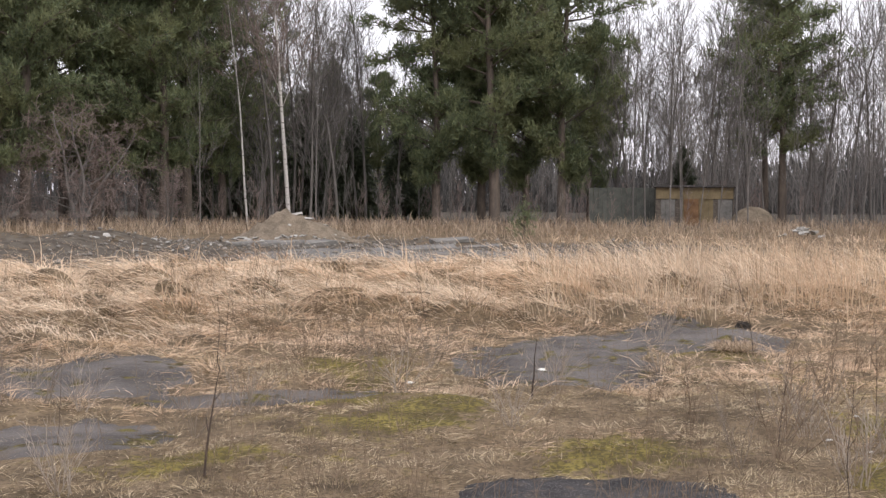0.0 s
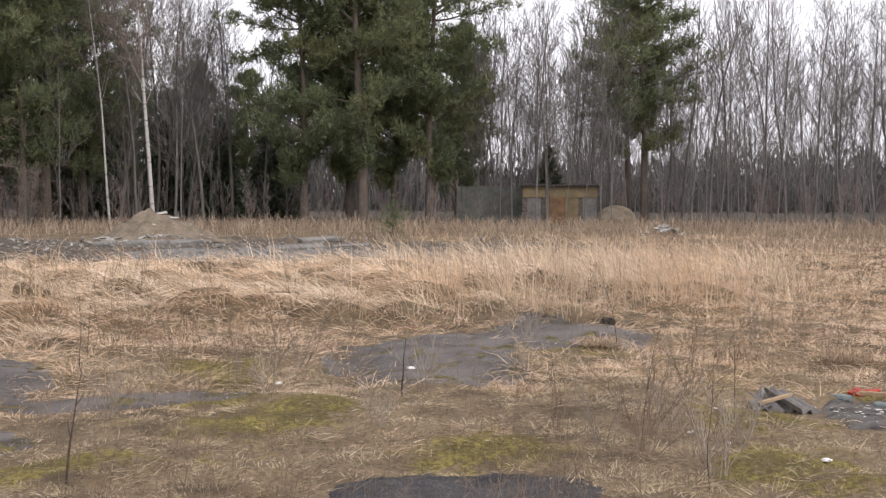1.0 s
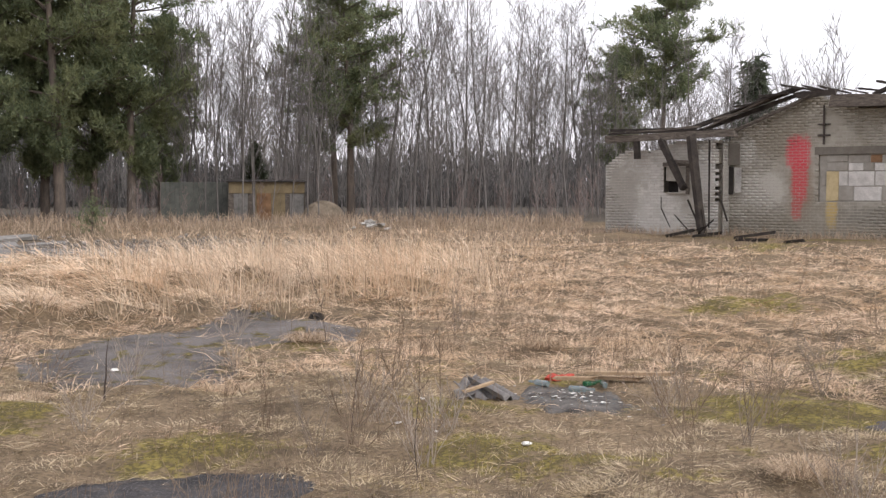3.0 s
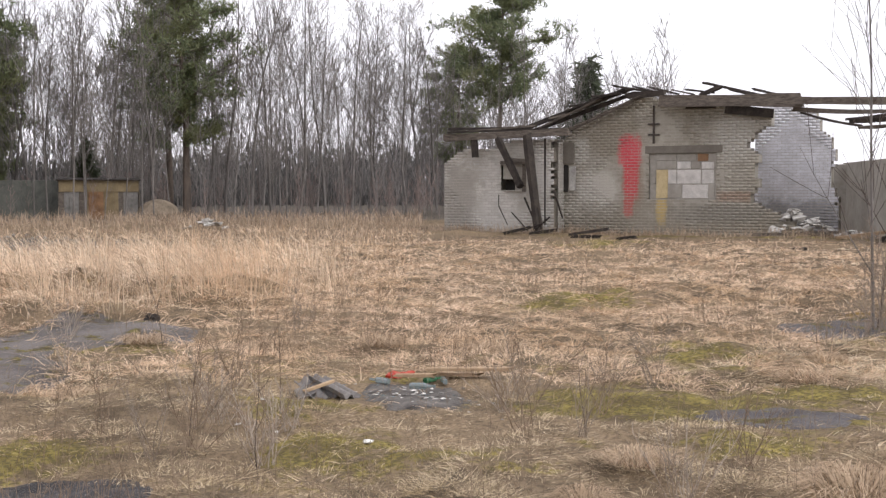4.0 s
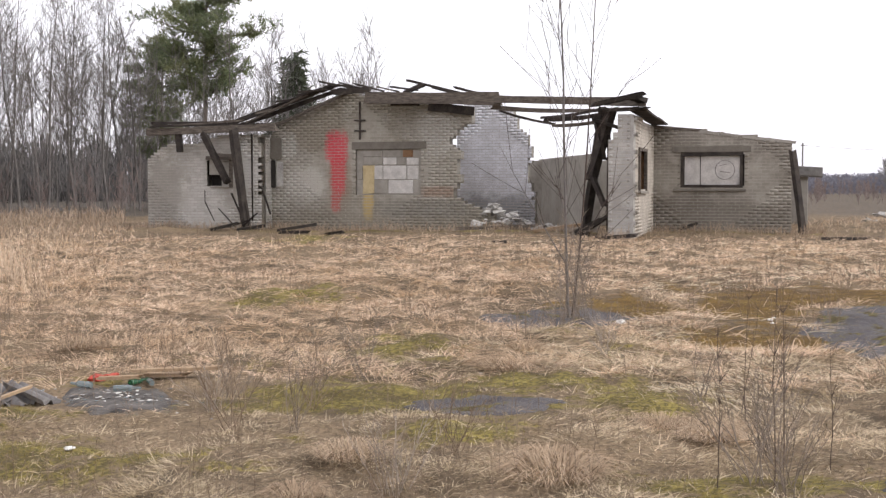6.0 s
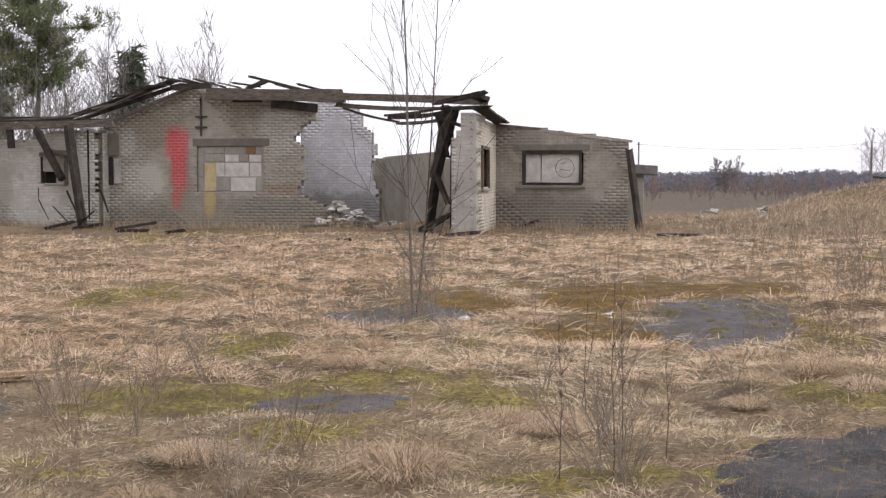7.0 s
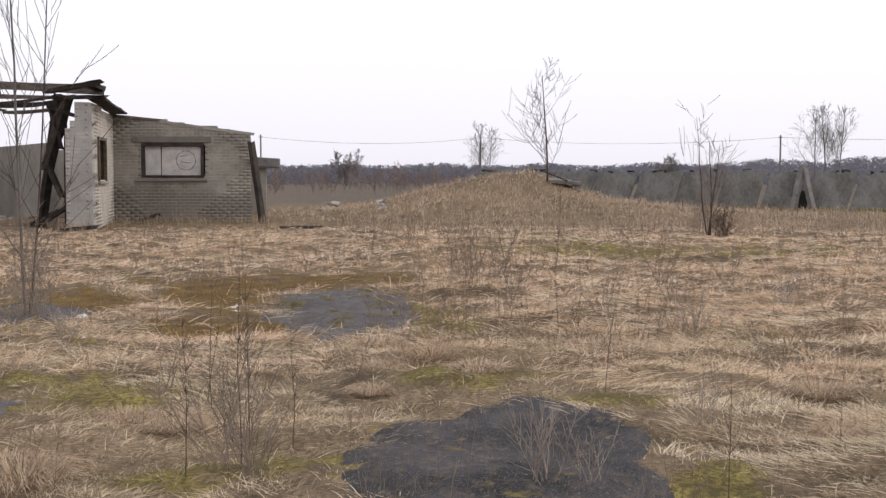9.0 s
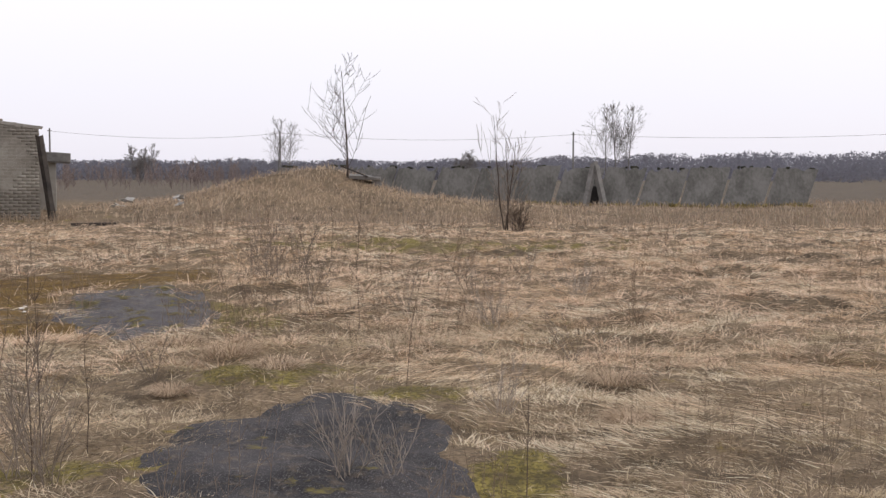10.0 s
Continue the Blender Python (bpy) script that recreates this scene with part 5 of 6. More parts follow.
for bearing, d, scale, model in [(15.0, 66, 1.05, 0), (15.5, 67, 0.9, 2), (11.2, 71, 0.95, 1), (12.6, 73, 0.9, 3), (20.4, 68, 1.0, 1), (21.6, 66, 1.05, 0), (22.5, 69, 1.0, 2), (23.8, 67, 1.0, 3), (25.0, 70, 1.0, 1), (26.2, 68, 0.95, 2), (27.4, 72, 0.95, 0),
                                 (28.8, 71, 0.9, 3), (30.2, 74, 0.9, 1), (34.6, 80, 0.9, 2), (36.0, 82, 0.9, 0), (37.6, 80, 0.85, 1), (39.0, 92, 0.78, 3), (40.6, 98, 0.74, 2), (17.0, 70, 0.95, 2), (13.4, 78, 0.9, 0), (-0.8, 74, 0.9, 3), (-2.4, 72, 1.0, 1), (1.0, 73, 0.9, 2), (-5.0, 76, 1.0, 0), (-3.4, 79, 1.0, 2), (-1.8, 80, 1.0, 1), (-0.2, 84, 1.0, 3), (-6.6, 80, 1.0, 1), (11.9, 69, 1.05, 1), (13.8, 72, 1.0, 3), (16.4, 71, 1.05, 0), (19.6, 72, 1.05, 3), (24.4, 74, 1.05, 0), (27.0, 77, 1.0, 3), (29.4, 78, 1.0, 1), (31.6, 84, 0.95, 0), (-3.0, 70, 1.15, 2), (-4.7, 68, 1.15, 0), (-1.7, 69, 1.1, 1), (-0.4, 72, 1.1, 3), (-5.4, 72, 1.2, 1), (-3.8, 74, 1.2, 3)]:
    plant(BARE, bearing, d, scale, None, model)
for k in range(34):
    plant(SLIM, 10.4 + 25 * (k + random.random()) / 34, random.uniform(62, 74), random.uniform(0.75, 1.1))
for bearing in (12.6, 13.7, 14.2, 15.9, 16.7, 17.2, -8.0, -2.7, 20.8, 22.1, 23.2, 24.6, 25.9):
    plant(SLIM, bearing, random.uniform(61.5, 64), random.uniform(0.85, 1.1))

BIRCHES = [bare_tree("birch_tree", "slender birch with a white trunk", "birch", 13.5, 0.125, 75, (30, 8, 4), BIRCH, RED_TWIG, 0.3, 0.014, 0.42, group="birches", slim=0.2, reach=0.24, opening=(0.45, 0.85), thin=0.011),
           bare_tree("birch_tree", "thin white birch at the dark wood's edge", "birch", 12.0, 0.07, 76, (16, 5, 2), BIRCH, RED_TWIG, 0.3, 0.016, 0.5, group="birches", slim=0.22, reach=0.22, opening=(0.45, 0.85), thin=0.009)]
plant(BIRCHES, -3.95, 63.5, 1.0, 0, 0)
plant(BIRCHES, -5.85, 64.5, 1.0, 0, 1)

bush_model = bare_tree("leafless_bush", "wide reddish-brown leafless bush", "bush", 4.2, 0.06, 81, (13, 6, 4), BARK, RED_TWIG, 0.05, 0.12, 0.05, stems=4, group="", thin=0.007, opening=(0.7, 1.3), slim=0.45)
plant([bush_model], -13.2, 57.0, 1.55, 0, 0, 0.85)
plant([bush_model], -16.6, 60.0, 1.1, 120, 0, 0.95)
plant([bush_model], -9.4, 60.5, 0.7, 40, 0)


# ---- dense wood behind, too thick to count ----
def far_wood(name, label, seed, bearings, near, far, count, high, material, kids, thin):
    rnd, rn = random.Random(seed), np.random.default_rng(seed)
    stock = []
    for k in range(4):
        segs = [[], [], []]
        grow(segs, np.array([0, 0, -0.1]), np.array([0, 0, 1.0]), 1.0, 0.0036, 0, len(kids), rnd, kids, 0.8, 0.026, 0.1, 0.3, (0.45, 0.95), 0.3, 0.32)
        stock.append(np.array(segs[0] + segs[1] + segs[2]))
    rows = []
    for i in range(count):
        s = stock[i % 4].copy()
        h = high * rn.uniform(0.6, 1.08)
        a, (x, y) = rn.uniform(0, 6.283), at_bearing(rn.uniform(*bearings), rn.uniform(near, far))
        for c in (0, 3):
            px, py = s[:, c] * h, s[:, c + 1] * h
            s[:, c], s[:, c + 1], s[:, c + 2] = x + px * math.cos(a) - py * math.sin(a), y + px * math.sin(a) + py * math.cos(a), s[:, c + 2] * h
        s[:, 6:] = np.maximum(s[:, 6:] * h, thin)
        rows.append(s)
    solid(name, tube_mesh(name, np.concatenate(rows), 3), material, label, "wood", kind="stuff")


far_wood("far_wood", "dense leafless wood in grey-brown haze of twigs", 91, (11, 42), 76, 116, 150, 12.4, TWIG, (12, 5), 0.0125)
far_wood("dark_wood", "dim trunks and twigs under the pines", 92, (-27, 11), 68, 108, 65, 11.5, TWIG, (13, 5), 0.011)
far_wood("undergrowth", "thicket of grey twigs below the trees", 93, (-27, 42), 64, 84, 170, 3.8, TWIG, (10, 3), 0.008)
far_wood("low_thicket", "low brown thicket along the wood's edge", 97, (-27, 42), 62, 74, 190, 2.9, RED_TWIG, (10, 3), 0.008)
far_wood("hedge", "low brown thicket across the far field", 94, (57.5, 69.5), 92, 180, 190, 2.4, RED_TWIG, (8, 3), 0.018)


def distant_trees(name, label, seed, span, near, far, n, high, taller, k, size):
    """A line of woods on the horizon, as many small ragged crowns with haze in their colour."""
    rn = np.random.default_rng(seed)
    b = rn.uniform(*span, n)
    d = rn.uniform(near, far, n)
    h = (high + taller * np.clip((b - 78) / 12, 0, 1.1) + 0.1 * high * np.sin(b * 1.3)) * rn.uniform(0.65, 1.12, n) * d / (0.49 * (near + far))
    x, y = d * np.sin(np.radians(b)), d * np.cos(np.radians(b))
    base = np.stack([x, y, np.zeros(n)], 1)[:, None]
    f = rn.uniform(0, 1, (n, k)) ** 0.8
    w = h[:, None] * 0.5 * np.sqrt(np.clip(1.02 - f ** 2, 0, 1))
    p = base + np.stack([rn.uniform(-1, 1, (n, k)) * w, rn.uniform(-1, 1, (n, k)) * w, f * h[:, None]], -1)
    tri = p[:, :, None] + rn.normal(size=(n, k, 3, 3)) * size
    tri[..., 2] = np.maximum(tri[..., 2], -0.5)
    verts = tri.reshape(-1, 3)
    solid(name, fast_mesh(name, verts, np.arange(len(verts)).reshape(-1, 3)), HAZY_WOOD, label, "wood", kind="stuff")


distant_trees("distant_wood", "low line of woods on the horizon, haze painted in as blue-grey", 95, (48, 112), 560, 760, 3000, 6.6, 3.6, 52, 0.42)
distant_trees("heath_thicket", "thicket across the far heath, haze painted in as grey", 96, (58, 112), 190, 270, 1500, 2.6, 0.6, 34, 0.22)


def shaded_wood():
    """The deep of the near wood: crowns and brush, grey-brown with shade painted in, that close the view between the
    trunks.
    """
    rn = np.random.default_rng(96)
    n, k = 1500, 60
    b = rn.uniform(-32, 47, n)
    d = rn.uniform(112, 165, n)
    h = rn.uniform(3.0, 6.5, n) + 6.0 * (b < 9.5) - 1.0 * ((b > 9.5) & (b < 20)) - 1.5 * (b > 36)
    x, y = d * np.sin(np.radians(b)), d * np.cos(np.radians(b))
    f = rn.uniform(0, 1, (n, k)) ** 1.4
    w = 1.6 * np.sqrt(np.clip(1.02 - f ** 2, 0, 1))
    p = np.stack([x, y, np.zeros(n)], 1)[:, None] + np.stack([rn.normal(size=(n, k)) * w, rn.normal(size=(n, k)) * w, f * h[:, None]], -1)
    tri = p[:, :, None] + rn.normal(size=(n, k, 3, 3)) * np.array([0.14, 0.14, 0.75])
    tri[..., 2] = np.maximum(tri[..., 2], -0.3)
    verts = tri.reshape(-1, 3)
    solid("deep_wood", fast_mesh("deep_wood", verts, np.arange(len(verts)).reshape(-1, 3)), SHADED_WOOD, "depth of the leafless wood, its shade painted as grey-brown", "wood", kind="stuff")


shaded_wood()

# ---- single trees of the field ----
mound_tree = bare_tree("young_tree", "bare young tree with rising limbs on the mound", "bare tree", 5.3, 0.055, 104, (20, 6), DARK_STEM, DARK_STEM, 1.2, 0.03, 0.04, group="", thin=0.009, opening=(1.0, 1.3), slim=0.32, reach=0.46)
plant([mound_tree], 73.7, 47.0, 0.8, 0, 0)
fork_bush = bare_tree("forked_bush", "thin forked leafless bush in the grass", "bush", 3.1, 0.021, 102, (9, 4), DARK_STEM, WEED, 0.5, 0.06, 0.1, stems=3, group="", thin=0.005, slim=0.3)
plant([fork_bush], 81.4, 31.0, 1.0, 60, 0)
low_bush = bare_tree("low_bush", "low tangled leafless shrub at the foot of a forked bush", "bush", 1.15, 0.014, 112, (9, 5), DARK_STEM, WEED, 0.5, 0.11, 0.05, stems=8, group="", thin=0.006, slim=0.45, opening=(0.6, 1.2))
plant([low_bush], 81.6, 30.6, 0.8, 20, 0)
FIELD_BIRCH = [bare_tree("field_birch", "far birch with a haze of fine twigs", "birch", 9.0, 0.1, 103, (20, 6, 3), BARK, TWIG, 0.5, 0.02, 0.2, group="field birches", thin=0.013, slim=0.3)]
for bearing, d, scale in ((70.5, 135, 0.72), (71.0, 136, 0.66), (85.7, 150, 0.92), (86.2, 152, 0.98), (86.7, 151, 0.95)):
    plant(FIELD_BIRCH, bearing, d, scale)
round_bush = bare_tree("round_bush", "low round leafless bush far off", "bush", 4.0, 0.06, 104, (14, 6, 3), BARK, TWIG, 0.7, 0.08, 0.05, stems=4, group="", thin=0.02)
plant([round_bush], 79.3, 160, 0.95, 0, 0)
plant([round_bush], 64.3, 170, 1.15, 70, 0)
sap = bare_tree("birch_sapling", "tall thin leafless birch sapling", "sapling", 5.7, 0.018, 105, (19, 4), BARK, DARK_STEM, 0.3, 0.016, 0.1, group="birch saplings", thin=0.0034, slim=0.45, opening=(0.4, 0.7), reach=0.24, tilt=(-0.008, 0.01))
plant([sap], 49.95, 14.3, 1.0, 0, 0)
sap_low = bare_tree("birch_sapling", "thin leafless sapling beside a taller one", "sapling", 5.4, 0.013, 106, (17, 4), DARK_STEM, DARK_STEM, 0.3, 0.016, 0.1, group="birch saplings", thin=0.0034, slim=0.45, opening=(0.4, 0.7), reach=0.24, tilt=(0.07, -0.085))
plant([sap_low], 50.05, 14.4, 1.0, 0, 0)
foot = bare_tree("shoot_clump", "bushy clump of thin brown shoots", "shoots", 1.3, 0.005, 107, (7, 3), WEED_MID, WEED_MID, 0.3, 0.05, 0.05, stems=7, group="shoot clumps", thin=0.0026, slim=0.6, opening=(0.5, 1.0), reach=0.36)
plant([foot], 50.0, 13.8, 1.0, 0, 0)
for bearing, d, scale in ((50.5, 13.8, 0.85), (81.4, 30.8, 1.15), (70.3, 15.8, 0.7), (69.6, 17.0, 0.8), (80.6, 31.2, 0.9), (24.0, 12.5, 0.5), (-17.0, 9.4, 0.5)):
    plant([foot], bearing, d, scale, None, 0)


def weed_bush(high, stems, seed, material):
    """A dry many-stemmed weed with fine side twigs."""
    rnd = random.Random(seed)
    segs = [[], [], []]
    for s in range(stems):
        lean = unit(np.array([rnd.gauss(0, 0.42), rnd.gauss(0, 0.42), 1.0]))
        grow(segs, np.array([rnd.gauss(0, 0.03), rnd.gauss(0, 0.03), -0.02]), lean, high * rnd.uniform(0.55, 1.0), 0.0032, 0, 1, rnd, (8,), 0.4, 0.08, 0.25, 0.4, (0.35, 0.8), 0.5, 0.34)
    return solid("weed_bush", tube_mesh("weed_bush", segs[0] + segs[1], 3), material, "dry many-stemmed pale weed in the short grass", "weed", "dry weed bushes")


BUSHES = [weed_bush(0.55, 14, 601, PALE_WEED), weed_bush(0.75, 9, 602, WEED_MID), weed_bush(0.45, 9, 603, PALE_WEED), weed_bush(0.7, 9, 604, WEED_STRAW), weed_bush(0.6, 7, 605, WEED_MID)]
used = set()
for k, (x, y, model, scale) in enumerate([(5.8, 1.7, 0, 1.0), (-2.1, 8.9, 2, 1.0), (-0.9, 8.5, 0, 0.9), (5.4, 3.3, 1, 1.15), (5.3, 3.05, 1, 0.9), (2.8, 7.7, 0, 0.9), (-2.7, 9.8, 2, 0.9), (3.0, 12.6, 0, 1.0), (2.5, 10.7, 2, 1.0), (4.6, 7.0, 0, 0.8),
                                          (5.6, 7.1, 1, 0.7), (4.8, 7.1, 1, 0.8), (3.1, 7.2, 2, 1.1), (2.6, 6.4, 0, 1.0), (6.1, 3.6, 1, 1.0), (4.1, 4.6, 0, 1.0), (5.9, 1.5, 2, 0.9), (7.6, 1.2, 0, 0.9), (12.5, 3.0, 1, 1.0), (11.4, 1.9, 0, 1.1),
                                          (0.9, 7.9, 0, 0.8), (0.2, 9.3, 2, 1.1), (1.5, 9.9, 0, 0.9), (6.9, 8.1, 1, 0.8), (8.6, 6.8, 0, 0.9), (9.6, 8.2, 1, 0.9), (13.2, 4.3, 1, 1.1), (14.4, 1.4, 0, 1.3), (16.0, 2.2, 1, 1.2), (-1.6, 6.3, 0, 0.9),
                                          (2.4, 7.0, 3, 1.1), (2.1, 6.8, 4, 1.0), (2.7, 6.7, 3, 0.9), (2.0, 7.6, 3, 0.9), (2.6, 7.6, 4, 1.1), (3.4, 8.9, 3, 1.1), (3.0, 8.4, 4, 0.9), (0.25, 10.6, 3, 1.0), (-0.6, 10.8, 3, 0.9), (0.5, 10.9, 4, 1.1), (0.9, 10.2, 3, 0.9), (0.0, 10.2, 4, 0.9),
                                          (4.3, 6.35, 3, 1.1), (4.5, 6.0, 4, 1.0), (4.85, 4.9, 3, 0.9), (5.3, 6.8, 3, 0.9), (6.3, 7.4, 4, 1.0), (5.5, 3.2, 4, 1.0), (7.4, 5.0, 4, 0.9), (-2.4, 9.0, 4, 0.9), (-1.1, 7.6, 4, 0.8), (8.3, 3.9, 4, 0.9),
                                          (17.2, 6.2, 3, 1.8), (17.5, 5.9, 4, 1.8), (16.4, 3.2, 3, 1.4), (14.2, 2.6, 4, 1.3), (10.2, 1.0, 4, 1.0), (12.0, 0.6, 3, 1.0)]):
    m = pose(x, y, land_at(x, y), 0, 0, 71 * k)
    ob = copy_thing(BUSHES[model], m) if model in used else BUSHES[model]
    used.add(model)
    ob.matrix_basis = m
    ob.scale = (scale, scale, scale)

# ---- poles and wires across the field ----
POLES = []
for bearing, d, high in ((60.4, 150, 6.4), (70.6, 170, 7.0), (84.2, 150, 6.3), (104, 150, 7.0)):
    x, y = at_bearing(bearing, d)
    pole = thing("utility_pole", "old timber utility pole across the field", "pole", (x, y, 0), -bearing, "utility poles")
    part("post", tube_mesh("post", [(0, 0, -0.2, 0, 0, high, 0.12, 0.09)], 8), CONCRETE, pole)
    part("crossarm", block((0.5, 0.08, 0.08), (0, 0, high - 0.3), bevel=0.01), OLD_WOOD, pole)
    POLES.append((x, y, high - 0.3))
line = thing("power_line", "thin sagging wire between the poles", "wire")
for a, b in zip(POLES, POLES[1:]):
    pts = [(a[0] + (b[0] - a[0]) * f, a[1] + (b[1] - a[1]) * f, a[2] + (b[2] - a[2]) * f - 3.2 * f * (1 - f)) for f in [i / 16 for i in range(17)]]
    part("wire", tube_mesh("wire", [(*p, *q, 0.016, 0.016) for p, q in zip(pts, pts[1:])], 4), OLD_WOOD, line)


# ---- weeds and litter of the foreground ----
def weed(name, label, high, seed, twigs=7, material=None, lean=0.08, girth=0.006, spread=0.3):
    rnd = random.Random(seed)
    segs, p = [], np.array([0, 0, -0.03])
    d = unit(np.array([rnd.gauss(0, lean), rnd.gauss(0, lean), 1.0]))
    for i in range(7):
        d = unit(d + np.array([rnd.gauss(0, 0.05), rnd.gauss(0, 0.05), 0.02]))
        q = p + d * high / 7
        segs.append((*p, *q, girth * (1 - i / 9), girth * (1 - (i + 1) / 9)))
        for k in range(rnd.randint(0, max(1, twigs // 2)) if i > 1 and twigs else 0):
            e = unit(d + np.array([rnd.gauss(0, 0.6), rnd.gauss(0, 0.6), 0.2]))
            ln = high * spread * rnd.uniform(0.3, 1) * (1 - i / 10)
            m = q + e * ln * 0.5
            t = m + unit(e + np.array([0, 0, 0.5])) * ln * 0.5
            segs += [(*q, *m, girth * 0.45, girth * 0.35), (*m, *t, girth * 0.35, girth * 0.2)]
        p = q
    return solid(name, tube_mesh(name, segs, 5), material or DARK_STEM, label, "weed", "tall dead weeds")


for k, (x, y, high, twigs, girth, lean) in enumerate([(1.2, 9.2, 0.5, 0, 0.009, 0.02), (-0.9, 6.5, 0.62, 2, 0.008, 0.02), (2.5, 7.4, 0.85, 4, 0.006, 0.08), (2.4, 6.0, 0.75, 4, 0.006, 0.16), (5.8, 0.8, 0.68, 5, 0.006, 0.05),
                                                      (4.7, 6.2, 0.55, 4, 0.006, 0.04), (6.9, 4.3, 0.95, 6, 0.006, 0.05), (5.4, 3.2, 0.98, 12, 0.007, 0.06), (8.3, 2.0, 0.8, 4, 0.005, 0.05), (-1.4, 11.0, 0.6, 6, 0.008, 0.05),
                                                      (0.6, 13.7, 0.85, 8, 0.007, 0.05), (6.0, 3.5, 1.05, 10, 0.008, 0.06), (7.0, 4.4, 0.75, 5, 0.006, 0.05), (11.0, 3.1, 0.9, 6, 0.006, 0.04), (-1.4, 11.6, 0.7, 5, 0.007, 0.05),
                                                      (5.2, 3.4, 0.8, 12, 0.006, 0.12), (6.15, 3.3, 0.8, 8, 0.006, 0.12), (3.2, 7.6, 0.75, 5, 0.006, 0.05), (3.6, 11.4, 0.95, 7, 0.007, 0.06), (-1.9, 7.4, 0.6, 8, 0.005, 0.1), (19.0, 5.4, 1.2, 10, 0.01, 0.1), (18.6, 6.1, 1.1, 8, 0.01, 0.2), (18.9, 5.8, 0.9, 8, 0.01, 0.25)]):
    w = weed("dead_weed", "dry leafless weed stalk standing in short grass" if twigs else "bare dark stick standing in mossy ground", high, 400 + k, twigs, None if k < 4 else WEED_DARK, lean, girth if k < 2 else girth * 0.6)
    w.matrix_basis = pose(x, y, land_at(x, y), 0, 0, 47 * k)

gx, gy = 3.85, 8.3
slates = thing("corrugated_sheet", "two broken corrugated asbestos sheets in a heap", "roof sheet", (gx, gy, land_at(gx, gy)), -20)
slates.scale = (0.68, 0.68, 0.68)


def corrugated(wide, deep, waves, seed):
    nx, ny = waves * 10 + 1, 8
    x, y = np.meshgrid(np.linspace(-wide / 2, wide / 2, nx), np.linspace(-deep / 2, deep / 2, ny), indexing="ij")
    z = 0.03 * np.cos(np.linspace(0, 2 * np.pi * waves, nx))[:, None] + 0 * y
    y = y + 0.03 * wobble(x * 3, y * 3, 0.8, seed)
    verts = np.stack([x, y, z], -1).reshape(-1, 3)
    i, j = np.meshgrid(np.arange(nx - 1), np.arange(ny - 1), indexing="ij")
    me = fast_mesh("sheet", verts, np.stack([i * ny + j, (i + 1) * ny + j, (i + 1) * ny + j + 1, i * ny + j + 1], -1).reshape(-1, 4))
    bm = bmesh.new()
    bm.from_mesh(me)
    bmesh.ops.solidify(bm, geom=list(bm.faces), thickness=0.009)
    return bm


part("sheet", corrugated(0.3, 0.55, 2, 1), SLATE, slates, at=pose(-0.08, 0.05, 0.07, 16, -8, 20))
part("sheet", corrugated(0.28, 0.6, 2, 4), SLATE, slates, at=pose(0.1, -0.02, 0.1, 14, 10, 38))
part("sheet", corrugated(0.15, 0.3, 1, 3), SLATE, slates, at=pose(-0.2, -0.04, 0.05, 8, 30, -35))
solid("broken_lath", timber((-0.2, 0, 0.09), (0.06, 0.08, 0.13), 0.035, 0.02, 9), PALE_WOOD, "pale broken lath lying on the sheets", "lath", at=pose(gx - 0.05, gy - 0.22, land_at(gx, gy)))
for a, b, w in (((4.55, 8.46, 0.06), (4.82, 8.31, 0.06), 0.07), ((4.85, 8.5, 0.07), (5.4, 8.1, 0.08), 0.09), ((4.97, 8.5, 0.03), (5.2, 8.27, 0.03), 0.1)):
    mid = [(p + q) / 2 for p, q in zip(a, b)]
    solid("wooden_plank", timber([p - m for p, m in zip(a, (mid[0], mid[1], 0))], [p - m for p, m in zip(b, (mid[0], mid[1], 0))], w, 0.025, 7), PALE_WOOD, "pale weathered plank beside the ash bed", "plank", "planks", at=pose(mid[0], mid[1], land_at(mid[0], mid[1])))


def crumpled(size, seed, squash=0.6):
    bm = bmesh.new()
    bmesh.ops.create_icosphere(bm, subdivisions=3, radius=size)
    for v in bm.verts:
        v.co *= 1 + 0.45 * noise.noise(v.co / size * 1.7 + Vector((seed, 0, 0))) + 0.2 * noise.noise(v.co / size * 5 + Vector((0, seed, 0)))
        v.co.z = max(v.co.z * squash, -size * 0.15) + size * 0.1
    return bm


for x, y, s, k in ((4.62, 8.62, 0.06, 1), (4.74, 8.68, 0.05, 2), (4.84, 8.74, 0.035, 3)):
    solid("plastic_bag", crumpled(s, k), RED, "crumpled red plastic bag on the moss", "bag", "red plastic scraps", at=pose(x, y, land_at(x, y) + 0.01, 0, 0, 30 * k))


def bottle(length, r):
    bm = bmesh.new()
    rings = [(0, r * 0.9), (0.02, r), (length * 0.6, r), (length * 0.75, r * 0.45), (length, r * 0.4)]
    rows = [[bm.verts.new((z, rad * math.cos(a), rad * math.sin(a) + r)) for a in [i * 6.2832 / 12 for i in range(12)]] for z, rad in rings]
    for r0, r1 in zip(rows, rows[1:]):
        for i in range(12):
            bm.faces.new((r0[i], r0[(i + 1) % 12], r1[(i + 1) % 12], r1[i]))
    bm.faces.new(rows[0][::-1])
    bm.faces.new(rows[-1])
    return bm


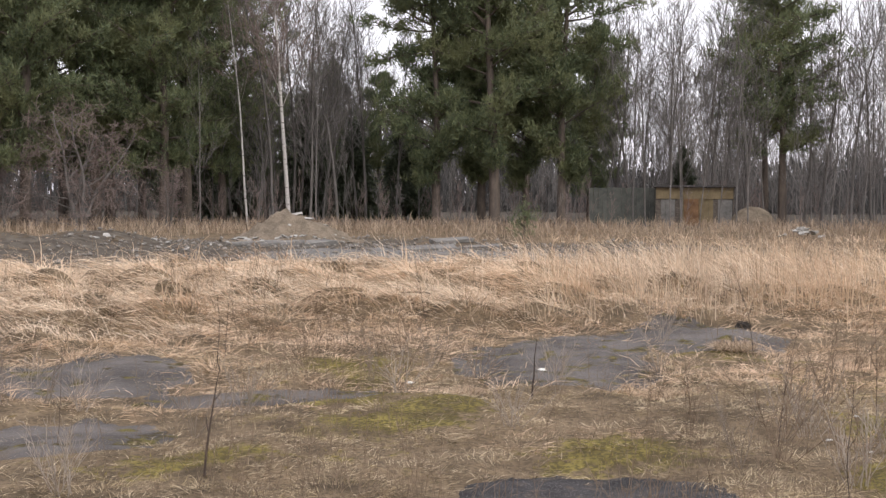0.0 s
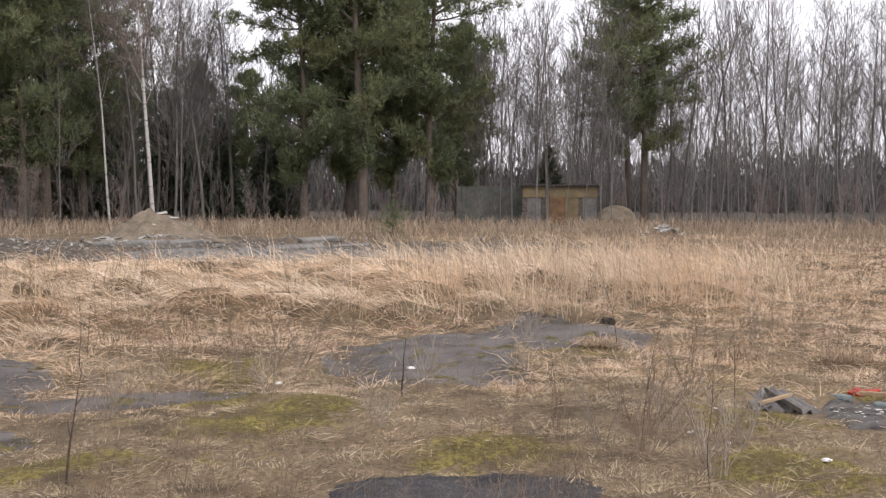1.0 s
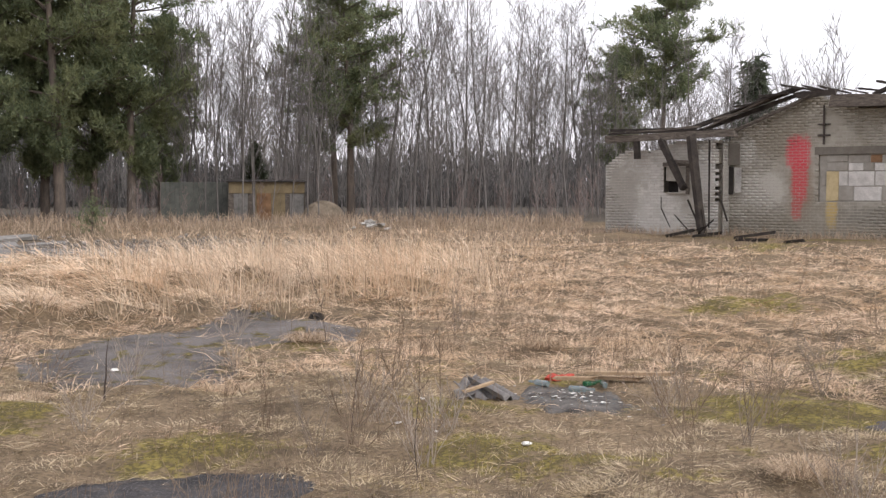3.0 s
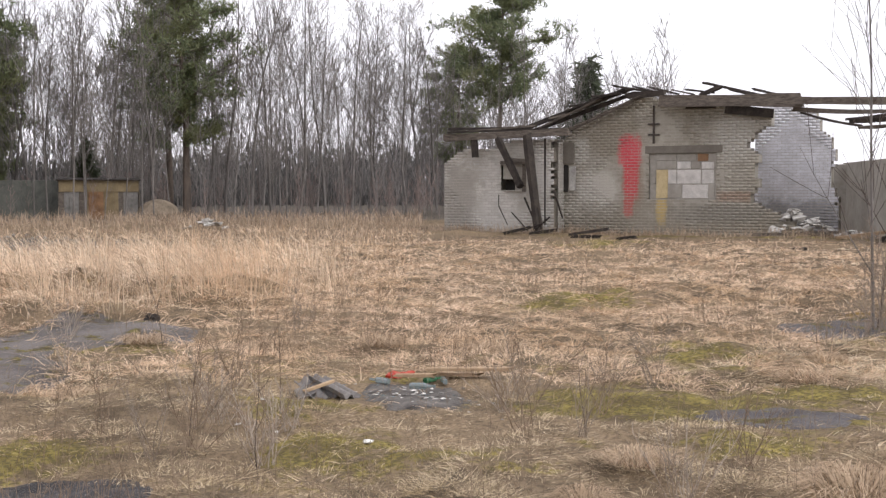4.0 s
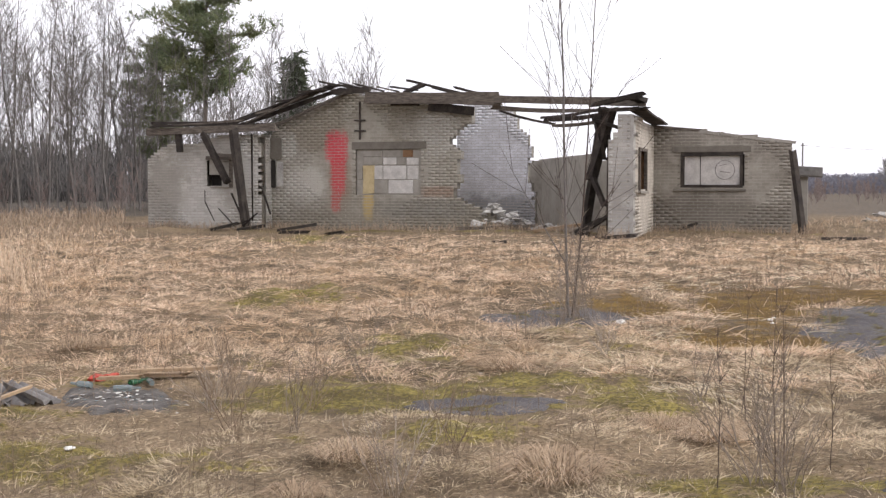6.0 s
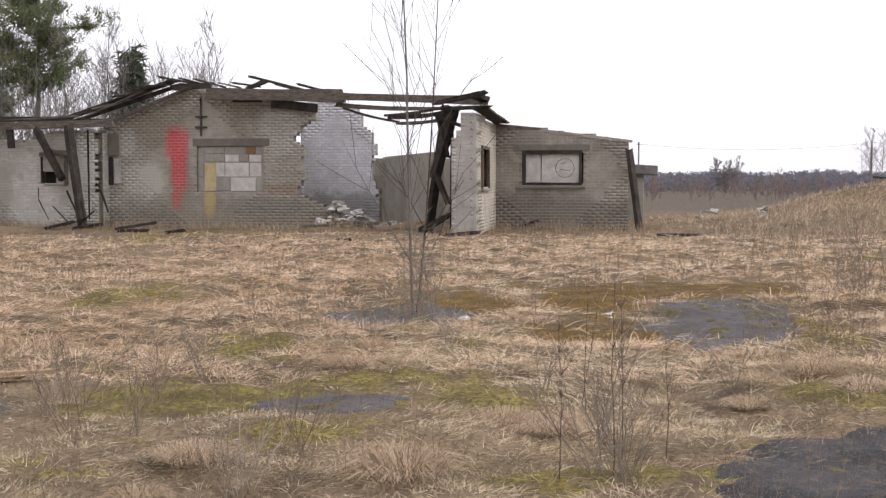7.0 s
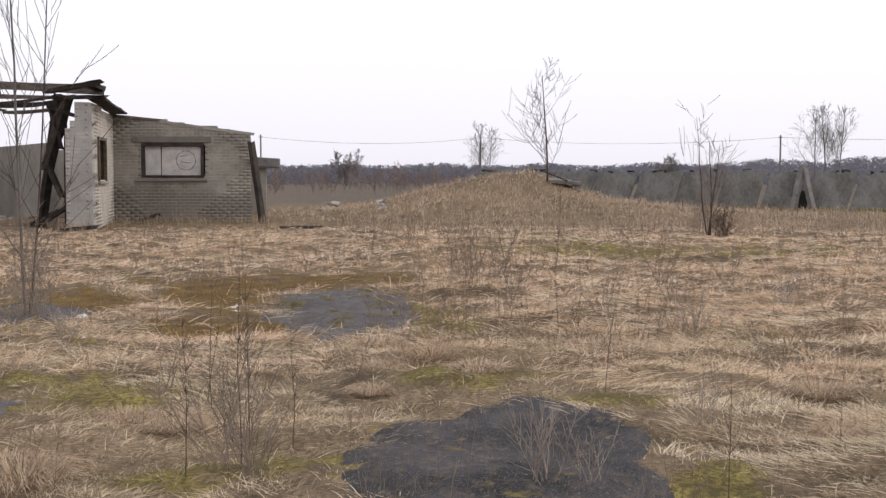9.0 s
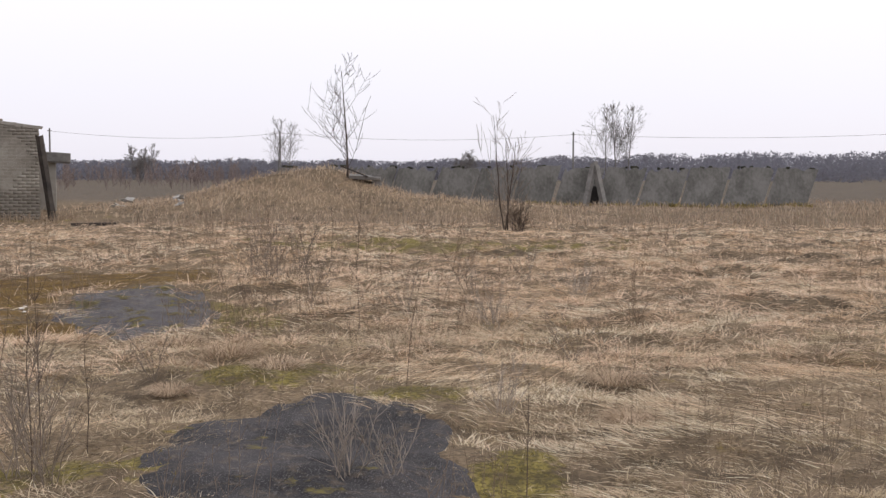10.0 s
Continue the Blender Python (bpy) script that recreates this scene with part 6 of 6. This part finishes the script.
for x, y, turn, material, label in ((4.72, 8.3, 20, GREEN_GLASS, "green glass bottle lying on ash"), (4.5, 8.15, -40, CLEAR_GLASS, "clear glass bottle lying on ash"), (4.85, 8.2, 70, CLEAR_GLASS, "clear glass bottle lying on ash"), (4.4, 8.3, 110, CLEAR_GLASS, "clear glass bottle lying on ash")):
    solid("bottle", bottle(0.2, 0.024), material, label, "bottle", "bottles in the ash", at=pose(x, y, land_at(x, y) + 0.015, 0, 0, turn))
rnd = random.Random(77)
for k in range(90):
    x, y = 4.4 + rnd.gauss(0, 0.2), 7.9 + rnd.gauss(0, 0.28)
    solid("glass_shard", stone(rnd.uniform(0.01, 0.028), 500 + k, 0.3), (CLEAR_GLASS, WHITE, RUBBLE, SLATE)[k % 4], "small broken shard lying in ash", "shard", "shards in the ash", at=pose(x, y, land_at(x, y) + 0.016, 0, 0, rnd.uniform(0, 360)))
for k, (x, y, s) in enumerate([(3.3, 6.5, 0.028), (1.5, 10.8, 0.04), (0.3, 10.1, 0.03), (2.9, 7.6, 0.02), (3.0, 7.2, 0.015), (12.2, 7.3, 0.03), (12.6, 7.5, 0.025), (11.9, 7.1, 0.02), (3.4, 8.4, 0.02), (10.9, 8.4, 0.06), (7.2, 7.0, 0.02)]):
    solid("litter_scrap", crumpled(s, 30 + k, 0.45), WHITE, "small white scrap of litter on the ground", "litter", "white scraps", at=pose(x, y, land_at(x, y) + 0.012, 0, 0, 60 * k))
solid("dark_clod", crumpled(0.09, 5, 0.8), CHAR, "black clod at the asphalt's edge", "clod", at=pose(4.3, 14.0, land_at(4.3, 14.0)))
lx, ly = 4.7, 14.9
solid("pale_stick", tube_mesh("pale_stick", [(-0.16, 0, 0.0, 0.14, 0.02, 0.42, 0.014, 0.01)], 6), PALE_WOOD, "pale broken stick leaning in the grass", "stick", at=pose(lx, ly, land_at(lx, ly)))
px, py = at_bearing(7.0, 45)
small_pine = pine("knee-high young pine in the dead grass", 1.25, 0.4, 0.15, 36, 0.1, 144, name="pine_seedling", limbs=9, tuft=0.12)
small_pine.matrix_basis = pose(px, py, 0, 0, 0, 0)


# ---- grass, past counting ----
def scatter(rn, count, bearings, near, far, power=1.0):
    b = np.radians(rn.uniform(*bearings, count))
    f = rn.uniform(0, 1, count) ** power
    d = near * (far / near) ** f
    return d * np.sin(b), d * np.cos(b), d


def blade_field(name, label, material, x, y, length, rise, wide, heading, rn, bend=0.35):
    """One thin blade at each point: length, how steeply it rises (0 flat, 1 upright), width and heading. Two leaning pieces a blade."""
    n = len(x)
    z = land(x, y) - 0.01
    root = np.stack([x, y, z], 1)
    h = np.stack([np.cos(heading), np.sin(heading)], 1)
    side = np.stack([-h[:, 1], h[:, 0], rn.normal(size=n) * 0.5], 1) * (wide * 0.5)[:, None]
    up1 = np.clip(rise + bend * 0.5, 0.05, 0.99)
    up2 = np.clip(rise - bend * 0.6, -0.2, 0.99)
    mid = root + np.stack([h[:, 0] * np.sqrt(1 - up1 ** 2), h[:, 1] * np.sqrt(1 - up1 ** 2), up1], 1) * (length * 0.5)[:, None]
    tip = mid + np.stack([h[:, 0] * np.sqrt(1 - up2 ** 2), h[:, 1] * np.sqrt(1 - up2 ** 2), up2], 1) * (length * 0.5)[:, None]
    tip[:, 2] = np.maximum(tip[:, 2], z + 0.015)
    verts = np.stack([root - side, root + side, mid + side * 0.8, mid - side * 0.8, tip], 1).reshape(-1, 3)
    k = (np.arange(n) * 5)[:, None]
    faces = np.concatenate([k + np.array([[0, 1, 2]]), k + np.array([[0, 2, 3]]), k + np.array([[3, 2, 4]])], 1).reshape(-1, 3)
    me = fast_mesh(name, verts, faces)
    solid(name, me, material, label, "grass", kind="stuff")


def clumps(rn, x, y, each, radius, comb=0.9):
    """Points gathered into tussocks round the given centres, and the heading by which each blade falls outwards."""
    n = len(x)
    a, r = rn.uniform(0, 6.283, (n, each)), np.abs(rn.normal(size=(n, each))) * radius[:, None] * 0.6
    lean = rn.uniform(0, 6.283, (n, 1))
    ox, oy = np.cos(a) * r, np.sin(a) * r
    heading = np.arctan2(np.sin(a) + comb * np.sin(lean), np.cos(a) + comb * np.cos(lean)) + rn.normal(size=(n, each)) * 0.25
    return (x[:, None] + ox).ravel(), (y[:, None] + oy).ravel(), heading.ravel(), np.repeat(rn.uniform(0.7, 1.3, n), each)


def bare_mask(x, y):
    """Where little grass stands: paving, ash, gravel, moss."""
    pave = np.maximum(spot(x, y, ASPHALT_AT, 0.3), spot(x, y, BURN_AT))
    pave = pave - 0.1 + 0.25 * wobble(x, y, 0.45, 2) + 0.15 * wobble(x, y, 0.2, 5)
    return pave, np.maximum((moss_cover(x, y) - 0.4) * 1.5, spot(x, y, LITTER_AT)), spot(x, y, RUSTY_AT), spot(x, y, STRIP_AT + DIRT_AT, 0.25, 3.0)


def build_grass():
    rn = np.random.default_rng(7)
    span = (-25, 102)
    # short matted sward
    x, y, d = scatter(rn, 460000, span, 4.3, 36, 0.95)
    pave, moss, rusty, strip = bare_mask(x, y)
    dome, outward = hummocks(x, y, 0.55, 11)
    clump = 1.6 * (dome - 0.4) + 1.2 * (patchy(x, y, 1.7, 4) - 0.5)
    keep = (pave < 0.02 + 0.22 * rn.normal(size=len(x))) & (rn.uniform(0, 1, len(x)) < np.where(moss > 0, 0.28, 1) * np.where(rusty > 0, 0.07, 1) * np.where(strip > 0.1, 0.12, 1) * np.clip(0.6 + 0.85 * clump, 0.06, 1)) & (bank(x, y) < 0.5)
    x, y, d, clump, outward = x[keep], y[keep], d[keep], clump[keep], outward[keep]
    n = len(x)
    near = d < 10.0 + 2.5 * wobble(x, y, 3, 2) + 2.0 * (np.degrees(np.arctan2(x, y)) > 48)
    comb = 2.2 * wobble(x, y, 2.6, 5)
    swirl = np.arctan2(np.sin(outward) + 0.8 * np.sin(comb), np.cos(outward) + 0.8 * np.cos(comb)) + rn.normal(size=n) * 0.6
    length = rn.uniform(0.035, 0.12, n) * (1 + 0.6 * np.clip(clump, 0, 1)) * np.where(d > 10, 2.0, 1.0)
    rise = np.clip(rn.normal(0.1, 0.2, n), 0.0, 0.9)
    wide = np.maximum(0.003, 0.00038 * d) * rn.uniform(0.6, 1.5, n)
    for sel, name, label, material in ((near, "short_grass", "short grey-brown dead grass", GREY_STRAW), (~near, "meadow_grass", "matted ochre dead meadow grass", PINK_STRAW)):
        blade_field(name, label, material, x[sel], y[sel], length[sel], rise[sel], wide[sel], swirl[sel], rn, 0.18)
    # flattened straw of the open meadow
    x, y, d = scatter(rn, 150000, (45, 102), 4.6, 32, 0.9)
    pave, moss, rusty, strip = bare_mask(x, y)
    lay = wobble(x, y, 3.4, 6)
    keep = (pave < -0.12) & (moss < 0) & (rusty < 0) & (rn.uniform(0, 1, len(x)) < np.clip(0.55 + lay, 0.1, 1) * np.clip((np.degrees(np.arctan2(x, y)) - 43) / 22, 0.1, 1) * np.where((d < 8.5) & (np.degrees(np.arctan2(x, y)) < 72), 0.75, 1))
    x, y, d = x[keep], y[keep], d[keep]
    n = len(x)
    blade_field("laid_straw", "long pale straw flattened by winter", LAID_STRAW, x, y, rn.uniform(0.18, 0.48, n) * np.clip(d / 12, 0.5, 1), np.clip(rn.normal(0.03, 0.09, n), 0, 0.6), np.maximum(0.004, 0.00045 * d) * rn.uniform(0.7, 1.3, n), 0.5 + 1.3 * wobble(x, y, 4, 3) + rn.normal(size=n) * 0.4, rn, 0.16)
    # tall bank: straw combed over its tussocks, standing where it thins out
    x, y, d = scatter(rn, 110000, (-25, 30), 12, 29, 1.0)
    dome, outward = hummocks(x, y, 0.95, 21)
    keep = rn.uniform(0, 1, len(x)) < bank(x, y) * np.clip(0.25 + 1.1 * dome, 0.1, 1)
    x, y, d, outward = x[keep], y[keep], d[keep], outward[keep]
    n = len(x)
    b = np.degrees(np.arctan2(x, y))
    standing = rn.uniform(0, 1, n) < np.clip((b - 5) / 12, 0.03, 0.45)
    comb = 3.6 + 1.2 * wobble(x, y, 3.4, 4)
    heading = np.arctan2(0.9 * np.sin(outward) + np.sin(comb), 0.9 * np.cos(outward) + np.cos(comb)) + rn.normal(size=n) * 0.3
    blade_field("tall_grass", "tall pale straw bent over by the wind", PALE_STRAW, x, y, rn.uniform(0.3, 0.75, n) * np.where(standing, 1.15, 0.9), np.clip(np.where(standing, rn.normal(0.7, 0.2, n), rn.normal(0.16, 0.12, n)), 0.02, 0.98), np.maximum(0.005, 0.00048 * d) * rn.uniform(0.6, 1.3, n), heading, rn, 0.45)
    # upright thin grass behind the bank and over the middle field
    x, y, d = scatter(rn, 60000, (8, 100), 16, 46, 1.0)
    pave, moss, rusty, strip = bare_mask(x, y)
    b = np.degrees(np.arctan2(x, y))
    keep = (strip < 0) & (pave < -0.1) & (rusty < 0) & (rn.uniform(0, 1, len(x)) < np.clip(0.45 + 0.6 * wobble(x, y, 3.2, 3), 0.05, 1) * np.where(b < 30, 1, 0.14)) & (d < 39 + 20 * ((b < 30) | (b > 66))) & ((b < 30) | (d < 32))
    x, y, d = x[keep], y[keep], d[keep]
    n = len(x)
    blade_field("field_grass", "standing ochre grass of the middle field", PINK_STRAW, x, y, rn.uniform(0.18, 0.5, n) * np.where(np.degrees(np.arctan2(x, y)) > 29, 0.6, 1.0), np.clip(rn.normal(0.42, 0.25, n), 0.1, 0.98), np.maximum(0.006, 0.00045 * d) * rn.uniform(0.7, 1.3, n), rn.uniform(0, 6.28, n), rn, 0.3)
    # far meadow and the fringe below the wood
    x, y, d = scatter(rn, 44000, span, 33, 66, 1.0)
    strip = bare_mask(x, y)[3]
    b = np.degrees(np.arctan2(x, y))
    edge = (b < 45) & (d > 47)
    keep = (strip < 0) & ((b < 29.5) | (b > 64) | (d < 37)) & (rn.uniform(0, 1, len(x)) < np.where(edge, 1, np.where((b > 29.5) & (b < 64), 0.12, 0.75)))
    x, y, d, edge = x[keep], y[keep], d[keep], edge[keep]
    n = len(x)
    blade_field("fringe_grass", "dry reed-like grass along the wood's edge", REED, x, y, rn.uniform(0.25, 0.7, n) * np.where(edge, 1.15, 0.6), np.clip(rn.normal(0.8, 0.18, n), 0.1, 0.98), np.maximum(0.01, 0.00042 * d) * rn.uniform(0.8, 1.4, n), rn.uniform(0, 6.28, n), rn, 0.25)
    # tussocks, near and in the meadow
    for lo, hi, count, each, size, long, name, label, material in ((4.6, 11.5, 2600, 26, 0.075, 0.1, "grass_tufts", "grey-brown tufts of last year's grass", GREY_STRAW), (9.5, 30, 3000, 26, 0.14, 0.27, "meadow_tufts", "ochre tussocks of the dead meadow", PINK_STRAW)):
        cx, cy, cd = scatter(rn, count, span, lo, hi, 1.0)
        pave, moss, rusty, strip = bare_mask(cx, cy)
        keep = (pave < -0.05) & (rn.uniform(0, 1, count) < np.where(moss > 0, 0.15, 1) * np.where(rusty > 0, 0.08, 1) * np.where(strip > 0, 0.1, 1)) & (bank(cx, cy) < 0.4)
        cx, cy = cx[keep], cy[keep]
        x, y, heading, factor = clumps(rn, cx, cy, each, size * rn.uniform(0.6, 1.5, len(cx)))
        n, d = len(x), np.hypot(x, y)
        blade_field(name, label, material, x, y, long * factor * rn.uniform(0.5, 1.2, n), np.clip(rn.normal(0.16, 0.2, n), 0.0, 0.95), np.maximum(0.003, 0.00045 * d) * rn.uniform(0.7, 1.4, n), heading, rn, 0.4)
    # thin pale grass over the mound
    x, y = rn.uniform(34, 56, 22000), rn.uniform(3, 25, 22000)
    keep = land(x, y) > 0.25 + 0.2 * rn.normal(size=len(x))
    x, y = x[keep], y[keep]
    n = len(x)
    blade_field("mound_grass", "thin pale grass over the earth mound", TUSSOCK_STRAW, x, y, rn.uniform(0.15, 0.42, n), np.clip(rn.normal(0.5, 0.25, n), 0.05, 0.98), rn.uniform(0.012, 0.024, n), 1.2 * wobble(x, y, 3, 2) + rn.normal(size=n), rn, 0.4)
    # damp green-brown growth along the foot of the panels
    f = rn.uniform(0, 1, 5000)
    off = rn.uniform(0.25, 1.3, len(f)) ** 1.3
    x, y = 56.4 - 3.4 * f - off, -4.6 + 24.1 * f - 0.14 * off
    keep = rn.uniform(0, 1, len(f)) < np.clip(0.5 + wobble(x, y, 1.6, 2), 0.05, 1)
    x, y = x[keep], y[keep]
    n = len(x)
    blade_field("foot_growth", "damp mossy growth along the foot of concrete panels", MOSS_TUFT, x, y, rn.uniform(0.1, 0.34, n), np.clip(rn.normal(0.6, 0.25, n), 0.1, 0.98), rn.uniform(0.02, 0.04, n), rn.uniform(0, 6.28, n), rn, 0.3)
    # moss pile
    x, y, d = scatter(rn, 120000, span, 4.5, 18, 1.0)
    _, moss, rusty, _ = bare_mask(x, y)
    keep = (moss_cover(x, y) > 0.45 + 0.15 * rn.normal(size=len(x))) | (rusty > 0.05 + 0.2 * rn.normal(size=len(x)))
    x, y, d = x[keep], y[keep], d[keep]
    n = len(x)
    blade_field("moss", "yellow-green moss cushions on old paving", MOSS_TUFT, x, y, rn.uniform(0.015, 0.05, n), np.clip(rn.normal(0.5, 0.25, n), 0.1, 0.98), np.maximum(0.005, 0.0006 * d), rn.uniform(0, 6.28, n), rn, 0.3)


build_grass()


def tussock(seed, size, long, material):
    """A rounded tussock of drooping dead blades."""
    rn = np.random.default_rng(seed)
    n = 420
    a, r = rn.uniform(0, 6.283, n), np.sqrt(rn.uniform(0, 1, n)) * size
    h = np.stack([np.cos(a), np.sin(a)], 1)
    root = np.stack([h[:, 0] * r, h[:, 1] * r, np.full(n, -0.01)], 1)
    dome = 0.45 + 0.5 * (1 - r / size)
    ln = long * rn.uniform(0.6, 1.2, n)
    turn = a + rn.normal(size=n) * 0.5
    g = np.stack([np.cos(turn), np.sin(turn)], 1)
    side = np.stack([-g[:, 1], g[:, 0], rn.normal(size=n) * 0.4], 1) * 0.0022
    mid = root + np.concatenate([g * (ln * 0.35)[:, None], (ln * 0.6 * dome)[:, None]], 1)
    tip = mid + np.concatenate([g * (ln * 0.45)[:, None], (-ln * rn.uniform(0.1, 0.5, n) * dome)[:, None]], 1)
    tip[:, 2] = np.maximum(tip[:, 2], 0.01)
    verts = np.stack([root - side, root + side, mid + side, mid - side, tip], 1).reshape(-1, 3)
    k = (np.arange(n) * 5)[:, None]
    faces = np.concatenate([k + np.array([[0, 1, 2]]), k + np.array([[0, 2, 3]]), k + np.array([[3, 2, 4]])], 1).reshape(-1, 3)
    return solid("grass_tussock", fast_mesh("grass_tussock", verts, faces), material, "rounded tussock of drooping dead grass", "grass tussock", "grass tussocks")


TUSSOCKS = [tussock(701, 0.13, 0.26, TUSSOCK_STRAW), tussock(702, 0.2, 0.3, TUSSOCK_STRAW)]
used = set()
for k, (x, y, scale) in enumerate([(6.2, 4.1, 0.9), (4.9, 4.2, 1.1), (2.3, 9.4, 0.9), (0.7, 9.5, 0.6), (8.7, 3.1, 1.0), (9.3, 3.7, 1.0), (5.2, 4.5, 0.9), (6.5, 4.3, 0.8), (3.5, 11.7, 1.1), (6.4, 4.6, 0.7), (9.9, 4.4, 1.1), (8.9, 4.0, 0.9), (7.9, 3.6, 0.8), (4.3, 5.2, 0.8),
                                   (3.7, 4.9, 0.8), (10.4, 2.6, 1.0), (12.1, 2.2, 1.1), (7.4, 6.9, 0.9), (8.2, 7.4, 0.9), (6.2, 9.6, 1.1), (5.4, 10.3, 1.1), (4.7, 11.2, 1.0), (7.6, 0.4, 0.9), (9.0, 0.6, 0.9)]):
    m = pose(x, y, land_at(x, y), 0, 0, 53 * k)
    ob = copy_thing(TUSSOCKS[k % 2], m) if k % 2 in used else TUSSOCKS[k % 2]
    used.add(k % 2)
    ob.matrix_basis = m
    ob.scale = (scale, scale, scale * 0.72)


def small_stones():
    """Gravel and brick crumbs on the bare soil of the old yard."""
    rn = np.random.default_rng(9)
    b, d = np.radians(rn.uniform(-15, 14, 1700)), rn.uniform(25, 44, 1700)
    x, y = d * np.sin(b), d * np.cos(b)
    keep = spot(x, y, STRIP_AT + DIRT_AT, 0.25, 3.0) > 0
    x, y = x[keep], y[keep]
    n = len(x)
    s = 0.03 + 0.06 * rn.uniform(0, 1, n) ** 3
    c = np.stack([x, y, land(x, y) + 0.035 + s * 0.3], 1)
    octa = np.array([[1, 0, 0], [-1, 0, 0], [0, 1, 0], [0, -1, 0], [0, 0, 0.7], [0, 0, -0.7]])
    verts = (c[:, None] + octa[None] * s[:, None, None] * rn.uniform(0.6, 1.4, (n, 6, 1))).reshape(-1, 3)
    f = np.array([[0, 2, 4], [2, 1, 4], [1, 3, 4], [3, 0, 4], [2, 0, 5], [1, 2, 5], [3, 1, 5], [0, 3, 5]])
    solid("yard_stones", fast_mesh("yard_stones", verts, ((np.arange(n) * 6)[:, None, None] + f[None]).reshape(-1, 3)), STONES, "scattered stones and crumbs on bare soil", "stones", kind="stuff")


small_stones()


def wall_weeds():
    """Tall dead weeds and grass along the foot of the ruin."""
    rn = np.random.default_rng(10)
    n = 5200
    u = rn.uniform(-23.5, 1.0, n)
    front = np.where(u < -17.8, 39.2, np.where(u < -9.3, 39.9, np.where(u < -5, 38.5, np.where(u < -4.2, 34.2, 39.5))))
    v = front - np.abs(rn.normal(size=n)) * 0.9 - 0.05
    c, s = math.cos(radians(60)), math.sin(radians(60))
    x, y = u * c + v * s, -u * s + v * c
    blade_field("wall_weeds", "tall dead weeds along the ruin's foot", REED, x, y, rn.uniform(0.1, 0.6, n) * rn.uniform(0.4, 1, n), np.clip(rn.normal(0.85, 0.15, n), 0.2, 0.98), rn.uniform(0.008, 0.018, n), rn.uniform(0, 6.28, n), rn, 0.2)


wall_weeds()


def build_weed_stems():
    """Thin dry stems standing everywhere, some with side twigs."""
    rn = np.random.default_rng(8)
    cx, cy, _ = scatter(rn, 4200, (-25, 102), 4.8, 32, 1.0)
    x, y = (np.repeat(cx, 5) + rn.normal(size=len(cx) * 5) * 0.1), (np.repeat(cy, 5) + rn.normal(size=len(cx) * 5) * 0.1)
    d = np.hypot(x, y)
    pave, moss, rusty, strip = bare_mask(x, y)
    keep = (pave < 0.25) & (strip < 0.1) & (rn.uniform(0, 1, len(x)) < np.clip(2.6 * (patchy(x, y, 1.8, 6) - 0.46), 0.03, 1) * np.clip((d - 2) / 9, 0.3, 1))
    x, y, d = x[keep], y[keep], d[keep]
    n = len(x)
    z = land(x, y)
    p = np.stack([x, y, z - 0.02], 1)
    high = rn.uniform(0.18, 0.75, n) * rn.uniform(0.6, 1, n)
    girth = np.maximum(0.0016, 0.00019 * d)
    way = np.stack([rn.normal(size=n) * 0.16, rn.normal(size=n) * 0.16, np.ones(n)], 1)
    rows = []
    for s in range(3):
        way = way + np.stack([rn.normal(size=n) * 0.1, rn.normal(size=n) * 0.1, np.zeros(n)], 1)
        way /= np.linalg.norm(way, axis=1)[:, None]
        q = p + way * (high / 3)[:, None]
        rows.append(np.concatenate([p, q, (girth * (1 - s * 0.2))[:, None], (girth * (0.8 - s * 0.2))[:, None]], 1))
        for t in range(2 if s else 0):
            e = way + rn.normal(size=(n, 3)) * 0.5
            e /= np.linalg.norm(e, axis=1)[:, None]
            m = p + (q - p) * rn.uniform(0, 1, (n, 1))
            rows.append(np.concatenate([m, m + e * (high * rn.uniform(0.1, 0.32, n))[:, None], (girth * 0.6)[:, None], (girth * 0.4)[:, None]], 1))
        p = q
    solid("weed_stems", tube_mesh("weed_stems", np.concatenate(rows), 3), WEED_STRAW, "thin dry weed stems scattered over the field", "weeds", kind="stuff")


build_weed_stems()

# ---- single bricks of the house, last ----
for wall, me, at, turn in BRICKS:
    ob = new("brick", me)
    ob.parent = wall
    ob.matrix_basis = pose(*at, 0, turn, 0)
